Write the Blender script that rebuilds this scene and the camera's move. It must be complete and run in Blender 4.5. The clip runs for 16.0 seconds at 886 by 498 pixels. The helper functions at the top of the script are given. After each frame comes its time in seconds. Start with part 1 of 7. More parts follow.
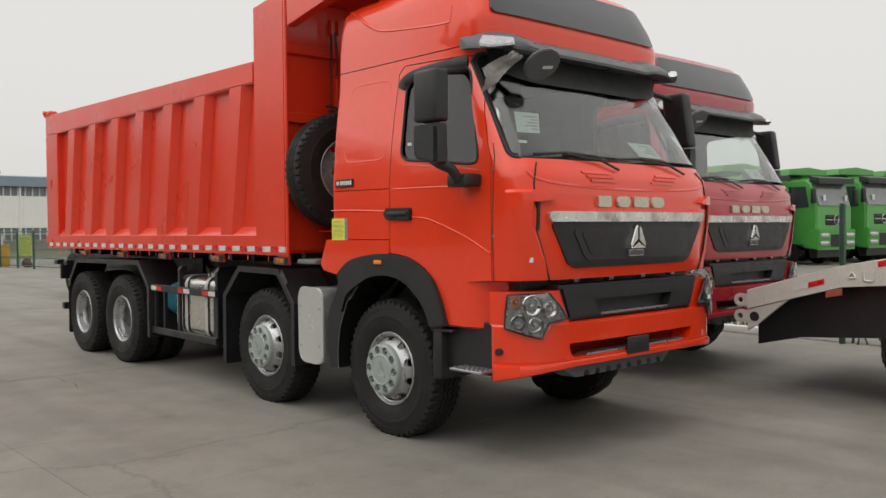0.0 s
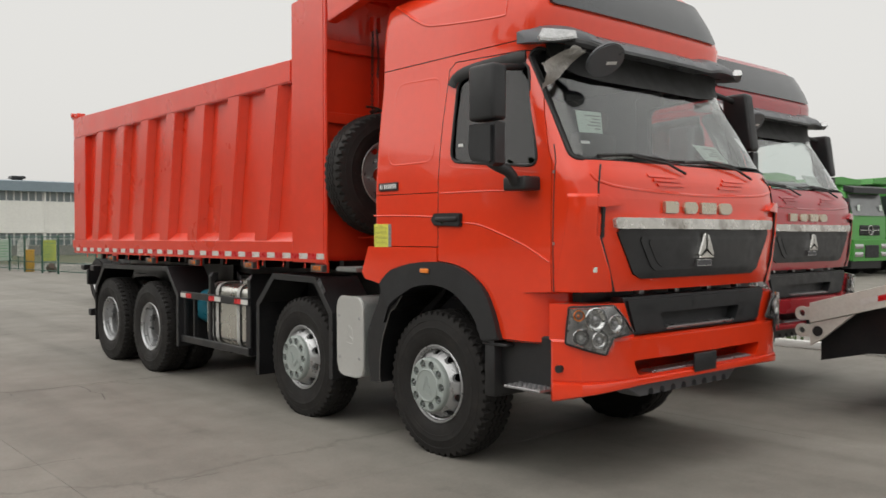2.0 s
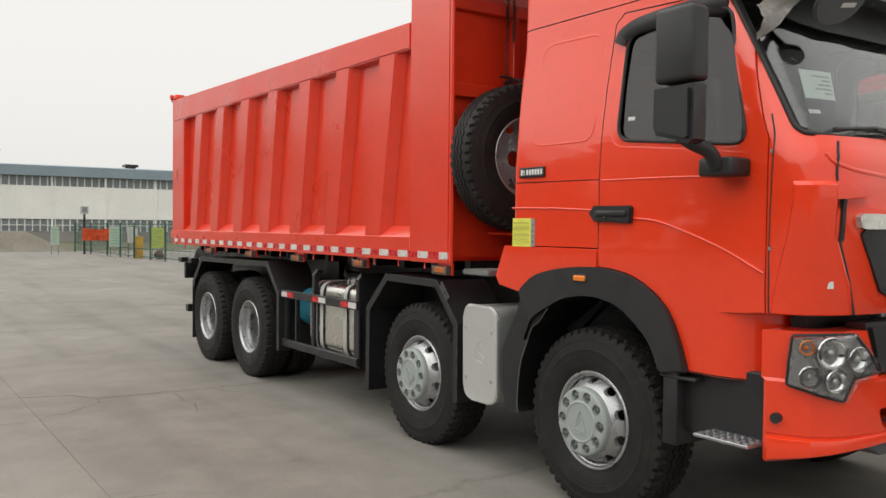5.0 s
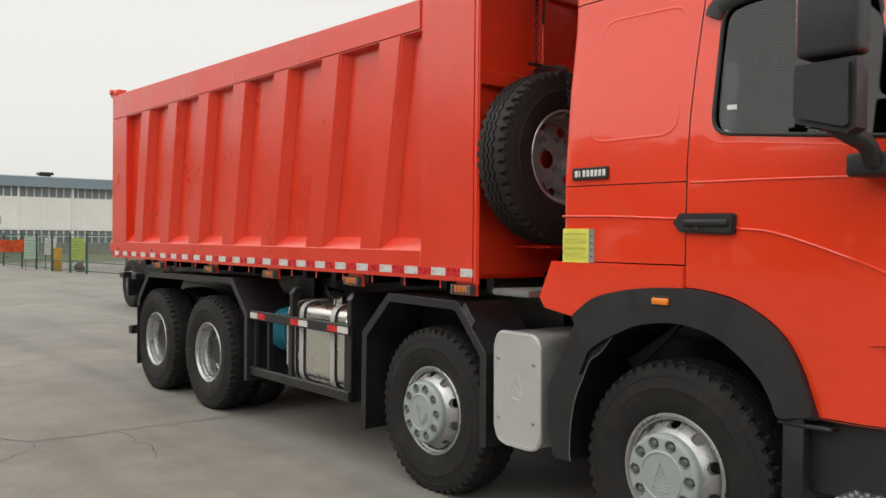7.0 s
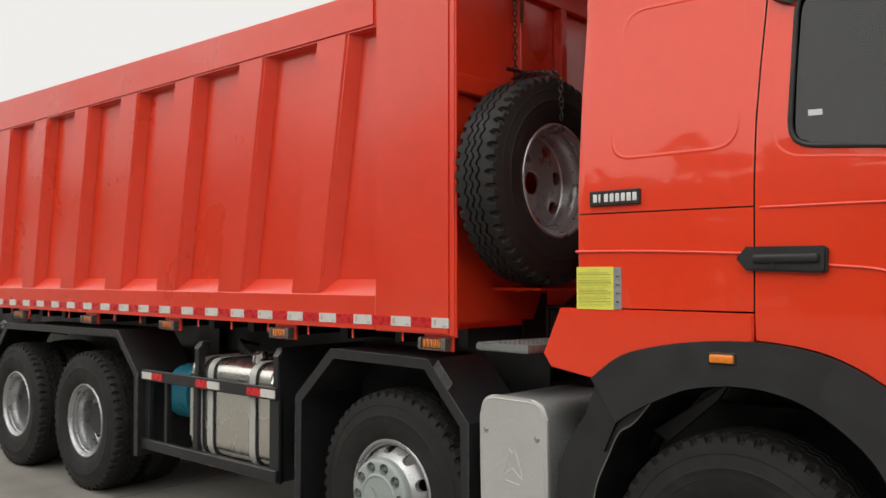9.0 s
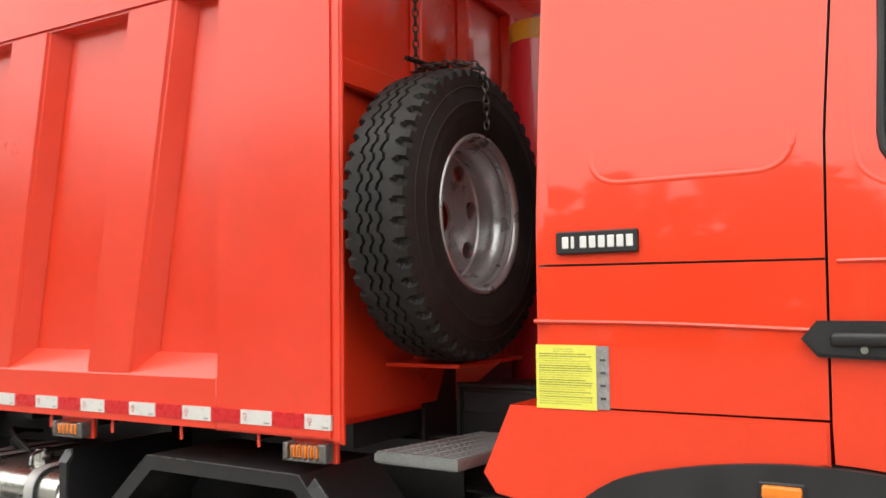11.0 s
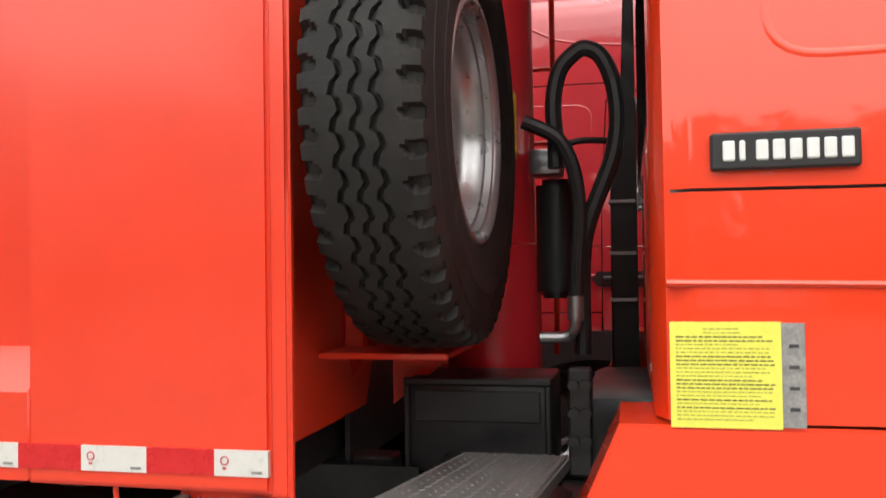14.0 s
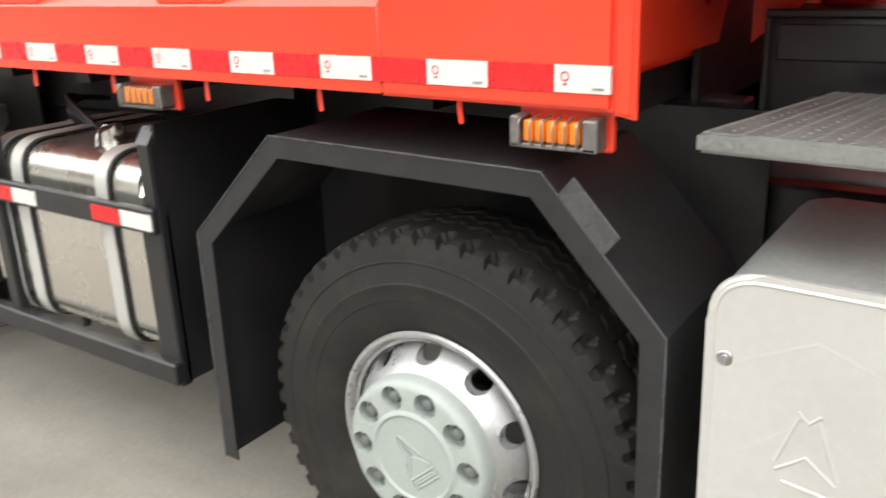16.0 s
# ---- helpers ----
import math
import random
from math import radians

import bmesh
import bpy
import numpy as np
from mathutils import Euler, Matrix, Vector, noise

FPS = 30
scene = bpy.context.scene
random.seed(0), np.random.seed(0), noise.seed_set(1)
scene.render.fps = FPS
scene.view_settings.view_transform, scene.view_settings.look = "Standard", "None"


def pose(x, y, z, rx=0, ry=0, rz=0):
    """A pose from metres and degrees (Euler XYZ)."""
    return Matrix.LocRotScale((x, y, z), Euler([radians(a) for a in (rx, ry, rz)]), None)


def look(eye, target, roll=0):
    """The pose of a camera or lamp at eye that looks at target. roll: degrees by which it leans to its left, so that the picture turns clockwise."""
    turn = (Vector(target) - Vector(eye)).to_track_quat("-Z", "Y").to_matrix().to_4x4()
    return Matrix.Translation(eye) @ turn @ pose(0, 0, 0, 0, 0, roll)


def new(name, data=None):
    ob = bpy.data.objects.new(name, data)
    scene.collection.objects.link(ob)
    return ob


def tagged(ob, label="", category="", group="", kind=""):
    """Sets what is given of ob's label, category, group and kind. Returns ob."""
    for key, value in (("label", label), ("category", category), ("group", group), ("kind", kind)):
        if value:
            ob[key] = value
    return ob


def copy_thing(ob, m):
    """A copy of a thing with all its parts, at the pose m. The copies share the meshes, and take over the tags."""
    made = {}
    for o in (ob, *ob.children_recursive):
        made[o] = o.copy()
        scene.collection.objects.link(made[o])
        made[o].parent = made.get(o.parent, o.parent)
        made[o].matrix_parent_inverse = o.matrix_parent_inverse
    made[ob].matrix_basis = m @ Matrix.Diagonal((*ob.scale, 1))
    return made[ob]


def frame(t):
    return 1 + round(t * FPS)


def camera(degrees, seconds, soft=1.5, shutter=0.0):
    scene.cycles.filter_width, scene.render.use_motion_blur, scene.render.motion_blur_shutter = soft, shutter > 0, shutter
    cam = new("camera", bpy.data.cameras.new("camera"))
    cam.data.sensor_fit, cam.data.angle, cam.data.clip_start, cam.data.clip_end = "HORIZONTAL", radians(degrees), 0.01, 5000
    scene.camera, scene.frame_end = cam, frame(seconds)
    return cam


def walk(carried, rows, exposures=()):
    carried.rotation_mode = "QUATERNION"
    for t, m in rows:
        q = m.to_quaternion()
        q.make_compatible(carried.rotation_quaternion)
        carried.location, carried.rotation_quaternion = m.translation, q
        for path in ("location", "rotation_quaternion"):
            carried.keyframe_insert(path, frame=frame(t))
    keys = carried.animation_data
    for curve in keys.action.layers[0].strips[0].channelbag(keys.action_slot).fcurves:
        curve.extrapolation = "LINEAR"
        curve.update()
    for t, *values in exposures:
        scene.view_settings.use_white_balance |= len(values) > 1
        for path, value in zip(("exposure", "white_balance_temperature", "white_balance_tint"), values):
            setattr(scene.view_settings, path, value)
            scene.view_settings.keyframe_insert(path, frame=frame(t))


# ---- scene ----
cam = camera(54.8, 16.0, shutter=0.3)
PATH = [
    (0, (-0.206, 0.634, 1.665), (1.135, 2.117, 1.617), -0.5),
    (0.5, (-0.208, 0.64, 1.665), (1.121, 2.134, 1.604), -0.4),
    (1, (-0.192, 0.782, 1.66), (1.144, 2.269, 1.606), -0.3),
    (1.5, (-0.182, 0.958, 1.67), (1.165, 2.436, 1.621), -0.5),
    (2, (-0.109, 1.093, 1.656), (1.198, 2.606, 1.627), -0.1),
    (2.5, (0.061, 1.228, 1.691), (1.285, 2.809, 1.71), 0.7),
    (3, (0.133, 1.398, 1.683), (1.335, 2.996, 1.673), 1.3),
    (3.5, (0.179, 1.621, 1.696), (1.383, 3.217, 1.641), 0.4),
    (4, (0.255, 1.823, 1.678), (1.447, 3.426, 1.591), 0.2),
    (4.5, (0.392, 2.041, 1.696), (1.505, 3.702, 1.643), 0.5),
    (7, (0.502, 3.474, 1.703), (1.77, 5.021, 1.676), 0.5),
    (7.5, (0.576, 3.752, 1.681), (1.848, 5.296, 1.685), 0.2),
    (8, (0.688, 4.049, 1.717), (1.974, 5.58, 1.761), 0.7),
    (8.5, (0.741, 4.329, 1.708), (2.12, 5.776, 1.769), 0.7),
    (8.7, (0.756, 4.444, 1.71), (2.183, 5.843, 1.773), 0.4),
    (10.8, (1.602, 5.579, 1.861), (3.298, 6.633, 1.968), -0.8),
    (11, (1.677, 5.664, 1.886), (3.404, 6.664, 2.009), -0.7),
    (11.5, (1.846, 5.919, 1.896), (3.649, 6.771, 2.048), -0.4),
    (12, (1.99, 6.152, 1.886), (3.84, 6.885, 2.083), 0.2),
    (12.5, (2.193, 6.317, 1.881), (4.068, 6.968, 2.128), -0.5),
    (13, (2.319, 6.517, 1.878), (4.235, 7.041, 2.105), -1.2),
    (13.5, (2.391, 6.7, 1.869), (4.338, 7.125, 2.036), -1.3),
    (14, (2.449, 6.762, 1.855), (4.403, 7.188, 1.902), -0.8),
    (14.5, (2.489, 6.764, 1.822), (4.431, 7.23, 1.711), -0.4),
    (15, (2.525, 6.767, 1.782), (4.391, 7.397, 1.436), -0.3),
    (15.5, (2.548, 6.788, 1.737), (4.277, 7.634, 1.193), -1.3),
    (16, (2.542, 6.816, 1.706), (4.092, 7.901, 1.059), -2.2),
]
EXPOSURES = [(0, 0.32), (2, 0.32), (3.5, 0.29), (4, 0.53), (4.5, 0.55), (7, 0.50), (8.7, 0.46), (10.8, 1.08), (12, 1.37), (13.5, 1.27), (14.5, 1.22), (15, 1.70), (15.5, 1.67), (16, 1.70)]
walk(cam, [(t, look(eye, target, roll)) for t, eye, target, roll in PATH], EXPOSURES)

# ---- light: a bright overcast sky with a weak, very soft sun ----
world = bpy.data.worlds.new("overcast_sky")
scene.world = world
world.use_nodes = True
wn, wl = world.node_tree.nodes, world.node_tree.links
wn.clear()
sky = wn.new("ShaderNodeTexSky")
sky.sky_type = "NISHITA"
sky.sun_disc = False
SUN_ELEV, SUN_ROT = radians(61), radians(261)
sky.sun_elevation, sky.sun_rotation = SUN_ELEV, SUN_ROT
sky.dust_density = 6.0
hs = wn.new("ShaderNodeHueSaturation")
hs.inputs["Saturation"].default_value = 0.12
hs.inputs["Value"].default_value = 0.10
mixw = wn.new("ShaderNodeMix")
mixw.data_type = "RGBA"
mixw.inputs["Factor"].default_value = 0.72
mixw.inputs[7].default_value = (0.84, 0.826, 0.79, 1)
bgn = wn.new("ShaderNodeBackground")
bgn.inputs["Strength"].default_value = 0.9
wout = wn.new("ShaderNodeOutputWorld")
wl.new(sky.outputs[0], hs.inputs["Color"])
wl.new(hs.outputs[0], mixw.inputs[6])
wl.new(mixw.outputs[2], bgn.inputs["Color"])
wl.new(bgn.outputs[0], wout.inputs["Surface"])
sun_data = bpy.data.lights.new("sun", "SUN")
sun_data.energy, sun_data.angle, sun_data.color = 1.2, radians(118), (1.0, 0.97, 0.92)
sun = new("sun", sun_data)
sun.matrix_world = look((-6.0, 0.95, 11), (0, 0, 0))


# ---- materials ----
def nodes_of(m):
    m.use_nodes = True
    return m.node_tree.nodes, m.node_tree.links, m.node_tree.nodes["Principled BSDF"]


def mat(name, col, rough=0.5, metal=0.0, var=0.15, scale=6.0, fine=60.0, bump=0.05, coat=0.0, rvar=0.1, spec=0.5, dirt=None, emit=0.0, objvar=0.0, crough=0.05):
    """A surface with two scales of colour variation, uneven gloss and fine relief."""
    m = bpy.data.materials.new(name)
    n, l, p = nodes_of(m)
    tc = n.new("ShaderNodeTexCoord")
    a, b = n.new("ShaderNodeTexNoise"), n.new("ShaderNodeTexNoise")
    a.inputs["Scale"].default_value, a.inputs["Detail"].default_value = scale, 5
    b.inputs["Scale"].default_value, b.inputs["Detail"].default_value = fine, 4
    for t in (a, b):
        l.new(tc.outputs["Object"], t.inputs["Vector"])
    add = n.new("ShaderNodeMath")
    add.operation = "ADD"
    l.new(a.outputs["Fac"], add.inputs[0])
    l.new(b.outputs["Fac"], add.inputs[1])
    ramp = n.new("ShaderNodeMapRange")
    ramp.inputs[1].default_value, ramp.inputs[2].default_value = 0.65, 1.35
    ramp.inputs[3].default_value, ramp.inputs[4].default_value = 1 - var, 1 + var
    l.new(add.outputs[0], ramp.inputs[0])
    mul = n.new("ShaderNodeMix")
    mul.data_type, mul.blend_type = "RGBA", "MULTIPLY"
    mul.inputs["Factor"].default_value = 1
    mul.inputs[6].default_value = (*col, 1)
    l.new(ramp.outputs[0], mul.inputs[7])
    out = mul.outputs[2]
    if dirt:
        dcol, amount, dscale = dirt
        d = n.new("ShaderNodeTexNoise")
        d.inputs["Scale"].default_value, d.inputs["Detail"].default_value, d.inputs["Roughness"].default_value = dscale, 8, 0.65
        l.new(tc.outputs["Object"], d.inputs["Vector"])
        dr = n.new("ShaderNodeMapRange")
        dr.inputs[1].default_value, dr.inputs[2].default_value, dr.inputs[4].default_value = 0.5, 0.75, amount
        l.new(d.outputs["Fac"], dr.inputs[0])
        dm = n.new("ShaderNodeMix")
        dm.data_type = "RGBA"
        dm.inputs[7].default_value = (*dcol, 1)
        l.new(dr.outputs[0], dm.inputs["Factor"])
        l.new(out, dm.inputs[6])
        out = dm.outputs[2]
    if objvar:
        oi = n.new("ShaderNodeObjectInfo")
        om = n.new("ShaderNodeMapRange")
        om.inputs[3].default_value, om.inputs[4].default_value = 1 - objvar, 1 + objvar
        l.new(oi.outputs["Random"], om.inputs[0])
        ox = n.new("ShaderNodeMix")
        ox.data_type, ox.blend_type = "RGBA", "MULTIPLY"
        ox.inputs["Factor"].default_value = 1
        l.new(out, ox.inputs[6])
        l.new(om.outputs[0], ox.inputs[7])
        out = ox.outputs[2]
    l.new(out, p.inputs["Base Color"])
    rr = n.new("ShaderNodeMapRange")
    rr.inputs[1].default_value, rr.inputs[2].default_value = 0.35, 0.65
    rr.inputs[3].default_value, rr.inputs[4].default_value = max(0.02, rough - rvar), min(1, rough + rvar)
    l.new(a.outputs["Fac"], rr.inputs[0])
    l.new(rr.outputs[0], p.inputs["Roughness"])
    p.inputs["Metallic"].default_value = metal
    p.inputs["Specular IOR Level"].default_value = spec
    p.inputs["Coat Weight"].default_value = coat
    p.inputs["Coat Roughness"].default_value = crough
    if bump:
        bp = n.new("ShaderNodeBump")
        bp.inputs["Strength"].default_value, bp.inputs["Distance"].default_value = bump, 0.01
        l.new(b.outputs["Fac"], bp.inputs["Height"])
        l.new(bp.outputs[0], p.inputs["Normal"])
    if emit:
        p.inputs["Emission Color"].default_value = (*col, 1)
        p.inputs["Emission Strength"].default_value = emit
    return m


def glass_mat(name, tint, rough=0.0, ior=1.45):
    m = bpy.data.materials.new(name)
    n, l, p = nodes_of(m)
    p.inputs["Base Color"].default_value = (*tint, 1)
    p.inputs["Roughness"].default_value = rough
    p.inputs["IOR"].default_value = ior
    p.inputs["Transmission Weight"].default_value = 1.0
    return m


RED = mat("red_cab_paint", (0.80, 0.043, 0.007), rough=0.34, var=0.04, scale=1.5, fine=14, bump=0.002, coat=0.9, spec=0.35, rvar=0.05, crough=0.04)
RED_BOX = mat("red_body_paint", (0.735, 0.040, 0.011), rough=0.34, var=0.06, scale=1.2, fine=9, bump=0.01, coat=0.52, rvar=0.08, crough=0.14, dirt=((0.55, 0.05, 0.02), 0.2, 2.2))
CRIMSON = mat("crimson_cab_paint", (0.72, 0.030, 0.042), rough=0.32, var=0.05, scale=1.5, fine=14, bump=0.004, coat=0.7, rvar=0.05)
# cab red darkened all over, with shade put into the colour
RED_CAB_SHADED = mat("shaded_red_cab_paint", (0.38, 0.016, 0.025), rough=0.32, var=0.06, scale=1.5, fine=14, bump=0.004, coat=0.8, rvar=0.05, dirt=((0.30, 0.03, 0.04), 0.4, 2))
BLACK = mat("black_chassis_paint", (0.0165, 0.0165, 0.0180), rough=0.38, var=0.25, scale=4, fine=40, bump=0.05, dirt=((0.034, 0.030, 0.028), 0.4, 5))
PLASTIC = mat("black_plastic", (0.0145, 0.0145, 0.0155), rough=0.48, var=0.12, scale=8, fine=300, bump=0.06)
GREYPLASTIC = mat("dark_grey_plastic", (0.0175, 0.018, 0.0195), rough=0.46, var=0.1, scale=8, fine=300, bump=0.05)
RUBBER = mat("tyre_rubber", (0.015, 0.0138, 0.0132), rough=0.66, spec=0.3, var=0.2, scale=5, fine=90, bump=0.12, dirt=((0.046, 0.041, 0.036), 0.45, 7))
SEAL = mat("window_rubber", (0.018, 0.018, 0.018), rough=0.55, var=0.1, bump=0.02)
RIM = mat("silver_wheel_paint", (0.44, 0.445, 0.45), rough=0.32, metal=0.7, var=0.1, scale=10, fine=80, bump=0.03, dirt=((0.22, 0.21, 0.2), 0.3, 9))
HUB = mat("pale_grey_hub_cover", (0.315, 0.352, 0.336), rough=0.42, var=0.06, scale=9, fine=90, bump=0.03, dirt=((0.3, 0.3, 0.28), 0.3, 14))
NUTCAP = mat("grey_nut_cap", (0.11, 0.12, 0.117), rough=0.42, var=0.1, scale=30, fine=150, bump=0.03)
STEEL = mat("bare_steel", (0.42, 0.42, 0.43), rough=0.35, metal=0.9, var=0.12, scale=9, fine=120, bump=0.04)
CHROME = mat("chrome", (0.72, 0.72, 0.70), rough=0.12, metal=1.0, var=0.06, bump=0.0, rvar=0.04)
ALU = mat("aluminium_tank", (0.70, 0.69, 0.64), rough=0.24, metal=0.95, var=0.08, scale=3, fine=35, bump=0.06, rvar=0.08)
SHIELD = mat("silver_silencer_cover", (0.53, 0.53, 0.51), rough=0.42, metal=0.35, var=0.04, scale=3, fine=50, bump=0.03, dirt=((0.40, 0.40, 0.38), 0.2, 5))
DARKMETAL = mat("silencer_sheet_steel", (0.432, 0.460, 0.450), rough=0.40, metal=0.45, var=0.15, scale=5, fine=60, bump=0.05)
PLATE = mat("grey_tread_plate", (0.25, 0.258, 0.252), rough=0.44, metal=0.6, var=0.18, scale=12, fine=70, bump=0.05)
# plain grey for small trim; also paints the gloss on the fenders
DULL = mat("grey_trim_and_gloss", (0.075, 0.076, 0.08), rough=0.32, metal=0.3, var=0.25, scale=14, fine=90, bump=0.04)
TAPE_W = mat("white_reflective_tape", (0.62, 0.605, 0.57), rough=0.35, var=0.05, scale=30, fine=200, bump=0.03)
TAPE_R = mat("red_reflective_tape", (0.56, 0.014, 0.017), rough=0.3, var=0.1, scale=30, fine=200, bump=0.03)
YELLOW = mat("yellow_sticker", (0.76, 0.74, 0.11), rough=0.45, var=0.04, scale=20, fine=90, bump=0.02)
PAPER = mat("pale_paper", (0.62, 0.70, 0.64), rough=0.6, var=0.08, scale=20, fine=90, bump=0.02)
WHITE = mat("white_paint", (0.72, 0.72, 0.70), rough=0.45, var=0.06, scale=4, fine=40, bump=0.03)
INKRED = mat("red_print", (0.5, 0.04, 0.06), rough=0.5, var=0.1)
AMBER = mat("amber_lens", (0.85, 0.23, 0.02), rough=0.2, var=0.08, scale=40, coat=0.5)
DARKGLOSS = mat("smoked_panel", (0.045, 0.05, 0.055), rough=0.12, var=0.06, bump=0.0, coat=0.5, rvar=0.03)
# grey base colour carries the sky's reflection in the green trucks' windscreens
PALEGLASS = mat("sky_lit_windscreen", (0.16, 0.17, 0.17), rough=0.08, var=0.2, scale=1.5, bump=0.0, coat=1.0, rvar=0.03)
INTERIOR = mat("dark_cab_interior", (0.09, 0.09, 0.096), rough=0.7, var=0.15, scale=5, fine=60)
SEATC = mat("grey_seat_cloth", (0.09, 0.085, 0.085), rough=0.9, var=0.2, scale=9, fine=160, bump=0.2)
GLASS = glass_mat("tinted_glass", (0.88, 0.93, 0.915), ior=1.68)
# near door pane: its dark tint stands in for the unlit interior
SIDEGLASS = glass_mat("glass_with_dark_interior", (0.05, 0.05, 0.05), ior=1.54)
CLEAR = glass_mat("lamp_glass", (0.95, 0.96, 0.96))
VISOR = mat("grey_visor_plastic", (0.105, 0.11, 0.12), rough=0.36, var=0.1, scale=5, fine=200, bump=0.04)
CAGE = mat("galvanised_cage", (0.22, 0.21, 0.20), rough=0.45, metal=0.7, var=0.2, scale=30)
BRIGHT = mat("flaking_bright_trim", (0.74, 0.73, 0.70), rough=0.22, metal=0.65, var=0.1, scale=8, fine=60, bump=0.03, dirt=((0.16, 0.12, 0.09), 0.8, 6))
LETTER = mat("champagne_letters", (0.60, 0.54, 0.44), rough=0.25, metal=0.8, var=0.06)
LAMPCLEAR = mat("clear_lamp_cover", (0.72, 0.73, 0.74), rough=0.12, metal=0.3, var=0.25, scale=30, fine=90, bump=0.15, coat=1.0)
PALEPRINT = mat("pale_print", (0.33, 0.36, 0.33), rough=0.6)
TEXTDARK = mat("dark_olive_print", (0.20, 0.19, 0.05), rough=0.6, var=0.25, scale=90)
TEXTGREY = mat("faded_print", (0.38, 0.37, 0.07), rough=0.6, var=0.2, scale=90)
TAB = mat("worn_grey_tab", (0.30, 0.29, 0.28), rough=0.45, metal=0.3, var=0.3, scale=40, fine=150)
REFLECTOR = mat("lamp_reflector", (0.60, 0.60, 0.60), rough=0.12, metal=1.0, var=0.05, bump=0.0)
LAMPBACK = mat("silver_lamp_housing", (0.30, 0.30, 0.305), rough=0.3, metal=0.7, var=0.15, scale=14)
HOSE = mat("black_rubber_hose", (0.02, 0.02, 0.021), rough=0.5, var=0.15, scale=20)
BLUE = mat("blue_air_bottle", (0.02, 0.19, 0.27), rough=0.35, var=0.1, scale=8)
FILM = mat("crumpled_plastic_film", (0.42, 0.40, 0.37), rough=0.3, var=0.18, scale=9, fine=30, bump=0.5)
TRAILERW = mat("trailer_white_paint", (0.60, 0.58, 0.53), rough=0.5, var=0.1, scale=3, fine=40, bump=0.05, dirt=((0.35, 0.31, 0.25), 0.5, 3))
FADED = mat("faded_red_reflector", (0.36, 0.085, 0.06), rough=0.35, var=0.15, scale=30)
GREEN = mat("green_truck_paint", (0.072, 0.30, 0.055), rough=0.4, var=0.1, scale=2, coat=0.3)

# ---- mesh helpers ----
def base_of(parent):
    while parent.parent:
        parent = parent.parent
    return parent


def part(name, bm, material, parent=None, label="", smooth=35, extra=()):
    """Links a bmesh, made in world coordinates, as one mesh object under a thing or a part."""
    if parent is not None:
        bm.transform(Matrix.Translation(-Vector(base_of(parent).location)))
    me = bpy.data.meshes.new(name)
    bmesh.ops.recalc_face_normals(bm, faces=bm.faces)
    bm.to_mesh(me)
    bm.free()
    for m in (material, *extra):
        me.materials.append(m)
    if smooth:
        me.polygons.foreach_set("use_smooth", [True] * len(me.polygons))
        me.set_sharp_from_angle(angle=radians(smooth))
    ob = new(name, me)
    ob.parent = parent
    if label:
        ob["label"] = label
    return ob


def thing(name, base, label, category, group="", kind=""):
    ob = new(name)
    ob.empty_display_size = 0.2
    ob.location = base
    return tagged(ob, label, category, group, kind)


def add_box(bm, x0, x1, y0, y1, z0, z1, bev=0.0, seg=2):
    m = Matrix.LocRotScale(((x0 + x1) / 2, (y0 + y1) / 2, (z0 + z1) / 2), None, (abs(x1 - x0), abs(y1 - y0), abs(z1 - z0)))
    vs = bmesh.ops.create_cube(bm, size=1, matrix=m)["verts"]
    if bev:
        es = {e for v in vs for e in v.link_edges}
        bmesh.ops.bevel(bm, geom=list(es), offset=bev, segments=seg, affect="EDGES", clamp_overlap=True, profile=0.5)
    return bm


def add_prism(bm, pts, a0, a1, axis="x", bev=0.0, seg=2):
    """A polygon drawn in the plane across the axis, pushed from a0 to a1."""
    def put(p, a):
        return {"x": (a, p[0], p[1]), "y": (p[0], a, p[1]), "z": (p[0], p[1], a)}[axis]
    lo = [bm.verts.new(put(p, a0)) for p in pts]
    hi = [bm.verts.new(put(p, a1)) for p in pts]
    n = len(pts)
    faces = [bm.faces.new(lo), bm.faces.new(list(reversed(hi)))]
    for i in range(n):
        faces.append(bm.faces.new((lo[i], hi[i], hi[(i + 1) % n], lo[(i + 1) % n])))
    if bev:
        es = list({e for f in faces[:2] for e in f.edges})
        bmesh.ops.bevel(bm, geom=es, offset=bev, segments=seg, affect="EDGES", clamp_overlap=True)
    return bm


def add_cyl(bm, p0, p1, r, n=20, r1=None, bev=0.0):
    p0, p1 = Vector(p0), Vector(p1)
    d = p1 - p0
    m = Matrix.Translation((p0 + p1) / 2) @ d.to_track_quat("Z", "Y").to_matrix().to_4x4()
    vs = bmesh.ops.create_cone(bm, cap_ends=True, segments=n, radius1=r, radius2=r if r1 is None else r1, depth=d.length, matrix=m)["verts"]
    if bev:
        es = {e for v in vs for e in v.link_edges if sum(len(f.verts) > 4 for f in e.link_faces) == 1}
        bmesh.ops.bevel(bm, geom=list(es), offset=bev, segments=2, affect="EDGES", clamp_overlap=True)
    return bm


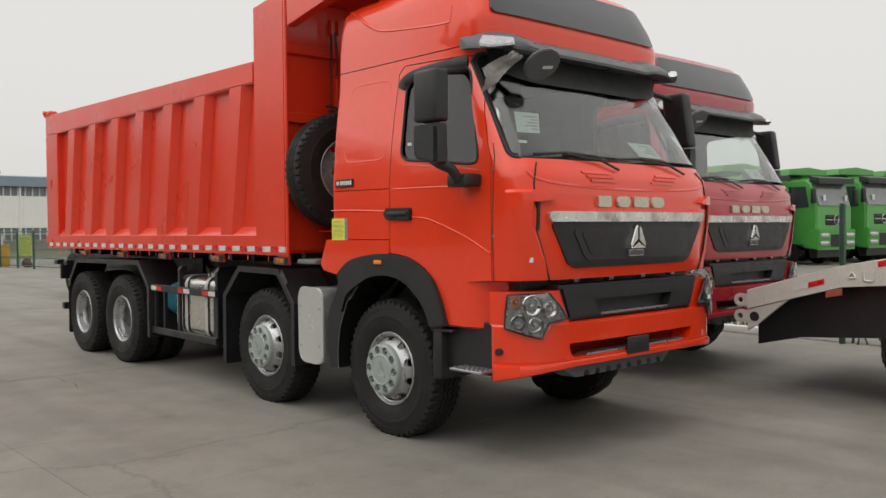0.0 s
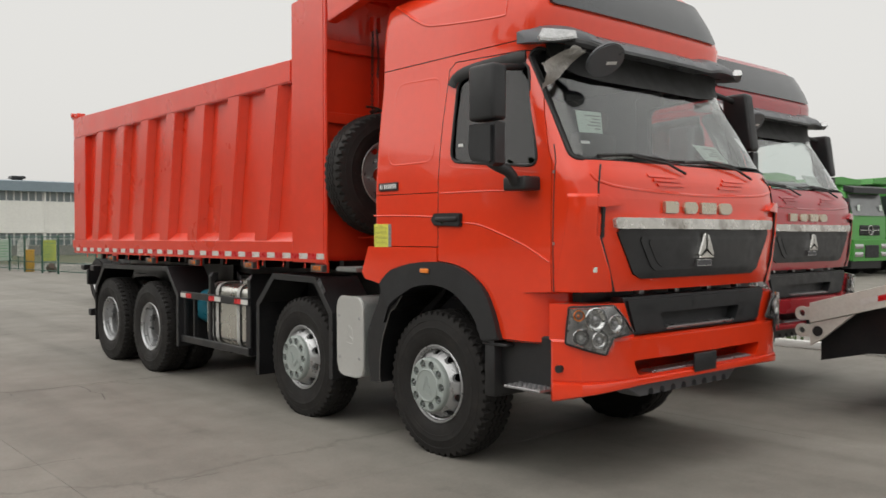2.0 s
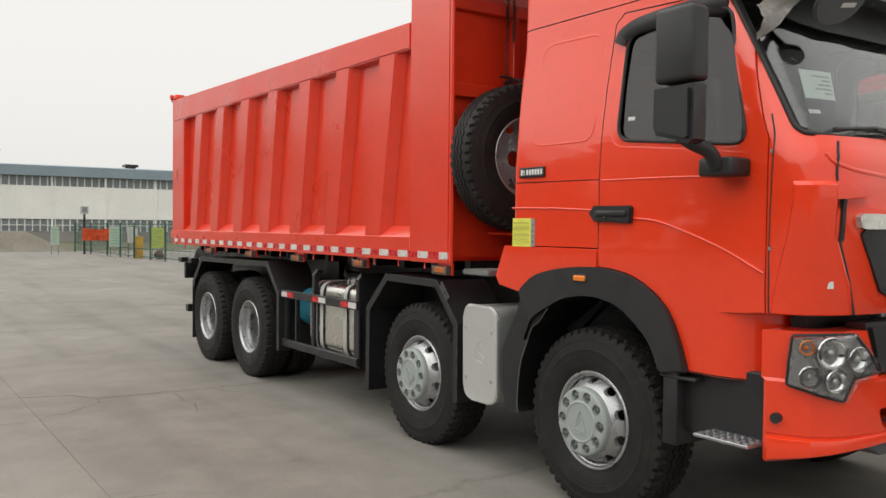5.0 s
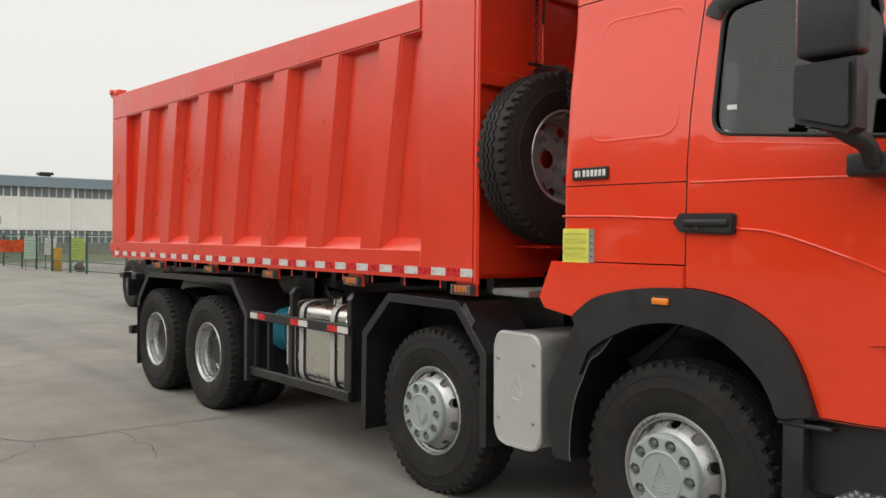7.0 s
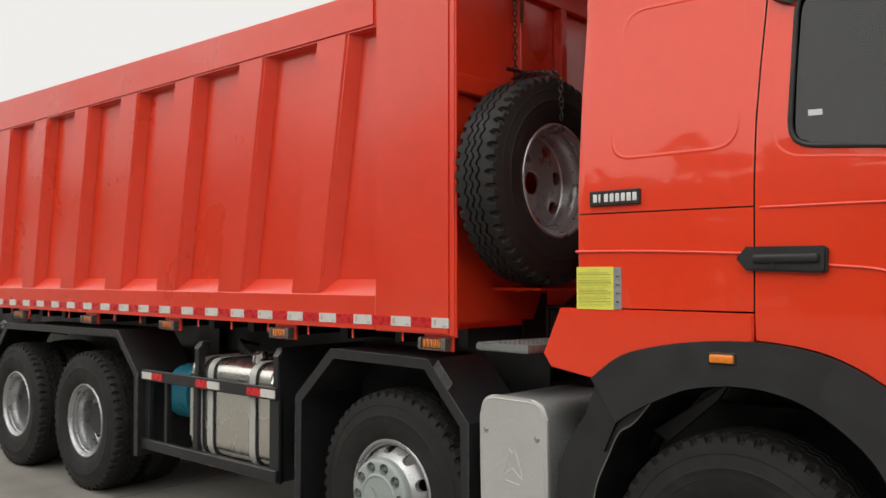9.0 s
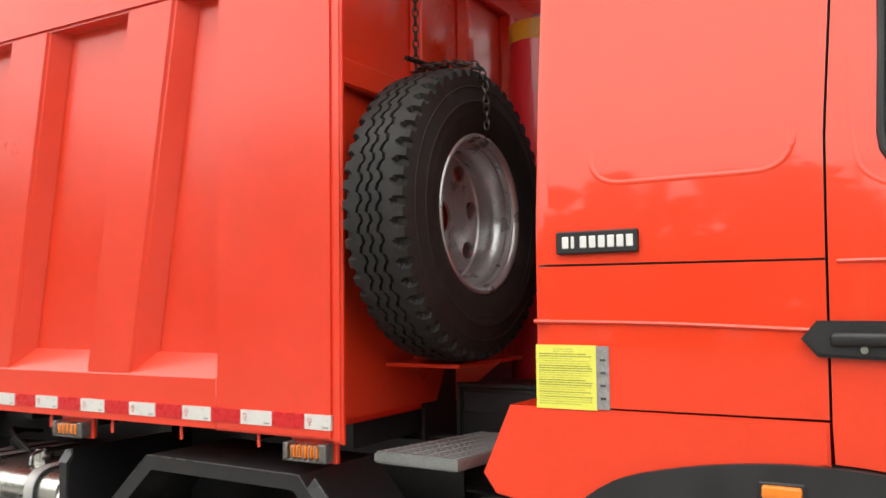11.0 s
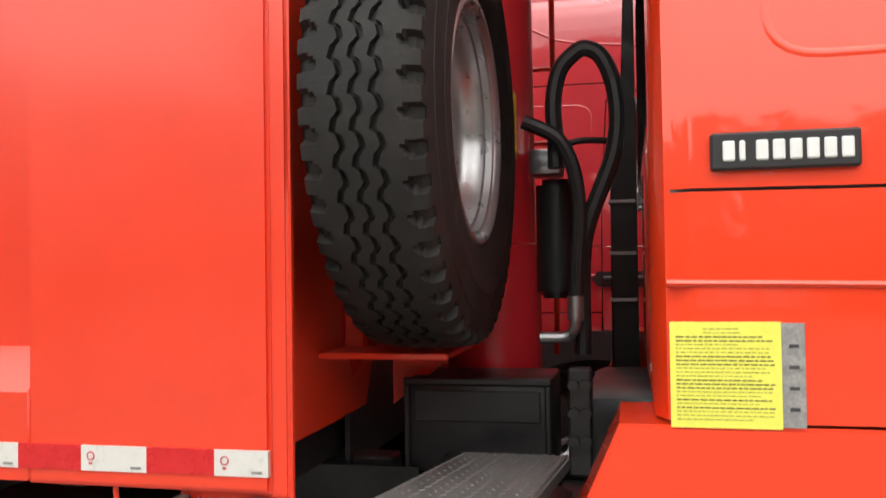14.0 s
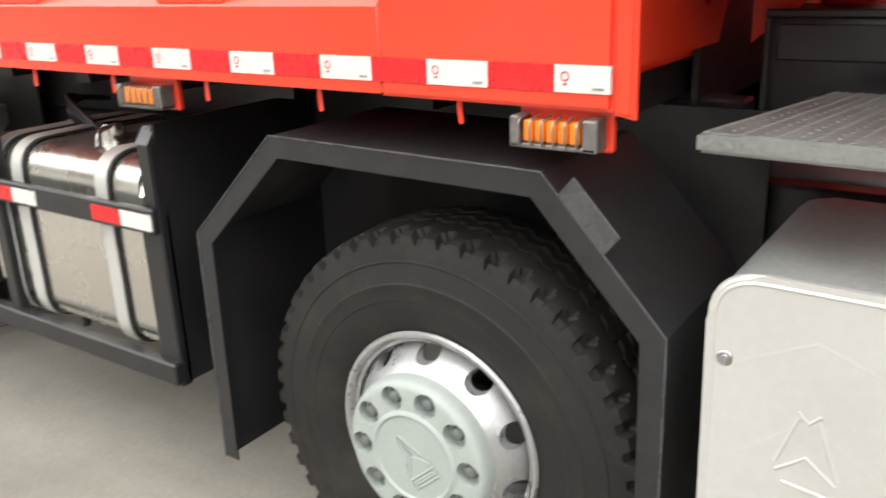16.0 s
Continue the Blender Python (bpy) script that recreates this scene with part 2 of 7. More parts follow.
def add_tube(bm, pts, r, n=8, closed=False, flat=1.0):
    """A tube along a line of points."""
    pts = [Vector(p) for p in pts]
    m, rings = len(pts), []
    up = None
    for i, p in enumerate(pts):
        a = pts[i - 1] if i or closed else p
        b = pts[(i + 1) % m] if i < m - 1 or closed else p
        d = (b - a).normalized()
        if up is None:
            up = Vector((0, 0, 1)) if abs(d.z) < 0.9 else Vector((1, 0, 0))
        side = d.cross(up).normalized()
        up = side.cross(d).normalized()
        rings.append([bm.verts.new(p + r * (math.cos(t) * side + flat * math.sin(t) * up)) for t in [2 * math.pi * k / n for k in range(n)]])
    for i in range(m if closed else m - 1):
        a, b = rings[i], rings[(i + 1) % m]
        for k in range(n):
            bm.faces.new((a[k], a[(k + 1) % n], b[(k + 1) % n], b[k]))
    if not closed:
        bm.faces.new(list(reversed(rings[0])))
        bm.faces.new(rings[-1])
    return bm


def bend(pts, r=0.05, n=5):
    """Rounds the corners of a line of points."""
    pts = [Vector(p) for p in pts]
    out = [pts[0]]
    for a, b, c in zip(pts, pts[1:], pts[2:]):
        k = min(r, (a - b).length / 2.1, (c - b).length / 2.1)
        p, q = b + (a - b).normalized() * k, b + (c - b).normalized() * k
        out += [(1 - t) ** 2 * p + 2 * t * (1 - t) * b + t * t * q for t in [i / n for i in range(n + 1)]]
    return out + [pts[-1]]


def curve_pts(pts, n=8):
    """A smooth line through the points."""
    pts = [Vector(p) for p in pts]
    ext = [2 * pts[0] - pts[1], *pts, 2 * pts[-1] - pts[-2]]
    out = []
    for a, b, c, d in zip(ext, ext[1:], ext[2:], ext[3:]):
        for i in range(n):
            t = i / n
            out.append(0.5 * (2 * b + (c - a) * t + (2 * a - 5 * b + 4 * c - d) * t * t + (3 * b - a - 3 * c + d) * t ** 3))
    return out + [pts[-1]]


def rounded(pts, r, n=4):
    """A closed 2D outline with its corners rounded."""
    out = []
    m = len(pts)
    for i in range(m):
        a, b, c = (Vector((*pts[(i + k) % m], 0)) for k in (-1, 0, 1))
        k = min(r, (a - b).length / 2.1, (c - b).length / 2.1)
        p, q = b + (a - b).normalized() * k, b + (c - b).normalized() * k
        for j in range(n + 1):
            t = j / n
            v = (1 - t) ** 2 * p + 2 * t * (1 - t) * b + t * t * q
            out.append((v.x, v.y))
    return out


def add_lathe(bm, prof, n=48, closed=False):
    """Turns a profile of (x, radius) about the x axis."""
    rings = []
    for x, r in prof:
        if r < 1e-5:
            rings.append([bm.verts.new((x, 0, 0))])
        else:
            rings.append([bm.verts.new((x, r * math.cos(t), r * math.sin(t))) for t in [2 * math.pi * k / n for k in range(n)]])
    pairs = list(zip(rings, rings[1:])) + ([(rings[-1], rings[0])] if closed else [])
    for a, b in pairs:
        for k in range(n):
            q = [a[k % len(a)], a[(k + 1) % len(a)], b[(k + 1) % len(b)], b[k % len(b)]]
            q = [v for i, v in enumerate(q) if v not in q[:i]]
            if len(q) > 2:
                bm.faces.new(q)
    return bm


def mesh_object(name, bm, mats):
    me = bpy.data.meshes.new(name)
    bmesh.ops.recalc_face_normals(bm, faces=bm.faces)
    bm.to_mesh(me)
    bm.free()
    for m in mats:
        me.materials.append(m)
    return bpy.data.objects.new(name, me)


def carve(bm, steps, mats):
    """bm cut by a list of (operation, bmesh): returns the new bmesh. The cutters leave nothing behind."""
    ob = mesh_object("block", bm, mats)
    scene.collection.objects.link(ob)
    made = [ob]
    for op, cutter in steps:
        c = mesh_object("cutter", cutter, mats)
        scene.collection.objects.link(c)
        made.append(c)
        mod = ob.modifiers.new("cut", "BOOLEAN")
        mod.operation, mod.object, mod.solver = op, c, "EXACT"
    dg = bpy.context.evaluated_depsgraph_get()
    ev = ob.evaluated_get(dg)
    me = bpy.data.meshes.new_from_object(ev)
    out = bmesh.new()
    out.from_mesh(me)
    bpy.data.meshes.remove(me)
    for o in made:
        d = o.data
        bpy.data.objects.remove(o)
        bpy.data.meshes.remove(d)
    bmesh.ops.remove_doubles(out, verts=out.verts, dist=0.0004)
    bmesh.ops.dissolve_degenerate(out, dist=0.0003, edges=out.edges)
    return out


def lerp_table(table, v):
    if v <= table[0][0]:
        return table[0][1:]
    for a, b in zip(table, table[1:]):
        if v <= b[0]:
            f = (v - a[0]) / (b[0] - a[0])
            return tuple(p + (q - p) * f for p, q in zip(a[1:], b[1:]))
    return table[-1][1:]

# ---- the red tipper: plan in metres; it faces -y, its right side is x = 4 ----
XC = 5.24
TRUCK = (XC, 9.0, 0.0)
CORNER = [(0, 0.0), (0.4, 0.008), (0.7, 0.03), (0.82, 0.06), (0.9, 0.105), (0.95, 0.16), (0.985, 0.235), (1.0, 0.32)]
SECTION = [  # height, half width, front
    (0.95, 1.225, 4.74), (1.28, 1.235, 4.74), (1.30, 1.238, 4.50), (1.40, 1.24, 4.475), (1.90, 1.24, 4.47), (2.04, 1.24, 4.49), (2.10, 1.238, 4.53),
    (2.50, 1.205, 4.75), (2.86, 1.16, 4.95), (2.98, 1.155, 4.98), (3.20, 1.15, 4.965), (3.38, 1.135, 5.03), (3.57, 1.10, 5.13),
    (3.64, 1.05, 5.21), (3.70, 0.97, 5.42), (3.74, 0.82, 5.75)]
REAR = 6.72


def section(z):
    return lerp_table(SECTION, z)


def tight(z):
    """How deep the front corners are at a height: squarer above the grille."""
    f = max(0, min(1, (z - 1.45) / 0.35))
    g = max(0, min(1, (z - 2.86) / 0.14))
    return 1 - 0.30 * f * f * (3 - 2 * f) - 0.32 * g


def front_y(x, z):
    hw, yf = section(z)
    return yf + lerp_table(CORNER, min(1, abs(x - XC) / hw))[0] * tight(z)


def side_x(y, z, out=0.0):
    """The x of the cab's right side at that place, moved out by out."""
    hw, yf = section(z)
    d = (y - yf) / tight(z)
    u = 1.0 if d >= 0.32 else lerp_table([(b, a) for a, b in CORNER], max(0, d))[0]
    return XC - hw * u - out


def add_cab(bm, z0, z1, inset, levels, index=0):
    us = [-1, -0.985, -0.95, -0.9, -0.82, -0.7, -0.5, -0.25, 0, 0.25, 0.5, 0.7, 0.82, 0.9, 0.95, 0.985, 1]
    zs = sorted({z0, z1, *[z for z, _, _ in SECTION if z0 < z < z1], *[z0 + (z1 - z0) * i / levels for i in range(levels)]})
    rings = []
    for z in zs:
        hw, yf = section(z)
        hw, yf, yr = hw - inset, yf + inset, REAR - inset
        ring = [(XC + u * hw, yf + lerp_table(CORNER, abs(u))[0] * tight(z)) for u in us]
        top = max(0, (z - 3.6)) * 0.6
        yr -= top
        ring += [(XC + hw, 5.9), (XC + hw, yr - 0.11), (XC + hw, yr - 0.07), (XC + hw - 0.02, yr - 0.02), (XC + hw - 0.07, yr)]
        ring += [(XC - hw + 0.07, yr), (XC - hw + 0.02, yr - 0.02), (XC - hw, yr - 0.07), (XC - hw, yr - 0.11), (XC - hw, 5.9)]
        rings.append([bm.verts.new((x, y, z - max(0, z - 3.2) / 0.54 * max(0, min(1, (y - 5.25) / 0.65)) * 0.13)) for x, y in ring])
    made = [bm.faces.new(rings[0]), bm.faces.new(list(reversed(rings[-1])))]
    for a, b in zip(rings, rings[1:]):
        n = len(a)
        made += [bm.faces.new((a[i], b[i], b[(i + 1) % n], a[(i + 1) % n])) for i in range(n)]
    for f in made:
        f.material_index = index
    return bm


def prism_bm(pts, a0, a1, axis="x", index=0):
    bm = add_prism(bmesh.new(), pts, a0, a1, axis)
    for f in bm.faces:
        f.material_index = index
    return bm


def grow(pts, d):
    """A closed outline moved outwards by d."""
    area = sum(a[0] * b[1] - b[0] * a[1] for a, b in zip(pts, pts[1:] + pts[:1]))
    s = 1 if area > 0 else -1
    out = []
    for i, p in enumerate(pts):
        a, b, c = Vector(pts[i - 1]), Vector(p), Vector(pts[(i + 1) % len(pts)])
        n1 = Vector(((b - a).y, -(b - a).x)).normalized() * s
        n2 = Vector(((c - b).y, -(c - b).x)).normalized() * s
        n = (n1 + n2).normalized()
        out.append(tuple(b + n * d / max(0.5, n.dot(n1))))
    return out


def arch_line(pts, n=4):
    return [(p.x, p.y) for p in curve_pts([(y, z, 0) for y, z in pts], n)]


ARCH_OUT = arch_line([(6.62, 1.277), (6.463, 1.387), (6.277, 1.438), (6.10, 1.462), (5.937, 1.469), (5.781, 1.459), (5.634, 1.428), (5.495, 1.362), (5.389, 1.274), (5.311, 1.138), (5.245, 0.95)])
ARCH_IN = arch_line([(6.50, 1.10), (6.40, 1.165), (6.28, 1.225), (6.15, 1.275), (5.95, 1.298), (5.76, 1.268), (5.615, 1.19), (5.50, 1.09), (5.44, 0.99), (5.42, 0.93)])
DOOR = [(4.81, 0.955), (4.79, 1.31), (4.785, 2.13), (4.83, 2.25), (5.01, 2.86), (5.07, 2.91), (5.80, 2.935), (5.865, 2.88), (5.90, 2.3), (5.908, 1.56), (5.905, 1.471),
        *[(y + 0.001, z + 0.002) for y, z in ARCH_OUT if y < 5.88 and z > 0.953], (5.247, 0.955)]
WINDOW = rounded([(4.905, 2.115), (5.775, 2.20), (5.755, 2.80), (5.08, 2.84)], 0.09)
SHIELD_GLASS = rounded([(4.058, 2.145), (6.448, 2.155), (6.39, 2.93), (4.118, 2.93)], 0.06)
REAR_WINDOW = rounded([(4.38, 2.18), (6.10, 2.18), (6.10, 2.90), (4.38, 2.90)], 0.08)


def mirrored(ob_bm):
    bmesh.ops.transform(ob_bm, matrix=Matrix.Translation((2 * XC, 0, 0)) @ Matrix.Diagonal((-1, 1, 1, 1)), verts=ob_bm.verts)
    bmesh.ops.reverse_faces(ob_bm, faces=ob_bm.faces)
    return ob_bm


def strip(bm, path, r, flat=0.6, n=8):
    return add_tube(bm, path, r, n, flat=flat)


def side_line(pts, out=0.0, n=6):
    """A line on the cab's right side from (y, z) points."""
    dense = curve_pts([(y, z, 0) for y, z in pts], n) if n else [Vector((y, z, 0)) for y, z in pts]
    return [(side_x(p.x, p.y, out), p.x, p.y) for p in dense]


def front_patch(bm, rows, out, thick=0.02, nx=24):
    """A panel that follows the cab's front: rows of (z, x0, x1), moved out by out, thick deep."""
    grids = []
    for o in (out, out - thick):
        g = []
        for z, x0, x1 in rows:
            g.append([bm.verts.new((x, front_y(x, z) - o, z)) for x in [x0 + (x1 - x0) * i / nx for i in range(nx + 1)]])
        grids.append(g)
    a, b = grids
    m = len(rows)
    for j in range(m - 1):
        for i in range(nx):
            bm.faces.new((a[j][i], a[j][i + 1], a[j + 1][i + 1], a[j + 1][i]))
            bm.faces.new((b[j][i], b[j + 1][i], b[j + 1][i + 1], b[j][i + 1]))
    for i in range(nx):
        bm.faces.new((a[0][i], b[0][i], b[0][i + 1], a[0][i + 1]))
        bm.faces.new((a[-1][i], a[-1][i + 1], b[-1][i + 1], b[-1][i]))
    for j in range(m - 1):
        bm.faces.new((a[j][0], a[j + 1][0], b[j + 1][0], b[j][0]))
        bm.faces.new((a[j][-1], b[j][-1], b[j + 1][-1], a[j + 1][-1]))
    return bm


def outline_rows(pts, n=14):
    """Cuts a convex (x, z) outline into rows for front_patch."""
    zs = [p[1] for p in pts]
    z0, z1 = min(zs) + 1e-4, max(zs) - 1e-4
    rows = []
    for k in range(n + 1):
        z = z0 + (z1 - z0) * k / n
        xs = []
        for a, b in zip(pts, pts[1:] + pts[:1]):
            if (a[1] - z) * (b[1] - z) <= 0 and a[1] != b[1]:
                xs.append(a[0] + (b[0] - a[0]) * (z - a[1]) / (b[1] - a[1]))
        rows.append((z, min(xs), max(xs)))
    return rows


def side_pane(bm, pts, depth=0.012, thick=0.005):
    """A pane in the cab's side behind the (y, z) outline."""
    rows = outline_rows(pts, 12)
    grids = []
    for o in (-depth, -depth - thick):
        grids.append([[bm.verts.new((side_x(y, z, o), y, z)) for y in [y0 + (y1 - y0) * i / 10 for i in range(11)]] for z, y0, y1 in rows])
    a, b = grids
    for j in range(len(rows) - 1):
        for i in range(10):
            bm.faces.new((a[j][i], a[j][i + 1], a[j + 1][i + 1], a[j + 1][i]))
            bm.faces.new((b[j][i], b[j + 1][i], b[j + 1][i + 1], b[j][i + 1]))
    for i in range(10):
        bm.faces.new((a[0][i], b[0][i], b[0][i + 1], a[0][i + 1]))
        bm.faces.new((a[-1][i], a[-1][i + 1], b[-1][i + 1], b[-1][i]))
    for j in range(len(rows) - 1):
        bm.faces.new((a[j][0], a[j + 1][0], b[j + 1][0], b[j][0]))
        bm.faces.new((a[j][-1], b[j][-1], b[j + 1][-1], a[j + 1][-1]))
    return bm


# ---- wheels: tyre, rims and hub covers, made once about the x axis, facing -x ----
def tyre_mesh(N, PER):
    R = 0.562
    side = [(-0.118, 0.286), (-0.132, 0.30), (-0.150, 0.335), (-0.158, 0.38), (-0.1585, 0.385), (-0.1605, 0.387), (-0.161, 0.42), (-0.1625, 0.423), (-0.1625, 0.428), (-0.160, 0.431), (-0.153, 0.47), (-0.1515, 0.478), (-0.1535, 0.48), (-0.1535, 0.484), (-0.151, 0.486), (-0.148, 0.505), (-0.1435, 0.522)]
    cols = []                        # across the tread: place, depth of groove, follows the zigzag
    for v in (-0.141, -0.134, -0.126, -0.117, -0.109, -0.102, -0.096, -0.090):
        cols.append((v, 0, 0))
    for g in (-0.046, 0.0, 0.046):
        cols += [(g - 0.0080, 0, 1), (g - 0.0058, 1, 1), (g + 0.0058, 1, 1), (g + 0.0080, 0, 1)]
        if g < 0.04:
            cols.append((g + 0.023, 0, 1))
    for v in (0.090, 0.096, 0.102, 0.109, 0.117, 0.126, 0.134, 0.141):
        cols.append((v, 0, 0))
    verts, m = [], 2 * len(side) + len(cols)
    rise = 0.13
    for k in range(N):
        th = 2 * math.pi * k / N
        ph = (k * PER / N) % 1.0
        c, s_ = math.cos(th), math.sin(th)
        if ph < 0.5 - rise:
            zig = 1 - 0.6 * ph / (0.5 - rise)
        elif ph < 0.5:
            zig = 0.4 - 1.4 * (ph - 0.5 + rise) / rise
        elif ph < 1 - rise:
            zig = -1 + 0.6 * (ph - 0.5) / (0.5 - rise)
        else:
            zig = -0.4 + 1.4 * (ph - 1 + rise) / rise
        zig *= 0.0115
        ring = [(x, r) for x, r in side]
        for v, deep, follow in cols:
            r = R - 0.011 * (abs(v) / 0.139) ** 2 - 0.006 * max(0, abs(v) - 0.124) / 0.015
            q = (ph + (0.5 if v > 0 else 0)) % 1.0
            if not follow:
                # rounded scallops cut into the shoulders
                half = 0.22 * math.sqrt(max(0.0, 1 - (max(0.0, 0.128 - abs(v)) / 0.034) ** 2))
                if abs(q - 0.41) < half:
                    r -= 0.019 + 0.006 * (abs(v) > 0.13)
            r -= 0.014 * deep
            ring.append((v + zig * follow, r))
        ring += [(-x, r) for x, r in reversed(side)]
        verts += [(x, r * c, r * s_) for x, r in ring]
    faces = [(k * m + i, k * m + i + 1, ((k + 1) % N) * m + i + 1, ((k + 1) % N) * m + i) for k in range(N) for i in range(m - 1)]
    me = bpy.data.meshes.new("tyre")
    me.from_pydata(verts, [], faces)
    me.materials.append(RUBBER)
    me.polygons.foreach_set("use_smooth", [True] * len(me.polygons))
    me.set_sharp_from_angle(angle=radians(28))
    me.update()
    return me


def part_mesh(name, bm, material, smooth=35):
    me = bpy.data.meshes.new(name)
    bmesh.ops.recalc_face_normals(bm, faces=bm.faces)
    bm.to_mesh(me)
    bm.free()
    me.materials.append(material)
    me.polygons.foreach_set("use_smooth", [True] * len(me.polygons))
    me.set_sharp_from_angle(angle=radians(smooth))
    return me


def disc_with_holes(prof, holes, ring_r, hole_r, squash, depth):
    """A turned disc with round hand holes through it."""
    bm = add_lathe(bmesh.new(), prof, 80, closed=True)
    steps = []
    for k in range(holes):
        t = 2 * math.pi * (k + 0.5) / holes
        c = bmesh.new()
        add_cyl(c, (-0.4, 0, 0), (0.4, 0, 0), hole_r, 20)
        c.transform(Matrix.Rotation(t, 4, "X") @ Matrix.Translation((0, 0, ring_r)) @ Matrix.Diagonal((1, squash, 1, 1)))
        steps.append(("DIFFERENCE", c))
    return carve(bm, steps, [RIM])


TYRE, PLAIN_TYRE = tyre_mesh(450, 50), tyre_mesh(120, 20)
# the barrel and flange that every rim has
BARREL = [(-0.134, 0.298), (-0.141, 0.293), (-0.141, 0.285), (-0.134, 0.277), (-0.122, 0.273), (-0.118, 0.264), (-0.098, 0.262), (-0.093, 0.254), (-0.055, 0.252), (-0.045, 0.245), (0.0, 0.243), (0.118, 0.262), (0.132, 0.276), (0.14, 0.292), (0.134, 0.296),
          (0.118, 0.285), (0.0, 0.262), (-0.06, 0.266), (-0.118, 0.284)]
FRONT_DISC = disc_with_holes([(-0.05, 0.270), (-0.085, 0.265), (-0.125, 0.250), (-0.165, 0.226), (-0.185, 0.205), (-0.188, 0.10), (-0.174, 0.10), (-0.170, 0.198), (-0.152, 0.216), (-0.115, 0.239), (-0.08, 0.253), (-0.035, 0.262)], 10, 0.243, 0.0185, 1.75, 0)
REAR_DISC = disc_with_holes([(0.02, 0.262), (0.05, 0.245), (0.065, 0.205), (0.065, 0.06), (0.08, 0.06), (0.08, 0.205), (0.065, 0.252), (0.035, 0.268)], 8, 0.215, 0.03, 1.2, 0)


def rim_mesh(disc):
    bm = disc.copy()
    add_lathe(bm, BARREL, 80, closed=True)
    return part_mesh("rim", bm, RIM)


RIM_FRONT, RIM_REAR = rim_mesh(FRONT_DISC), rim_mesh(REAR_DISC)
cover_bm = add_lathe(bmesh.new(), [(-0.125, 0.0), (-0.125, 0.209), (-0.205, 0.207), (-0.219, 0.203), (-0.227, 0.196), (-0.230, 0.187), (-0.231, 0.178), (-0.231, 0.128), (-0.235, 0.123), (-0.237, 0.117), (-0.232, 0.110), (-0.2315, 0.0)], 64)
sockets = []
for k in range(10):
    # round sockets for the nuts
    t = 2 * math.pi * (k + 0.49) / 10
    y, z = 0.160 * math.cos(t), 0.160 * math.sin(t)
    sockets.append(("DIFFERENCE", add_cyl(bmesh.new(), (-0.28, y, z), (-0.204, y, z), 0.032, 20)))
HUB_COVER = part_mesh("hub_cover", carve(cover_bm, sockets, [HUB]), HUB)
nb = bmesh.new()
add_lathe(nb, [(0.0015, 0.0245), (-0.003, 0.024), (-0.004, 0.0205), (-0.0005, 0.0185), (-0.002, 0.017), (-0.014, 0.0155), (-0.018, 0.010), (-0.019, 0.0)], 14)
NUT = part_mesh("wheel_nut", nb, CAGE)
CAPPED_NUT = part_mesh("wheel_nut", add_lathe(bmesh.new(), [(0.002, 0.0190), (-0.012, 0.0185), (-0.0185, 0.015), (-0.022, 0.009), (-0.023, 0.0)], 16), NUTCAP)
hubb = bmesh.new()
add_lathe(hubb, [(0.064, 0.15), (0.03, 0.148), (0.02, 0.135), (-0.03, 0.128), (-0.045, 0.115), (-0.05, 0.0)], 40)
REAR_HUB = part_mesh("hub", hubb, BLACK)
badge_bm = bmesh.new()
# a raised outline of two wings over a bar
for pts in ([(0.004, 0.066), (0.004, 0.004), (0.046, -0.034), (0.030, 0.0)], [(-0.004, 0.066), (-0.004, 0.004), (-0.046, -0.034), (-0.030, 0.0)],
            [(-0.046, -0.044), (0.046, -0.044), (0.046, -0.070), (-0.046, -0.070)], [(-0.034, -0.054), (0.034, -0.054), (0.034, -0.060), (-0.034, -0.060)]):
    add_tube(badge_bm, [(-0.2315, y, z) for y, z in pts], 0.0038, 6, closed=True)
WHEEL_BADGE = part_mesh("badge", badge_bm, HUB)


def bare(name, me, parent, m):
    ob = new(name, me)
    ob.parent = parent
    ob.matrix_basis = m
    return ob


def add_wheel(parent, x, y, z, kind, flip=False, spin=0.0, tyre=None):
    """A wheel under a truck: the rim carries tyre, hub cover and nuts."""
    base = base_of(parent).location
    m = Matrix.Translation(Vector((x, y, z)) - base) @ Matrix.Rotation(math.pi if flip else 0, 4, "Z") @ Matrix.Rotation(spin, 4, "X")
    w = bare("wheel", RIM_FRONT if kind == "front" else RIM_REAR, parent, m)
    bare("tyre", tyre or PLAIN_TYRE, w, Matrix.Rotation(spin * 3, 4, "X"))
    if kind == "front":
        bare("hub_cover", HUB_COVER, w, Matrix())
        bare("badge", WHEEL_BADGE, w, Matrix.Rotation(0.25, 4, "X"))
        for k in range(10):
            t = 2 * math.pi * (k + 0.49) / 10
            bare("wheel_nut", CAPPED_NUT, w, Matrix.Translation((-0.2045, 0.160 * math.cos(t), 0.160 * math.sin(t))))
    else:
        bare("hub", REAR_HUB, w, Matrix())
        for k in range(10):
            t = 2 * math.pi * k / 10
            bare("wheel_nut", NUT, w, Matrix.Translation((0.062, 0.17 * math.cos(t), 0.17 * math.sin(t))))
    return w


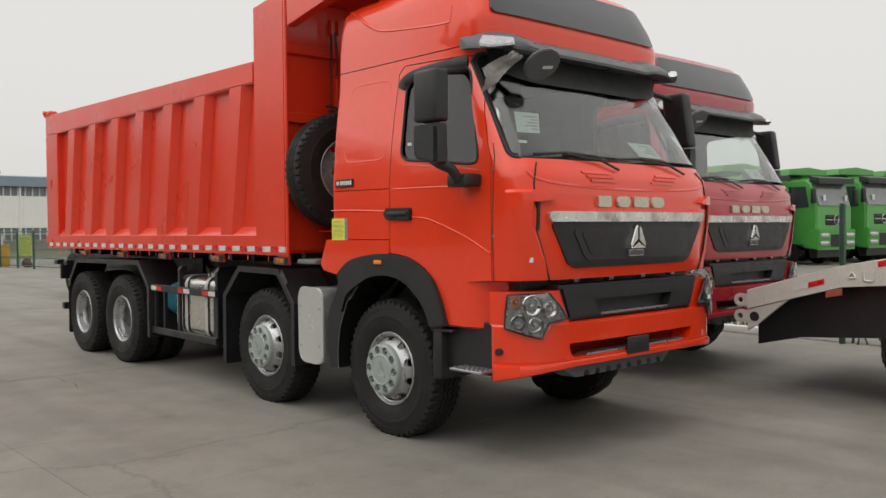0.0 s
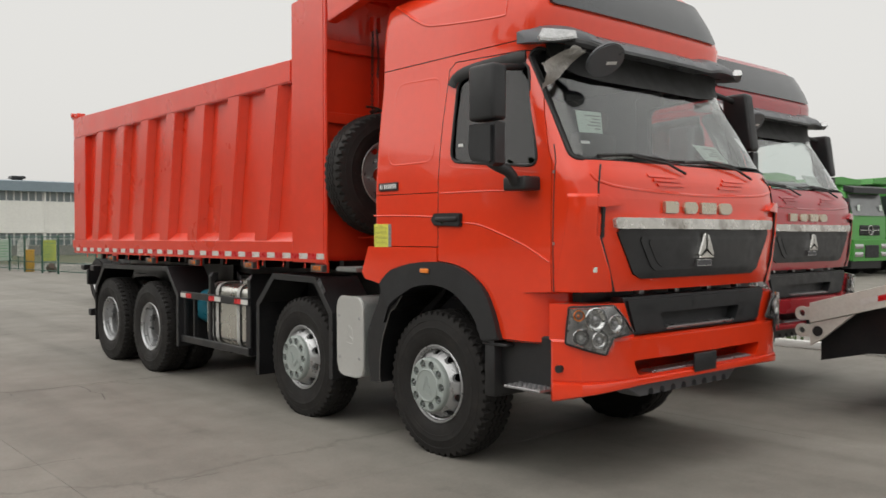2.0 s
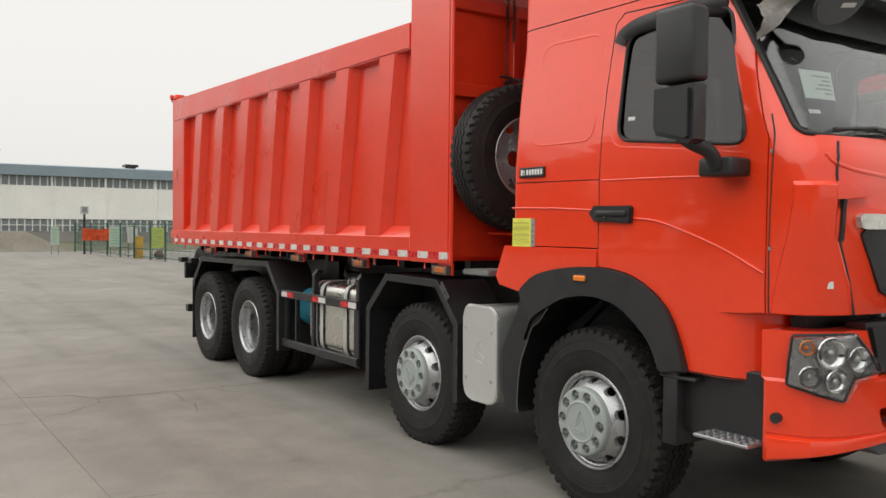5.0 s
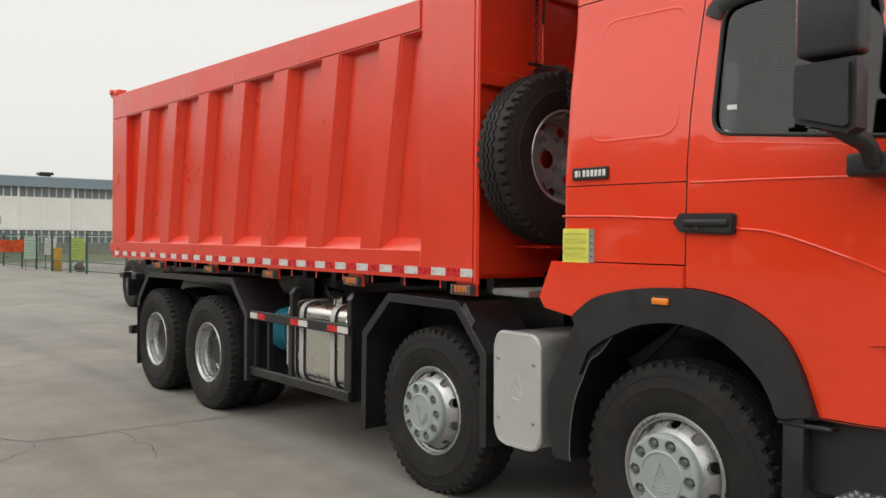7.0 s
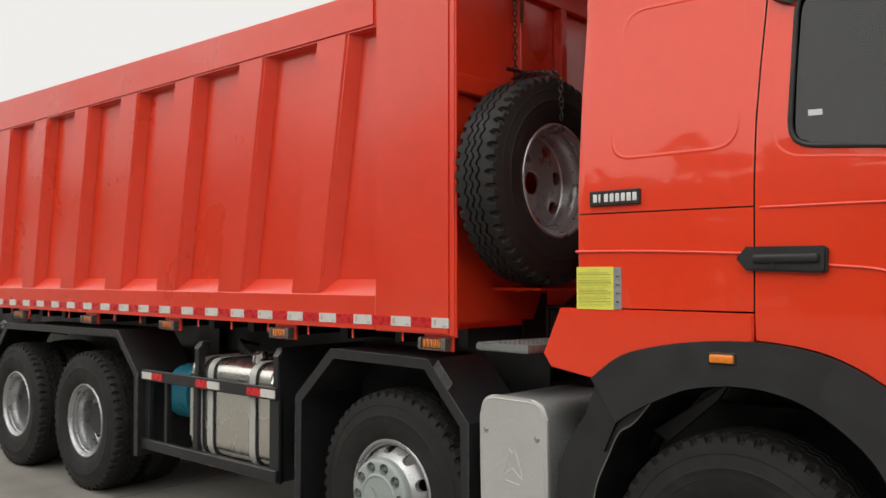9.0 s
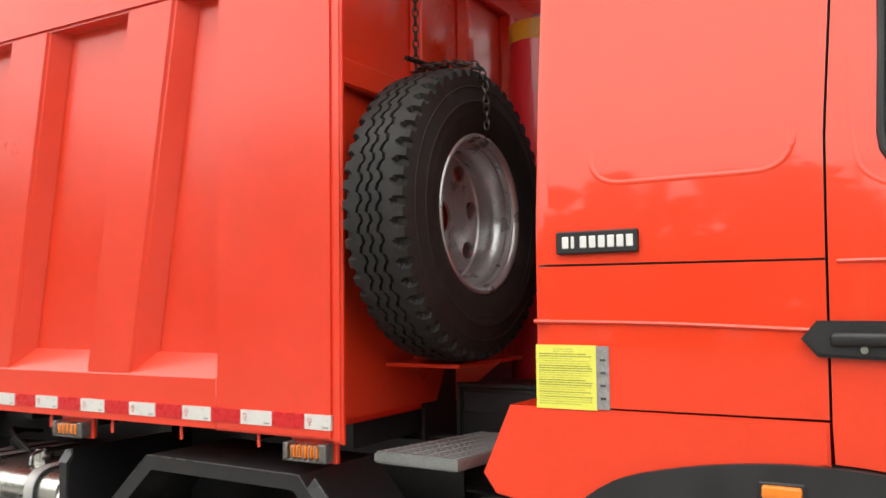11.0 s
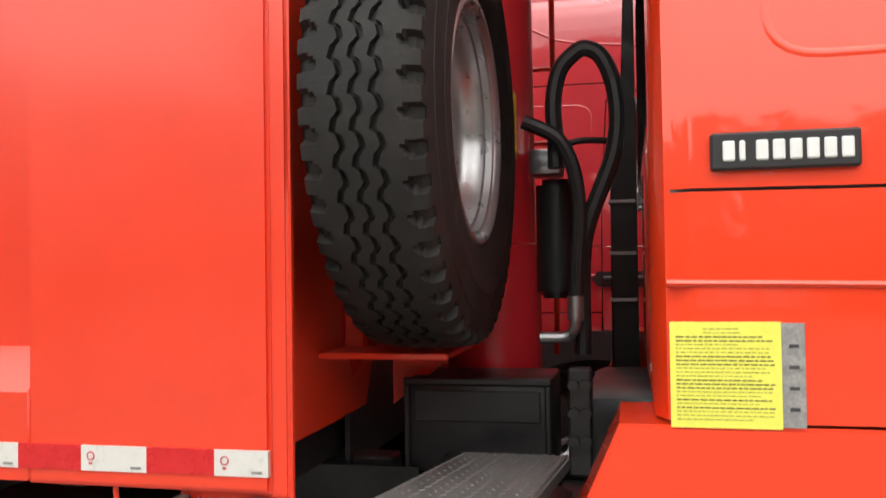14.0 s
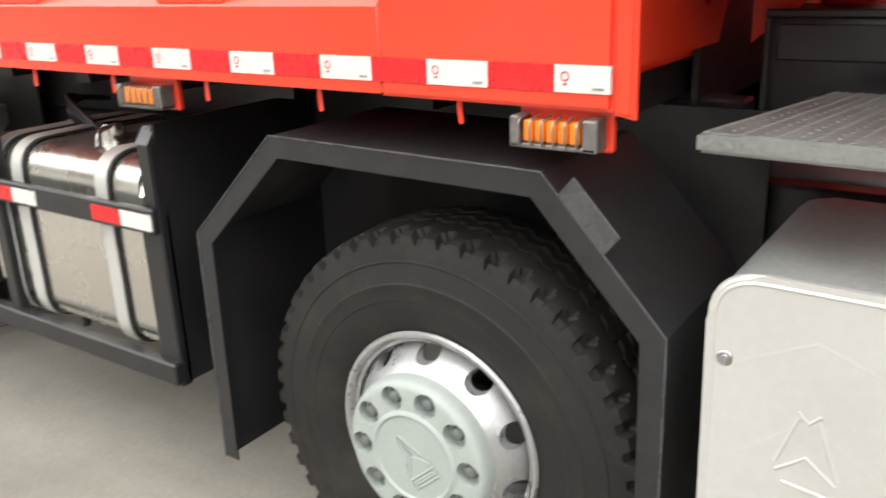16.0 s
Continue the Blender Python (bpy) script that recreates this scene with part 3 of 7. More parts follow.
def even_sides(ob):
    """Gives the cab's flat sides the normals of their gentle curve, across the cuts made in them."""
    me = ob.data
    off = Vector(TRUCK)
    normals = [(0.0, 0.0, 0.0)] * len(me.loops)
    for f in me.polygons:
        if abs(f.normal.x) < 0.9 or abs((f.center + off).x - XC) < section((f.center + off).z)[0] - 0.025:
            continue
        for i in f.loop_indices:
            p = me.vertices[me.loops[i].vertex_index].co + off
            if p.z < 3.2 and section(p.z)[1] + 0.315 < p.y < REAR - 0.066:
                slope = (section(p.z + 0.28)[0] - section(p.z - 0.28)[0]) / 0.56
                normals[i] = tuple(Vector((math.copysign(1, p.x - XC), 0, -slope)).normalized())
    me.normals_split_custom_set(normals)


def build_cab(T, paint):
    """The cab with its front, doors, glass, lamps, mirrors and trim, under the truck T."""
    mats = [paint, INTERIOR]
    inner = add_cab(bmesh.new(), 1.66, 3.60, 0.06, 10, 1)
    arch_cut = [(7.2, 0.5), (7.2, 1.582), (5.906, 1.582), (5.906, 1.469), *[p for p in ARCH_OUT if p[0] < 5.88], (5.24, 0.5)]
    steps = [("DIFFERENCE", inner),
             ("DIFFERENCE", prism_bm(SHIELD_GLASS, 3.5, 5.6, "y", 1)),
             ("DIFFERENCE", prism_bm(REAR_WINDOW, 6.2, 7.5, "y", 1)),
             ("DIFFERENCE", prism_bm(WINDOW, 3.0, 7.5, "x", 1)),
             ("DIFFERENCE", prism_bm(arch_cut, 3.0, 7.5, "x", 1)),
             ("DIFFERENCE", prism_bm([(5.90, 1.978), (6.9, 1.986), (6.9, 1.992), (5.90, 1.984)], 3.8, 4.016, "x", 1)),
             ("DIFFERENCE", prism_bm([(5.03, 2.985), (6.9, 2.985), (6.9, 2.992), (5.03, 2.992)], 3.0, 7.5, "x", 1))]
    full = carve(add_cab(bmesh.new(), 0.95, 3.90, 0.0, 28), steps, mats)
    near = carve(full.copy(), [("INTERSECT", prism_bm(grow(DOOR, -0.0035), 3.0, 5.0, "x"))], mats)
    far = carve(full.copy(), [("INTERSECT", prism_bm(grow(DOOR, -0.0035), 5.5, 7.5, "x"))], mats)
    shell = carve(full, [("DIFFERENCE", prism_bm(grow(DOOR, 0.0035), 3.0, 4.6, "x", 1)), ("DIFFERENCE", prism_bm(grow(DOOR, 0.0035), 5.9, 7.5, "x", 1))], mats)
    even_sides(part("cab_shell", shell, paint, T, "glossy red cab shell", 30, (INTERIOR,)))
    doors = [part("door", near, paint, T, "closed red cab door", 30, (INTERIOR,)), part("door", far, paint, T, "closed red cab door", 30, (INTERIOR,))]
    for d in doors:
        even_sides(d)
    # panes
    part("windscreen", front_patch(bmesh.new(), outline_rows(grow(SHIELD_GLASS, 0.012)), -0.012, 0.006, 30), GLASS, T, "large tinted windscreen")
    fr = bmesh.new()
    loop = [(x, front_y(x, z) - 0.002, z) for x, z in grow(SHIELD_GLASS, -0.004)]
    add_tube(fr, loop, 0.012, 8, closed=True)
    part("windscreen_seal", fr, SEAL, T)
    band = bmesh.new()
    rings = [[band.verts.new((x, front_y(x, z) + 0.008, z)) for x, z in grow(SHIELD_GLASS, d)] for d in (0.0, -0.034)]
    n = len(rings[0])
    for i in range(n):
        band.faces.new((rings[0][i], rings[0][(i + 1) % n], rings[1][(i + 1) % n], rings[1][i]))
    bmesh.ops.solidify(band, geom=band.faces[:], thickness=0.002)
    part("glass_border", band, SEAL, T)
    rw = bmesh.new()
    add_prism(rw, grow(REAR_WINDOW, 0.01), 6.690, 6.697, "y")
    part("rear_window", rw, GLASS, T)
    for k, d in enumerate(doors):
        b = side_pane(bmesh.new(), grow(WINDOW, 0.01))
        s = add_tube(bmesh.new(), [(side_x(y, z, 0.001), y, z) for y, z in WINDOW], 0.010, 8, closed=True)
        crease = strip(bmesh.new(), side_line([(5.88, 1.80), (5.64, 1.757), (5.43, 1.731), (5.053, 1.608), (4.80, 1.49)], -0.004), 0.012)
        line2 = strip(bmesh.new(), side_line([(5.88, 1.975), (5.4, 1.972), (4.86, 1.96)], -0.006), 0.012)
        press = strip(bmesh.new(), side_line([(5.80, 2.80), (5.835, 2.6), (5.835, 2.28), (5.78, 2.17), (5.6, 2.145), (5.2, 2.105), (4.9, 2.07)], -0.008), 0.016)
        handle = bmesh.new()
        hp = [(5.968, 1.783), (5.93, 1.828), (5.648, 1.826), (5.635, 1.815), (5.637, 1.735), (5.655, 1.727), (5.93, 1.738)]
        add_prism(handle, hp, 3.972, 4.01, "x", 0.008)
        grip = add_box(bmesh.new(), 3.956, 3.985, 5.66, 5.90, 1.765, 1.80, 0.012, 3)
        key = add_cyl(bmesh.new(), (3.966, 5.825, 1.757), (3.98, 5.825, 1.757), 0.009, 14)
        tag = add_prism(bmesh.new(), [(5.71, 2.305), (5.66, 2.303), (5.66, 2.325), (5.71, 2.327)], side_x(5.7, 2.31, -0.008), side_x(5.7, 2.31, -0.010), "x")
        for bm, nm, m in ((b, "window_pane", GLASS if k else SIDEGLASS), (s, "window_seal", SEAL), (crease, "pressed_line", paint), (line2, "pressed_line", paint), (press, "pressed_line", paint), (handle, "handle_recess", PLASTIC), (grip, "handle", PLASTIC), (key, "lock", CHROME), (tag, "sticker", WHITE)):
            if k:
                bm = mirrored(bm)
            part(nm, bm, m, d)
        # wind deflector over the window
        wd = strip(bmesh.new(), side_line([(5.81, 2.755), (5.775, 2.81), (5.6, 2.85), (5.1, 2.87)], 0.015), 0.045, 0.35)
        part("wind_deflector", mirrored(wd) if k else wd, SEAL, d)
    # pressings behind the door, lower wing and arch trim, on both sides
    for k in (0, 1):
        press = bmesh.new()
        rect = rounded([(6.53, 2.215), (5.975, 2.215), (5.955, 2.85), (6.49, 2.86)], 0.10, 6)
        add_tube(press, [(side_x(y, z, -0.0170), y, z) for y, z in rect], 0.021, 10, closed=True, flat=0.9)
        crease = strip(bmesh.new(), side_line([(6.70, 1.825), (6.3, 1.818), (5.915, 1.802)], -0.004), 0.012)
        wing = bmesh.new()
        add_prism(wing, [(5.912, 1.575), (6.785, 1.577), (6.877, 1.37), (6.835, 1.312), *[p for p in ARCH_OUT if p[0] > 5.93], (5.912, 1.467)], 3.996, 4.26, "x", 0.006, 2)
        flare = bmesh.new()
        add_prism(flare, [(y, z) for y, z in ARCH_OUT] + [(5.40, 0.93), *reversed(ARCH_IN)], 3.972, 4.03, "x", 0.012, 3)
        liner = bmesh.new()
        prof = [(6.56, 0.97), *ARCH_IN, (5.40, 0.78)]
        for q, x0, x1 in ((0, 3.985, 4.55),):
            a = [bm_v for bm_v in [liner.verts.new((x0, y, z)) for y, z in prof]]
            b = [liner.verts.new((x1, y, z)) for y, z in prof]
            for i in range(len(prof) - 1):
                liner.faces.new((a[i], a[i + 1], b[i + 1], b[i]))
        bmesh.ops.solidify(liner, geom=liner.faces[:], thickness=-0.015)
        brace = add_prism(bmesh.new(), [(6.487, 1.03), (6.419, 0.984), (6.183, 1.192), (6.12, 1.283)], 4.29, 4.31, "x", 0.004, 1)
        lamp = add_box(bmesh.new(), 3.955, 3.98, 5.975, 6.072, 1.383, 1.417, 0.008, 2)
        lampb = add_box(bmesh.new(), 3.966, 3.976, 5.968, 6.08, 1.376, 1.424, 0.004, 1)
        roofline = strip(bmesh.new(), side_line([(6.56, 3.50), (6.407, 3.411), (6.26, 3.325), (6.10, 3.262), (5.716, 3.215), (5.33, 3.185), (5.285, 3.21), (5.275, 3.31)], -0.016), 0.022)
        for bm, nm, m in ((press, "pressed_panel", paint), (crease, "pressed_line", paint), (wing, "rear_wing", paint), (flare, "wheel_arch_trim", GREYPLASTIC), (liner, "arch_liner", PLASTIC), (brace, "arch_brace", BLACK), (lampb, "marker_base", PLASTIC), (lamp, "side_marker", AMBER), (roofline, "roof_pressing", paint)):
            part(nm, mirrored(bm) if k else bm, m, T)
    # badge plate and warning sticker on the right side only
    badge = part("name_badge", add_box(bmesh.new(), 3.984, 4.004, 6.38, 6.622, 2.018, 2.083, 0.004, 1), PLASTIC, T, "black badge with pale raised characters")
    for i in range(8):
        y = 6.602 - i * 0.0272
        wd = 0.010 if i == 1 else 0.020
        part("character", add_box(bmesh.new(), 3.981, 3.986, y - wd, y, 2.033, 2.068, 0.003, 1), WHITE, badge)
    st = part("warning_sticker", add_box(bmesh.new(), 3.9965, 4.004, 6.512, 6.696, 1.574, 1.757), YELLOW, T, "yellow warning sticker with fine print")
    rnd = random.Random(5)
    # printed lines: short words, bold and faint rows in turn
    heavy = (2, 3, 7, 8, 9, 13, 14, 15, 18, 20)
    for i in range(24):
        z = 1.746 - i * 0.0068
        y = 6.640 if i < 2 else 6.686
        end = 6.575 if i < 2 else 6.522 + (0.06 * rnd.random() if rnd.random() < 0.35 else 0.004 * rnd.random())
        line = bmesh.new()
        h = 0.0025 if i in heavy else 0.0018
        while y > end + 0.006:
            w = min(rnd.uniform(0.005, 0.014) if i in heavy else rnd.uniform(0.003, 0.010), y - end)
            add_box(line, 3.9958, 3.997, y - w, y, z - h, z)
            y -= w + rnd.uniform(0.0012, 0.0028)
        part("print_line", line, TEXTDARK if i in heavy else TEXTGREY, st)
    edge = part("sticker_tab", add_box(bmesh.new(), 3.9966, 4.004, 6.474, 6.5117, 1.577, 1.755), TAB, T, "grey worn sticker tab")
    for i in range(4):
        part("print_line", add_box(bmesh.new(), 3.9957, 3.9968, 6.484, 6.500, 1.605 + i * 0.036, 1.611 + i * 0.036), DULL, edge)
    build_front(T, paint)


def build_front(T, paint):
    # grille field, chrome bar, frame
    part("front_panel_lip", front_patch(bmesh.new(), [(1.30, 4.26, 6.22), (1.31, 4.245, 6.235), (1.38, 4.20, 6.28), (1.72, 4.06, 6.42), (1.785, 4.05, 6.43), (1.805, 4.10, 6.38)], 0.018, 0.03), paint, T)
    grille = part("grille", front_patch(bmesh.new(), outline_rows(rounded([(4.46, 1.378), (5.95, 1.378), (6.175, 1.715), (4.265, 1.715)], 0.06), 10), 0.030, 0.02), PLASTIC, T, "dark grille panel")
    part("grille_inset", front_patch(bmesh.new(), outline_rows(rounded([(4.62, 1.43), (5.86, 1.43), (6.0, 1.655), (4.48, 1.655)], 0.03), 8), 0.037, 0.02), GREYPLASTIC, grille)
    part("grille_centre", front_patch(bmesh.new(), outline_rows(rounded([(4.68, 1.455), (5.80, 1.455), (5.92, 1.635), (4.56, 1.635)], 0.03), 8), 0.041, 0.02), PLASTIC, grille)
    part("chrome_bar", front_patch(bmesh.new(), [(1.705, 4.285, 6.155), (1.713, 4.262, 6.178), (1.762, 4.248, 6.20), (1.777, 4.27, 6.18)], 0.045, 0.03), BRIGHT, T, "bright trim bar with flaking film")
    # badge and raised letters stand as plain shapes
    EX, y = XC - 0.06, front_y(XC, 1.55) - 0.075
    em = bmesh.new()
    for pts in ([(-0.010, 1.678), (-0.045, 1.662), (-0.122, 1.532), (-0.098, 1.520), (-0.010, 1.572)], [(0.010, 1.678), (0.045, 1.662), (0.122, 1.532), (0.098, 1.520), (0.010, 1.572)],
                [(-0.085, 1.512), (0.0, 1.556), (0.085, 1.512), (0.105, 1.524), (0.115, 1.505), (-0.115, 1.505), (-0.105, 1.524)]):
        add_prism(em, [(EX + a * 0.78, b) for a, b in pts], y, y + 0.05, "y", 0.004, 1)
    EM = part("emblem", em, CHROME, T, "chrome emblem of plain facets")
    part("emblem_plate", add_prism(bmesh.new(), rounded([(EX - 0.088, 1.496), (EX + 0.088, 1.496), (EX + 0.088, 1.448), (EX - 0.088, 1.448)], 0.006), y + 0.020, y + 0.05, "y", 0.003, 1), STEEL, EM)
    part("plate_bar", add_box(bmesh.new(), EX - 0.081, EX + 0.081, y + 0.017, y + 0.022, 1.455, 1.489, 0.003, 1), INTERIOR, EM)
    for x0, x1, r in ((4.769, 4.92, 0.008), (4.99, 5.155, 0.042), (5.196, 5.385, 0.008), (5.43, 5.60, 0.042)):
        yy = front_y((x0 + x1) / 2, 1.85)
        o = rounded([(x0, 1.812), (x1, 1.812), (x1, 1.892), (x0, 1.892)], r, 6)
        part("raised_character", add_prism(bmesh.new(), o, yy - 0.022, yy + 0.01, "y", 0.007, 2), LETTER, T)
    # louvres in the front panel
    for s in (-1, 1):
        for k in range(3):
            z = 2.065 - k * 0.030
            x0 = 4.64 + k * 0.04 if s < 0 else 2 * XC - 4.94 - k * 0.04
            x1 = x0 + 0.30
            part("louvre", front_patch(bmesh.new(), [(z - 0.012, x0 + 0.01, x1 + 0.01), (z, x0, x1), (z + 0.007, x0 + 0.005, x1 - 0.005)], 0.010, 0.02, 6), paint, T)
    # corner fairings beside the grille, with a slit and a pointed lug
    for k in (0, 1):
        bm = bmesh.new()
        zs = [1.30, 1.305, 1.45, 1.645, 1.664, 1.842, 1.855, 1.905, 1.925]
        grids = []
        for o in (0.036, -0.01):
            g = []
            for z in zs:
                hw, yf = section(z)
                u0 = 0.890 if 1.65 < z < 1.85 else 0.872 if z > 1.6 else 0.769 + 0.103 * (z - 1.30) / 0.345
                oo = o * (0.8 if z == 1.30 else 0.25 if z == 1.925 else 1)
                row = []
                for i in range(15):
                    u = u0 + (0.991 - u0) * i / 14
                    e = oo * (0.85 if i == 0 else 1)
                    row.append(bm.verts.new((XC - hw * u - e * max(0, u - 0.86) * 4.0, yf + lerp_table(CORNER, u)[0] * tight(z) - e * (1.0 if u < 0.97 else 0.5), z)))
                g.append(row)
            grids.append(g)
        a, b = grids
        for j in range(len(zs) - 1):
            for i in range(14):
                bm.faces.new((a[j][i], a[j][i + 1], a[j + 1][i + 1], a[j + 1][i]))
            bm.faces.new((a[j][0], b[j][0], b[j + 1][0], a[j + 1][0]))
            bm.faces.new((a[j][-1], a[j + 1][-1], b[j + 1][-1], b[j][-1]))
        for i in range(14):
            bm.faces.new((a[0][i], a[0][i + 1], b[0][i + 1], b[0][i]))
            bm.faces.new((a[-1][i], b[-1][i], b[-1][i + 1], a[-1][i + 1]))
        slit = front_patch(bmesh.new(), [(1.30, 4.278, 4.300), (1.476, 4.205, 4.226), (1.64, 4.150, 4.168), (1.655, 4.164, 4.181), (1.85, 4.164, 4.181)], 0.0335, 0.02, 6)
        lug = front_patch(bmesh.new(), [(1.842, 4.125, 4.20), (1.850, 4.12, 4.325), (1.859, 4.12, 4.335), (1.885, 4.12, 4.27), (1.916, 4.125, 4.20)], 0.041, 0.05, 10)
        seam = front_patch(bmesh.new(), [(1.925, 4.157, 4.163), (1.96, 4.159, 4.165), (2.01, 4.168, 4.174), (2.04, 4.178, 4.184), (2.07, 4.196, 4.202), (2.10, 4.218, 4.224), (2.118, 4.230, 4.236)], 0.010, 0.012, 2)
        for b_, nm, m in ((bm, "corner_fairing", paint), (slit, "fairing_slit", SEAL), (lug, "fairing_lug", paint), (seam, "panel_gap", SEAL)):
            part(nm, mirrored(b_) if k else b_, m, T, "", 25)
    for k in (0, 1):
        gap = add_tube(bmesh.new(), side_line([(4.776, 1.30), (4.772, 1.68), (4.764, 1.95), (4.758, 2.12), (4.79, 2.25)], -0.0015), 0.0048, 6)
        part("door_gap", mirrored(gap) if k else gap, SEAL, T)
        for z in (2.06, 1.60):
            pin = add_box(bmesh.new(), side_x(4.765, z, 0.006), side_x(4.765, z, -0.01), 4.758, 4.772, z, z + 0.018)
            part("hinge_pin", mirrored(pin) if k else pin, STEEL, T)
    vee = [(4.125, 2.05), (4.17, 2.01), (4.32, 1.975), (4.62, 1.955), (5.24, 1.94), (5.86, 1.955), (6.16, 1.975), (6.31, 2.01), (6.355, 2.05)]
    dense = curve_pts([(x, z, 0) for x, z in vee], 6)
    part("pressed_line", add_tube(bmesh.new(), [(p.x, front_y(p.x, p.y) + 0.005, p.y) for p in dense], 0.012, 8), paint, T)
    st = front_patch(bmesh.new(), [(1.428, 4.122, 4.146), (1.462, 4.122, 4.146)], 0.0385, 0.004, 3)
    part("sticker", st, PAPER, T)
    # bumper: a curved bar cut by two openings
    def bumper_ring(z, grow_=0.0):
        inset = lerp_table([(0.60, 0.0), (0.615, -0.012), (0.67, -0.016), (0.715, -0.010), (0.727, 0.005), (0.733, 0.005), (0.742, 0.0), (1.3, 0.0)], z)[0]
        out = []
        for i in range(33):
            u = -1 + 2 * i / 32
            out.append((XC + u * (1.262 - inset), 4.435 + inset + lerp_table(CORNER, abs(u))[0] * 1.0))
        return out
    bm = bmesh.new()
    zs = [0.60, 0.615, 0.67, 0.715, 0.727, 0.733, 0.742, 0.80, 0.87, 0.93, 0.985, 1.0, 1.212, 1.226]

    def lip(x, z):
        if z >= 0.742:
            return z
        k = lerp_table([(0.0, 0.38), (0.60, 0.40), (0.80, 0.52), (0.92, 0.66), (0.975, 0.78), (1.0, 1.0)], abs(x - XC) / 1.262)[0]
        return 0.742 - (0.742 - z) * k
    rings = []
    for z in zs:
        f = bumper_ring(z)
        if z > 0.99:
            f = [(x, y + 0.03) for x, y in f]
        rings.append([bm.verts.new((x, y, lip(x, z))) for x, y in f] + [bm.verts.new((x, 4.775, lip(x, z))) for x in (XC + 1.255, XC + 1.0, XC - 1.0, XC - 1.255)])
    bm.faces.new(rings[0])
    bm.faces.new(list(reversed(rings[-1])))
    for a, b in zip(rings, rings[1:]):
        n = len(a)
        for i in range(n):
            bm.faces.new((a[i], b[i], b[(i + 1) % n], a[(i + 1) % n]))
    lower = rounded([(4.47, 0.752), (5.95, 0.752), (6.0, 0.850), (4.43, 0.852)], 0.03)
    upper = [(4.47, 1.0), (6.01, 1.0), (6.14, 1.3), (4.34, 1.3)]
    bm = carve(bm, [("DIFFERENCE", prism_bm(lower, 4.2, 4.62, "y")), ("DIFFERENCE", prism_bm(upper, 4.2, 4.60, "y")), ("DIFFERENCE", add_box(bmesh.new(), XC - 1.0, XC + 1.0, 4.66, 5.2, 0.5, 1.4))], [paint])
    part("bumper", bm, paint, T, "deep red bumper", 30)
    b2 = bmesh.new()
    add_box(b2, 4.45, 6.03, 4.62, 4.68, 0.72, 0.87)
    part("bumper_recess", b2, PLASTIC, T)
    # dark centre panel with its slot
    mid = bmesh.new()
    front = [(4.36, 1.26), (6.12, 1.26), (6.02, 1.01), (4.46, 1.01)]
    add_prism(mid, front, 4.478, 4.62, "y", 0.02, 2)
    mid = carve(mid, [("DIFFERENCE", prism_bm(rounded([(4.80, 1.035), (5.68, 1.035), (5.74, 1.145), (4.74, 1.145)], 0.02), 4.40, 4.56, "y"))], [GREYPLASTIC])
    part("bumper_centre", mid, GREYPLASTIC, T, "dark grey plastic bumper centre")
    for z, x0, x1, y0 in ((1.034, 4.82, 5.66, 4.472), (0.757, 4.62, 5.86, 4.450)):
        tp = bmesh.new()
        add_box(tp, x0, x1, y0, y0 + 0.10, z - 0.006, z + 0.006, 0.003, 1)
        for i in range(26):
            xx = x0 + (x1 - x0) * (i + 0.5) / 26
            add_box(tp, xx - 0.010, xx + 0.010, y0 - 0.003, y0 + 0.1, z + 0.004, z + 0.012, 0.003, 1)
        part("bumper_step", tp, STEEL, T)
    part("number_plate_holder", add_box(bmesh.new(), 5.06, 5.33, 4.41, 4.43, 0.715, 0.845, 0.01, 2), GREYPLASTIC, T)
    # beam behind the lower lip
    beam = add_prism(bmesh.new(), [(4.42, 0.685), (4.62, 0.582), (5.72, 0.582), (5.86, 0.685)], 4.55, 4.72, "y", 0.006, 1)
    beam = carve(beam, [("DIFFERENCE", add_cyl(bmesh.new(), (4.74 + i * 0.13, 4.4, 0.600), (4.74 + i * 0.13, 5.0, 0.600), 0.030, 14)) for i in range(8)], [VISOR])
    part("under_run_beam", beam, VISOR, T, "dark grey notched beam under the bumper")
    for i in range(4):
        part("latch", add_box(bmesh.new(), 4.62 + i * 0.41, 4.68 + i * 0.41, 4.56, 4.62, 1.265, 1.31, 0.01, 2), STEEL, T)
    back = add_box(bmesh.new(), 4.2, 6.28, 4.70, 4.78, 0.65, 1.45)
    part("radiator_shroud", back, BLACK, T)
    for k in (0, 1):
        # headlamp: housing, reflectors, clear cover
        def hl(u, z, o):
            x = XC - (1.262 + o * 0.3) * u
            return (x, 4.435 + lerp_table(CORNER, u)[0] - o, z)
        out2 = [(0.978, 1.212), (0.79, 1.218), (0.72, 1.13), (0.658, 1.033), (0.79, 1.012), (0.836, 0.907), (0.92, 0.938), (0.986, 0.978), (0.984, 1.09)]
        def cover(o, shrink):
            bm = bmesh.new()
            cu, cz = 0.85, 1.08
            ring = [(cu + (u - cu) * shrink, cz + (z - cz) * shrink) for u, z in rounded(out2, 0.008, 3)]
            rows = outline_rows(ring, 14)
            g = [[bm.verts.new(hl(u0 + (u1 - u0) * i / 12, z, o)) for i in range(13)] for z, u0, u1 in rows]
            for j in range(len(g) - 1):
                for i in range(12):
                    bm.faces.new((g[j][i], g[j][i + 1], g[j + 1][i + 1], g[j + 1][i]))
            bmesh.ops.recalc_face_normals(bm, faces=bm.faces)
            bmesh.ops.solidify(bm, geom=bm.faces[:], thickness=0.004)
            return bm
        house = cover(0.005, 1.0)
        lens = cover(0.036, 0.99)
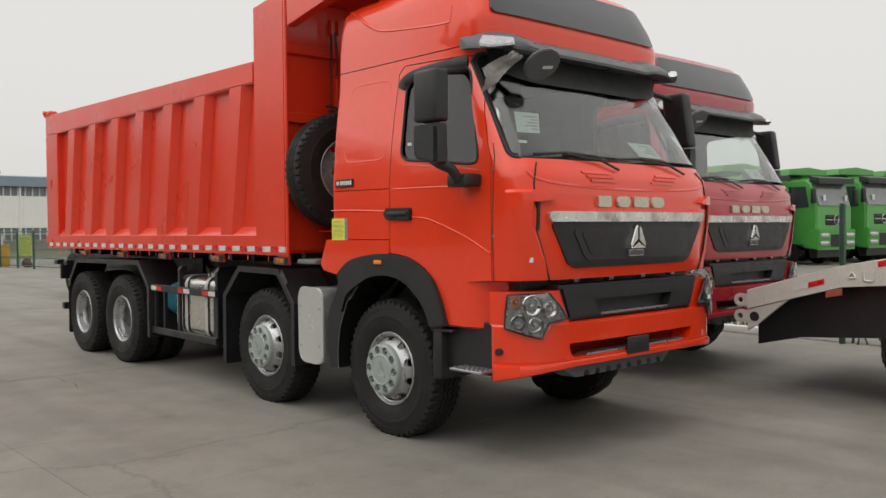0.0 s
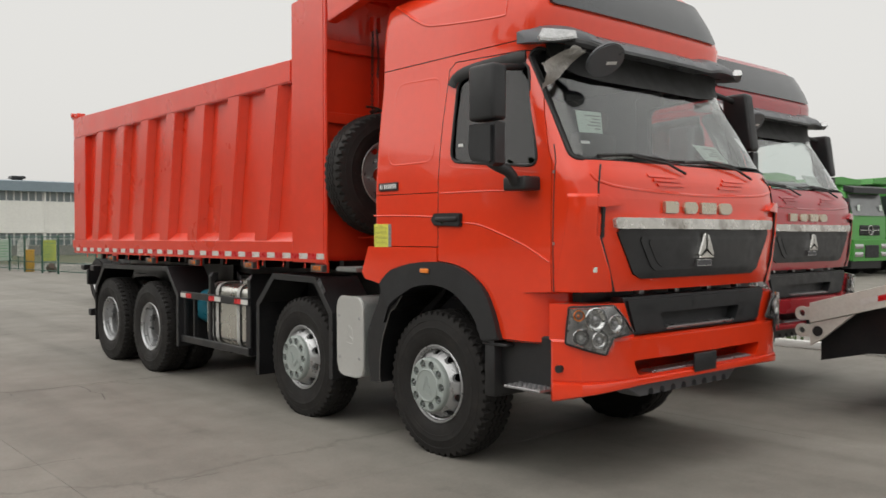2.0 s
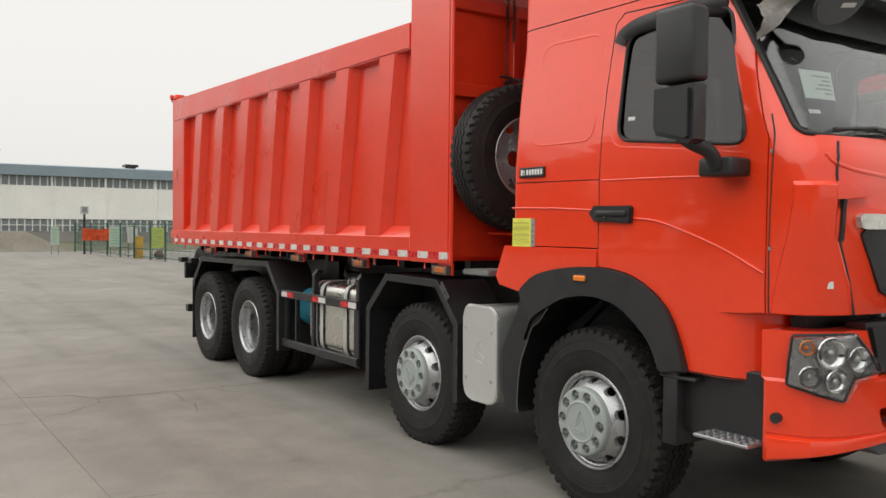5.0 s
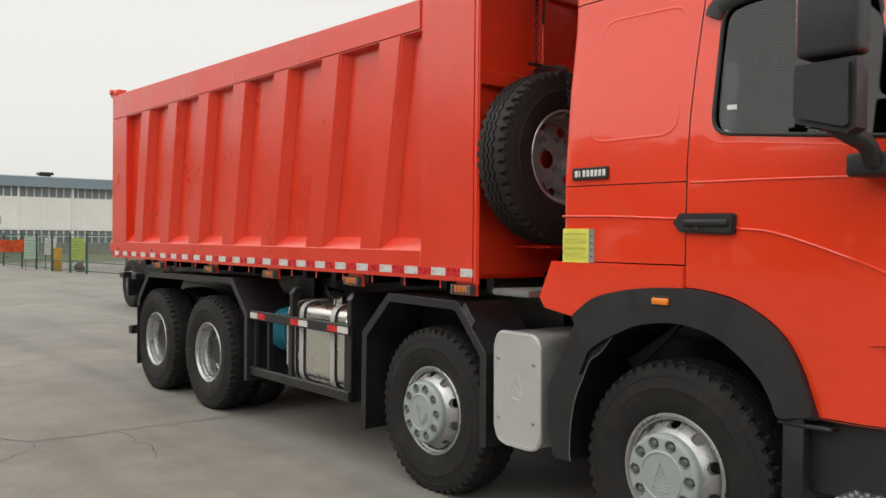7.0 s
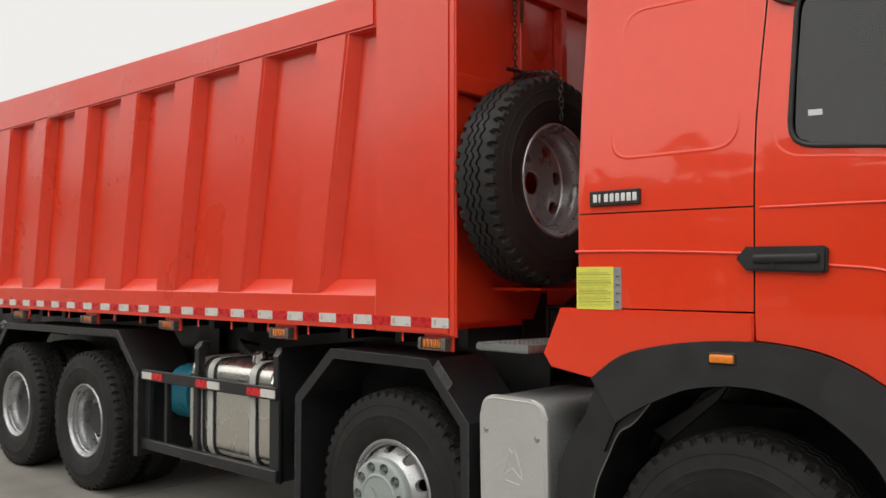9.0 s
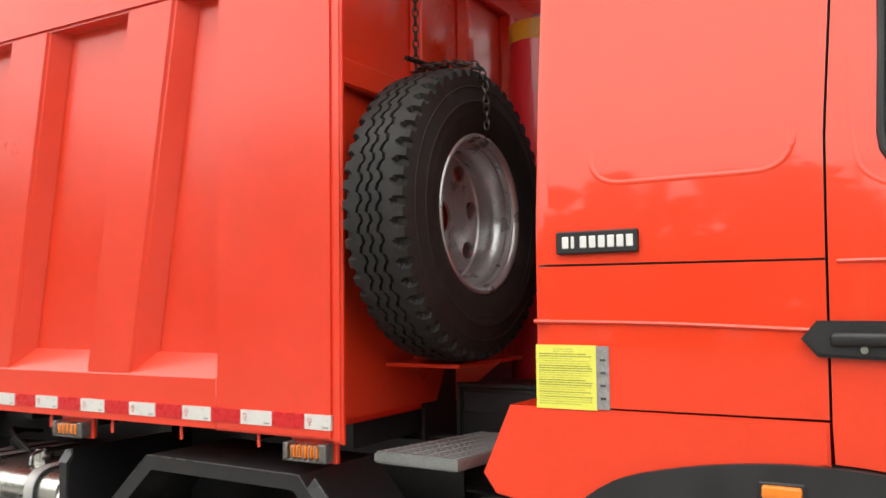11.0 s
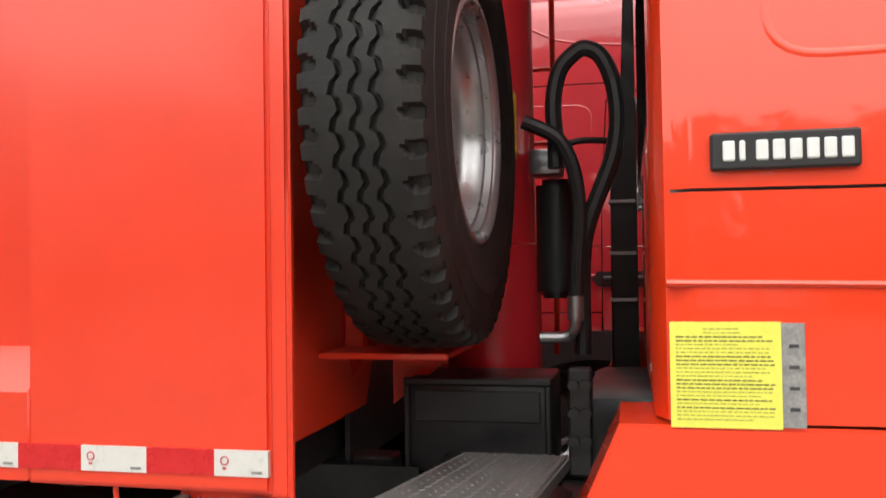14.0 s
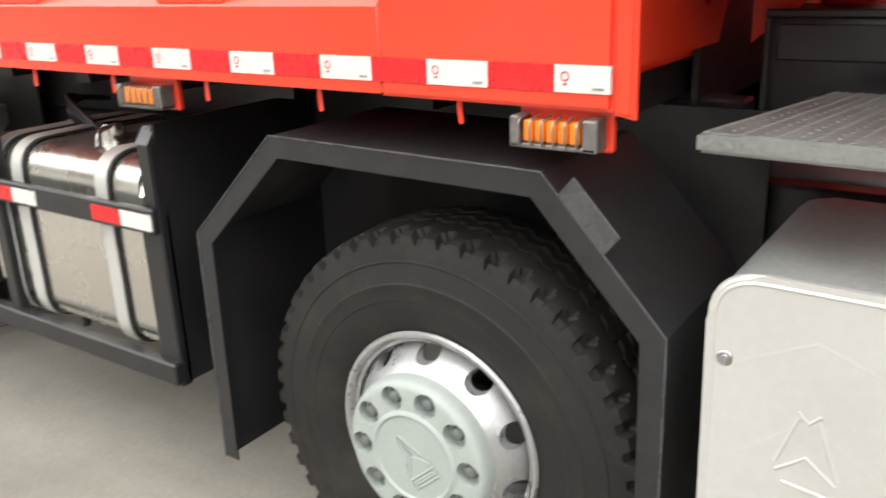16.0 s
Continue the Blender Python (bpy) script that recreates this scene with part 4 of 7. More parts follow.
        rim_line = add_tube(bmesh.new(), [hl(u, z, 0.014) for u, z in rounded(out2, 0.008, 3)], 0.0065, 6, closed=True)
        H = part("headlamp", mirrored(house) if k else house, LAMPBACK, T, "clear headlamp with round reflectors")
        part("lamp_cover", mirrored(lens) if k else lens, CLEAR, H)
        part("lamp_edge", mirrored(rim_line) if k else rim_line, GREYPLASTIC, H)
        for u, z, r, m in ((0.955, 1.158, 0.034, AMBER), (0.892, 1.134, 0.072, REFLECTOR), (0.788, 1.103, 0.056, REFLECTOR), (0.950, 1.021, 0.050, REFLECTOR), (0.874, 1.004, 0.054, REFLECTOR)):
            c = Vector(hl(u, z, 0.020))
            d = Vector((-0.30 - max(0, u - 0.85) * 5, -1, 0)).normalized()
            bowl = bmesh.new()
            prof = [(0.020, r), (0.016, r * 1.06), (0.010, r * 1.02), (0.0, r * 0.95), (-0.012, r * 0.75), (-0.018, r * 0.4), (-0.02, 0.0)]
            add_lathe(bowl, [(-a, b) for a, b in prof], 28)
            bowl.transform(Matrix.Translation(c) @ d.to_track_quat("X", "Z").to_matrix().to_4x4() @ Matrix.Rotation(math.pi, 4, "Z"))
            part("reflector", mirrored(bowl) if k else bowl, m, H)
            ball = bmesh.new()
            bmesh.ops.create_uvsphere(ball, u_segments=14, v_segments=10, radius=r * 0.34, matrix=Matrix.Translation(c - d * 0.004))
            part("bulb_lens", mirrored(ball) if k else ball, STEEL if m is REFLECTOR else AMBER, H)
        fog = add_cyl(bmesh.new(), (3.972, 4.705, 0.815), (4.06, 4.725, 0.815), 0.025, 18)
        part("tow_hole", mirrored(fog) if k else fog, SEAL, T)
        # entry step
        stp = add_box(bmesh.new(), 3.90, 4.25, 4.80, 5.12, 0.655, 0.672, 0.004, 1)
        for i in range(6):
            for j in range(7):
                add_cyl(stp, (3.93 + i * 0.05, 4.83 + j * 0.043, 0.67), (3.93 + i * 0.05, 4.83 + j * 0.043, 0.681), 0.012, 8)
        part("entry_step", mirrored(stp) if k else stp, STEEL, T, "perforated steel entry step")
        well = add_box(bmesh.new(), 4.06, 4.5, 4.80, 5.34, 0.62, 1.0, 0.01, 1)
        add_box(well, 3.99, 4.3, 5.30, 5.40, 0.55, 0.95, 0.012, 2)
        part("step_well", mirrored(well) if k else well, PLASTIC, T)
        tread = add_box(bmesh.new(), 3.985, 4.2, 5.18, 5.42, 0.905, 0.925, 0.006, 1)
        part("upper_step", mirrored(tread) if k else tread, GREYPLASTIC, T)
        # door mirror: arms and two housings
        M = bmesh.new()
        add_box(M, 3.62, 3.75, 4.93, 5.165, 2.395, 2.75, 0.026, 4)
        tall = Matrix(((1, 0, 0, 0), (0, 1, 0.20, -0.48), (0, 0, 1.42, -1.006), (0, 0, 0, 1))) if k else Matrix()
        M.transform(tall)
        main = part("mirror", mirrored(M) if k else M, GREYPLASTIC, T, "tall black door mirror")
        lo = add_prism(bmesh.new(), [(4.935, 2.12), (4.97, 2.10), (5.16, 2.15), (5.18, 2.19), (5.175, 2.375), (4.935, 2.38)], 3.62, 3.75, "x", 0.022, 4)
        part("lower_housing", mirrored(lo) if k else lo, GREYPLASTIC, main)
        gl = add_box(bmesh.new(), 3.64, 3.73, 5.164, 5.171, 2.43, 2.72, 0.003, 1)
        gl.transform(tall)
        part("mirror_glass", mirrored(gl) if k else gl, REFLECTOR, main)
        arm = add_tube(bmesh.new(), bend([(3.69, 5.07, 2.16), (3.72, 5.00, 2.105), (3.80, 4.965, 2.075), (3.85, 4.96, 2.0)], 0.04), 0.036, 12)
        add_box(arm, 3.84, 4.0, 4.875, 5.07, 1.955, 2.045, 0.016, 3)
        part("mirror_arm", mirrored(arm) if k else arm, PLASTIC, main)
        arm2 = add_tube(bmesh.new(), bend([(3.69, 5.03, 2.68), (3.72, 5.05, 2.735), (3.9, 5.1, 2.775), (4.08, 5.12, 2.80)], 0.03), 0.024, 10)
        arm2.transform(Matrix.Translation((0, 0.07, 0.10)) if k else Matrix())
        part("upper_arm", mirrored(arm2) if k else arm2, PLASTIC, main)
        # windscreen wipers
        x0 = 4.45 if not k else 5.35
        wp = add_tube(bmesh.new(), [(x0 + 0.62, front_y(x0 + 0.62, 2.08) - 0.02, 2.09), (x0 + 0.45, front_y(x0 + 0.45, 2.15) - 0.03, 2.155), (x0 + 0.1, front_y(x0 + 0.1, 2.2) - 0.03, 2.19)], 0.009, 6)
        part("wiper_arm", wp, SEAL, T)
        bl = add_tube(bmesh.new(), [(x0 - 0.22, front_y(x0 - 0.22, 2.17) - 0.014, 2.175), (x0 + 0.12, front_y(x0 + 0.12, 2.2) - 0.012, 2.20), (x0 + 0.45, front_y(x0 + 0.45, 2.19) - 0.012, 2.185)], 0.011, 6)
        part("wiper_blade", bl, SEAL, T)
    # smoked panel on the roof deflector
    rows = [(3.232, 4.28, 6.20), (3.240, 4.245, 6.235), (3.262, 4.235, 6.245), (3.36, 4.262, 6.218), (3.46, 4.295, 6.185), (3.545, 4.33, 6.15), (3.56, 4.345, 6.135), (3.566, 4.38, 6.10)]
    part("roof_panel", front_patch(bmesh.new(), rows, 0.024, 0.04, 26), DARKGLOSS, T, "smoked glossy roof panel")
    # sun visor with its end lamps
    vis = bmesh.new()
    prof = [(0.05, 2.945), (-0.11, 2.935), (-0.185, 2.925), (-0.19, 2.945), (-0.15, 3.00), (-0.05, 3.05), (0.05, 3.075)]
    rings = []
    nv = 48
    for i in range(nv + 1):
        u = -1 + 2 * i / nv
        x = XC + u * 1.185
        hump = max(0, 1 - ((abs(u) - 0.74) / 0.20) ** 2)
        lift = 0.012 * (1 - u * u) + 0.030 * hump
        yb = 4.985 + lerp_table(CORNER, min(1, abs(u)))[0] * 0.42
        k = 0.6 if abs(u) > 0.99 else 0.85 if abs(u) > 0.95 else 1
        rings.append([vis.verts.new((x, yb + a * k, 2.975 + (b - 2.975) * k + lift)) for a, b in prof])
    for a, b in zip(rings, rings[1:]):
        m = len(a)
        for j in range(m):
            vis.faces.new((a[j], b[j], b[(j + 1) % m], a[(j + 1) % m]))
    vis.faces.new(rings[0])
    vis.faces.new(list(reversed(rings[-1])))
    part("sun_visor", vis, VISOR, T, "dark grey sun visor", 50)
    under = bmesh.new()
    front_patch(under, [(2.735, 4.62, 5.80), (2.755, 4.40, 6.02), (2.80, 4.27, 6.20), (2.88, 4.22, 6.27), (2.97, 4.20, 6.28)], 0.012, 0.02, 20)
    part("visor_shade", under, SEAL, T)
    for s in (-1, 1):
        lm = bmesh.new()
        add_prism(lm, [(-s * 0.13, -0.012), (s * 0.03, -0.034), (s * 0.115, -0.030), (s * 0.125, 0.0), (s * 0.10, 0.048), (-s * 0.12, 0.036)], -0.036, 0.036, "y", 0.010, 2)
        lm.transform(Matrix.Translation((XC + s * 1.105, 4.86, 2.968)) @ Matrix.Rotation(s * 0.6, 4, "Z"))
        part("visor_lamp", lm, LAMPCLEAR, T, "clear visor end lamp")
    # ramp mirror on a short arm at the visor
    rm = bmesh.new()
    c, d = Vector((4.44, 4.70, 2.825)), Vector((-0.16, -0.66, -0.73)).normalized()
    add_cyl(rm, c - d * 0.022, c + d * 0.008, 0.138, 36, bev=0.008)
    fm = part("front_mirror", rm, VISOR, T, "round black mirror under the visor")
    part("mirror_arm", add_tube(bmesh.new(), curve_pts([(4.43, 4.73, 2.89), (4.33, 4.78, 2.92), (4.24, 4.88, 2.945)]), 0.04, 10), PLASTIC, fm)
    tg = add_box(bmesh.new(), -0.04, 0.04, -0.012, 0.012, 0.0, 0.003)
    tg.transform(Matrix.Translation(c + d * 0.0085 + (Vector((1, 0, 0)) - d * d.x) * 0.05) @ d.to_track_quat("Z", "X").to_matrix().to_4x4() @ Matrix.Rotation(1.7, 4, "Z"))
    part("sticker", tg, WHITE, fm)
    # papers behind the windscreen
    for rows, m in (([(2.334, 4.209, 4.408), (2.49, 4.258, 4.491)], PAPER), ([(2.255, 4.185, 4.25), (2.275, 4.19, 4.255)], WHITE), ([(2.69, 6.10, 6.20), (2.745, 6.085, 6.185)], WHITE), ([(2.215, 5.50, 5.82), (2.33, 5.43, 5.74)], PAPER), ([(2.32, 6.265, 6.355), (2.44, 6.15, 6.245)], WHITE)):
        paper = part("windscreen_paper", front_patch(bmesh.new(), rows, -0.022, 0.002, 4), m, T)
        (za, xa, xb), (zb, xc, xd) = rows
        for i in range(5 if m is PAPER else 0):
            t, w = 0.2 + 0.15 * i, 0.25 + 0.4 * ((i * 37) % 10) / 10
            x0, x1 = xa + (xc - xa) * t, xb + (xd - xb) * t
            z = za + (zb - za) * t
            part("print_line", front_patch(bmesh.new(), [(z - 0.005, x0 + (x1 - x0) * (0.9 - w), x0 + (x1 - x0) * 0.9), (z + 0.005, x0 + (x1 - x0) * (0.9 - w), x0 + (x1 - x0) * 0.9)], -0.0205, 0.001, 3), PALEPRINT, paper)
    # cab interior
    part("dashboard", add_prism(bmesh.new(), [(4.62, 1.67), (4.72, 2.13), (4.95, 2.16), (5.08, 2.08), (5.10, 1.67)], 4.1, 6.38, "x", 0.03, 3), INTERIOR, T)
    part("dashboard_paper", add_prism(bmesh.new(), [(5.60, 4.78), (5.92, 4.80), (5.90, 4.94), (5.58, 4.92)], 2.168, 2.172, "z"), PAPER, T)
    for x in (4.72, 5.76):
        s = add_box(bmesh.new(), x - 0.25, x + 0.25, 5.35, 5.85, 1.75, 2.0, 0.06, 3)
        seat = part("seat", s, SEATC, T)
        b = add_box(bmesh.new(), x - 0.24, x + 0.24, 5.80, 5.95, 1.98, 2.56, 0.06, 3)
        part("backrest", b, SEATC, seat)
        hd = add_box(bmesh.new(), x - 0.14, x + 0.14, 5.82, 5.92, 2.57, 2.74, 0.04, 3)
        part("headrest", hd, SEATC, seat)
    wheel = bmesh.new()
    add_tube(wheel, [(0.22 * math.cos(t), 0.22 * math.sin(t), 0) for t in [2 * math.pi * i / 32 for i in range(32)]], 0.016, 8, closed=True)
    for t in (0.3, 2.4, 4.5):
        add_tube(wheel, [(0, 0, -0.03), (0.22 * math.cos(t), 0.22 * math.sin(t), 0)], 0.012, 6)
    add_cyl(wheel, (0, 0, -0.3), (0, 0, 0), 0.04, 12)
    wheel.transform(Matrix.Translation((5.80, 5.16, 2.22)) @ Matrix.Rotation(radians(28), 4, "X"))
    part("steering_wheel", wheel, INTERIOR, T)


def build_chassis(T):
    for x in (4.78, 5.62):
        bm = bmesh.new()
        add_box(bm, x, x + 0.08, 4.9, 13.9, 0.82, 1.12, 0.008, 1)
        part("chassis_rail", bm, BLACK, T)
        sub = add_box(bmesh.new(), x - 0.01, x + 0.09, 7.42, 14.0, 1.125, 1.33, 0.008, 1)
        part("subframe_rail", sub, BLACK, T)
    for y in (5.2, 6.9, 8.9, 10.2, 12.1, 13.8):
        part("cross_member", add_box(bmesh.new(), 4.86, 5.62, y, y + 0.12, 0.86, 1.08, 0.01, 1), BLACK, T)
    part("engine", add_box(bmesh.new(), 4.88, 5.60, 5.0, 6.9, 0.62, 1.5, 0.05, 2), BLACK, T)
    part("gearbox", add_box(bmesh.new(), 4.98, 5.50, 6.95, 8.3, 0.66, 1.1, 0.06, 2), BLACK, T)
    for y in (6.02, 7.94):
        part("front_axle", add_box(bmesh.new(), 4.3, 6.18, y - 0.06, y + 0.06, 0.46, 0.60, 0.02, 2), BLACK, T)
        for x in (4.66, 5.82):
            sp = bmesh.new()
            for i in range(7):
                add_prism(sp, [(y - 0.75 + 0.06 * i, 0.80 - i * 0.018), (y, 0.62 + 0.0 - i * 0.018 + 0.1), (y + 0.75 - 0.06 * i, 0.80 - i * 0.018), (y + 0.75 - 0.06 * i, 0.786 - i * 0.018), (y, 0.706 - i * 0.018), (y - 0.75 + 0.06 * i, 0.786 - i * 0.018)], x - 0.045, x + 0.045, "x")
            part("leaf_spring", sp, BLACK, T)
    for y in (11.43, 12.79):
        ax = add_cyl(bmesh.new(), (4.3, y, 0.545), (6.18, y, 0.545), 0.10, 18)
        bmesh.ops.create_uvsphere(ax, u_segments=20, v_segments=12, radius=0.24, matrix=Matrix.Translation((5.24, y, 0.55)))
        part("rear_axle", ax, BLACK, T)
    sp = bmesh.new()
    for x in (4.74, 5.74):
        for i in range(9):
            add_prism(sp, [(11.4 + 0.03 * i, 0.68 + 0.012 * i), (12.07, 0.80 + 0.014 * i), (12.75 - 0.03 * i, 0.68 + 0.012 * i), (12.75 - 0.03 * i, 0.692 + 0.012 * i), (12.07, 0.812 + 0.014 * i), (11.4 + 0.03 * i, 0.692 + 0.012 * i)], x - 0.045, x + 0.045, "x")
    part("rear_spring", sp, BLACK, T)
    shaft = add_cyl(bmesh.new(), (5.24, 8.3, 0.85), (5.24, 11.2, 0.66), 0.06, 14)
    part("drive_shaft", shaft, BLACK, T)
    k = 0
    for y in (6.02, 7.94):
        for x, flip in ((4.215, False), (6.32, True)):
            add_wheel(T, x, y, 0.540, "front", flip, (-0.3, 0.2, -0.98, 0.6)[k], None if flip else TYRE)
            k += 1
    for y in (11.43, 12.79):
        for x, flip in ((4.18, False), (6.30, True)):
            add_wheel(T, x, y, 0.552, "rear", flip, 0.5 * k, None if flip else TYRE)
            add_wheel(T, x + (-0.35 if flip else 0.35), y, 0.552, "rear", not flip, 0.5 * k)
            k += 1


def build_body(T):
    """The steel tipping body, with ribbed sides, head board and cab guard."""
    Y1 = 14.13
    BOT, TOPF, TOPR = 1.43, 3.295, 3.395
    def top(y):
        return TOPF + (TOPR - TOPF) * (y - 8.0) / (Y1 - 8.0)
    XR = 2 * XC - 4.0
    # side walls behind the ribs, floor, tailgate
    for k in (0, 1):
        sheet = bmesh.new()
        add_prism(sheet, [(7.97, BOT + 0.06), (Y1 - 0.06, BOT + 0.06), (Y1 - 0.06, top(Y1) - 0.03), (7.97, top(8.0) - 0.03)], 4.085, 4.095, "x")
        body = part("body_side", mirrored(sheet) if k else sheet, RED_BOX, T, "red ribbed side of the tipping body")
        rail = add_prism(bmesh.new(), [(7.995, 3.085), (Y1, 3.095), (Y1, top(Y1)), (7.995, top(8.0))], 4.0, 4.16, "x", 0.012, 2)
        sill = bmesh.new()
        add_prism(sill, [(4.0, 1.43), (4.0, 1.612), (4.08, 1.70), (4.16, 1.70), (4.16, 1.43)], 7.98, Y1, "y", 0.006, 1)
        rear = add_prism(bmesh.new(), [(13.63, 1.612), (Y1, 1.612), (Y1, 3.095), (13.63, 3.095)], 4.0, 4.12, "x", 0.01, 2)
        post = add_prism(bmesh.new(), [(7.447, 1.423), (7.985, 1.425), (7.985, 3.80), (7.447, 3.86)], 4.0, 4.03, "x", 0.008, 2)
        flange = add_prism(bmesh.new(), [(7.403, 1.412), (7.445, 1.419), (7.445, 3.865), (7.403, 3.86)], 3.996, 4.024, "x", 0.009, 3)
        for bm, nm in ((rail, "top_rail"), (sill, "sill"), (rear, "rear_post"), (post, "front_post"), (flange, "front_flange")):
            part(nm, mirrored(bm) if k else bm, RED_BOX, body)
        for i in range(7):
            yt = 8.222 + i * 0.780          # front edge at the top
            rib = bmesh.new()
            sl = 0.228
            def ring(z, f):
                ys = yt + sl * f
                w = 0.268
                return [rib.verts.new((x, y, z)) for x, y in ((4.083, ys - 0.062), (4.004, ys), (4.004, ys + w), (4.082, ys + w + 0.05))]
            a, b = ring(3.10, -0.02), ring(1.608, 1.0)
            for j in range(3):
                rib.faces.new((a[j], b[j], b[j + 1], a[j + 1]))
            rib.faces.new((a[0], a[3], b[3], b[0]))
            rib.faces.new(a)
            rib.faces.new(list(reversed(b)))
            bmesh.ops.bevel(rib, geom=[e for e in rib.edges if all(abs(v.co.x - 4.004) < 1e-4 for v in e.verts)], offset=0.012, segments=2, affect="EDGES", clamp_overlap=True)
            part("rib", mirrored(rib) if k else rib, RED_BOX, body)
        # reflective tape along the sill
        y, i = 7.451, 0
        while y < Y1 - 0.06:
            w = 0.113 if i == 0 else 0.147
            x0 = 3.9965
            tape = add_box(bmesh.new(), x0, 4.01, y, y + w, 1.457, 1.508)
            t = part("white_tape", mirrored(tape) if k else tape, TAPE_W, body)
            if not k and i < 12:
                mk = bmesh.new()
                ring = [(x0 - 0.0005, y + w - 0.022 + 0.008 * math.cos(q), 1.487 + 0.008 * math.sin(q)) for q in [2 * math.pi * n / 12 for n in range(12)]]
                add_tube(mk, ring, 0.0014, 4, closed=True)
                add_box(mk, x0 - 0.001, x0, y + w - 0.026, y + w - 0.018, 1.470, 1.474)
                part("print_mark", mk, INKRED, t)
                m2 = add_box(bmesh.new(), x0 - 0.001, x0, y + 0.012, y + 0.035, 1.463, 1.468)
                part("print_mark", m2, TAB, t)
            y += w
            w2 = min(0.147, Y1 - 0.02 - y)
            if w2 > 0.02:
                red = add_box(bmesh.new(), x0, 4.01, y, y + w2, 1.457, 1.508)
                part("red_tape", mirrored(red) if k else red, TAPE_R, body)
            y += 0.147
            i += 1
        # caged marker lamps and small hooks under the sill
        for y in (7.478, 8.74, 10.03, 11.25, 12.57):
            cage = bmesh.new()
            add_box(cage, 4.0, 4.05, y, y + 0.187, 1.343, 1.352, 0.002, 1)
            add_box(cage, 4.0, 4.05, y, y + 0.03, 1.343, 1.405, 0.003, 1)
            add_box(cage, 4.0, 4.05, y + 0.165, y + 0.187, 1.343, 1.405, 0.003, 1)
            c = part("marker_cage", mirrored(cage) if k else cage, CAGE, T, "steel cage over an amber marker lamp")
            for n in range(6):
                yy = y + 0.035 + n * 0.025
                bar = add_tube(bmesh.new(), bend([(4.03, yy, 1.405), (3.988, yy, 1.40), (3.988, yy, 1.352), (4.03, yy, 1.347)], 0.012, 3), 0.0025, 5)
                part("bar", mirrored(bar) if k else bar, CAGE, c)
            bk = add_box(bmesh.new(), 4.05, 4.07, y - 0.012, y + 0.19, 1.335, 1.43, 0.004, 1)
            part("lamp_backing", mirrored(bk) if k else bk, RED_BOX, c)
            for n in range(5):
                yy = y + 0.037 + n * 0.025
                ln = add_box(bmesh.new(), 4.005, 4.05, yy + 0.001, yy + 0.022, 1.354, 1.398, 0.005, 2)
                part("lens", mirrored(ln) if k else ln, AMBER, c)
        for i in range(16):
            y = 7.80 + i * 0.39
            hook = add_tube(bmesh.new(), [(4.03, y, 1.435), (4.028, y, 1.41), (4.022, y - 0.008, 1.375)], 0.006, 6)
            part("hook", mirrored(hook) if k else hook, RED_BOX, body)
    # black plate added to stand in for shade in the hoist recess
    part("hoist_plate", add_box(bmesh.new(), 4.74, XR - 0.74, 7.535, 7.55, 1.30, 1.70), BLACK, T)
    part("body_floor", add_box(bmesh.new(), 4.09, XR - 0.09, 7.56, Y1 - 0.05, 1.44, 1.50), RED_BOX, T)
    for i in range(14):
        part("floor_bearer", add_box(bmesh.new(), 4.30, XR - 0.30, 7.58 + i * 0.48, 7.65 + i * 0.48, 1.34, 1.439), BLACK, T)
    tg = bmesh.new()
    add_box(tg, 4.02, XR - 0.02, Y1 - 0.055, Y1 + 0.0, 1.45, 3.42, 0.012, 2)
    for i in range(6):
        x = 4.2 + i * 0.40
        add_box(tg, x, x + 0.09, Y1 - 0.002, Y1 + 0.07, 1.50, 3.36, 0.01, 1)
    part("tailgate", tg, RED_BOX, T)
    for x in (4.06, XR - 0.06):
        hg = add_box(bmesh.new(), x - 0.06, x + 0.06, Y1 - 0.16, Y1 + 0.08, 3.38, 3.46, 0.012, 2)
        add_cyl(hg, (x - 0.08, Y1 + 0.03, 3.44), (x + 0.08, Y1 + 0.03, 3.44), 0.035, 14)
        part("tailgate_hinge", hg, RED_BOX, T)
        lt = add_box(bmesh.new(), x - 0.05, x + 0.03, Y1 - 0.02, Y1 + 0.12, 1.50, 1.62, 0.015, 2)
        part("tailgate_latch", lt, RED_BOX, T)
    # head board, recessed behind the front posts, with cross bars
    hb = part("head_board", add_prism(bmesh.new(), [(4.031, 1.475), (4.78, 1.475), (4.86, 1.62), (XR - 0.86, 1.62), (XR - 0.78, 1.475), (XR - 0.031, 1.475), (XR - 0.031, 3.86), (4.031, 3.86)], 7.50, 7.52, "y"), RED_BOX, T, "red head board of the tipping body")
    for z0, z1 in ((2.66, 2.76), (3.30, 3.40)):
        part("cross_bar", add_box(bmesh.new(), 4.032, XR - 0.032, 7.455, 7.499, z0, z1, 0.008, 1), RED_BOX, hb)
    for x in (4.62, 5.02, 5.46, 5.86):
        for z0, z1 in ((1.63, 2.658), (2.762, 3.298)):
            part("upright", add_box(bmesh.new(), x - 0.03, x + 0.03, 7.44, 7.499, z0, z1, 0.006, 1), RED_BOX, hb)
    guard = bmesh.new()
    add_prism(guard, [(7.43, 3.80), (6.45, 3.90), (6.45, 3.94), (7.99, 3.88), (7.99, 3.80)], 4.11, XR - 0.11, "x", 0.008, 1)
    part("cab_guard", guard, RED_BOX, T)
    for k in (0, 1):
        g = add_prism(bmesh.new(), [(7.38, 3.52), (6.77, 3.633), (6.42, 3.70), (6.42, 3.99), (7.40, 3.93)], 4.0, 4.10, "x", 0.008, 1)
        part("guard_side", mirrored(g) if k else g, RED_BOX, T)
    # hydraulic ram with its cap and hose
    ram = bmesh.new()
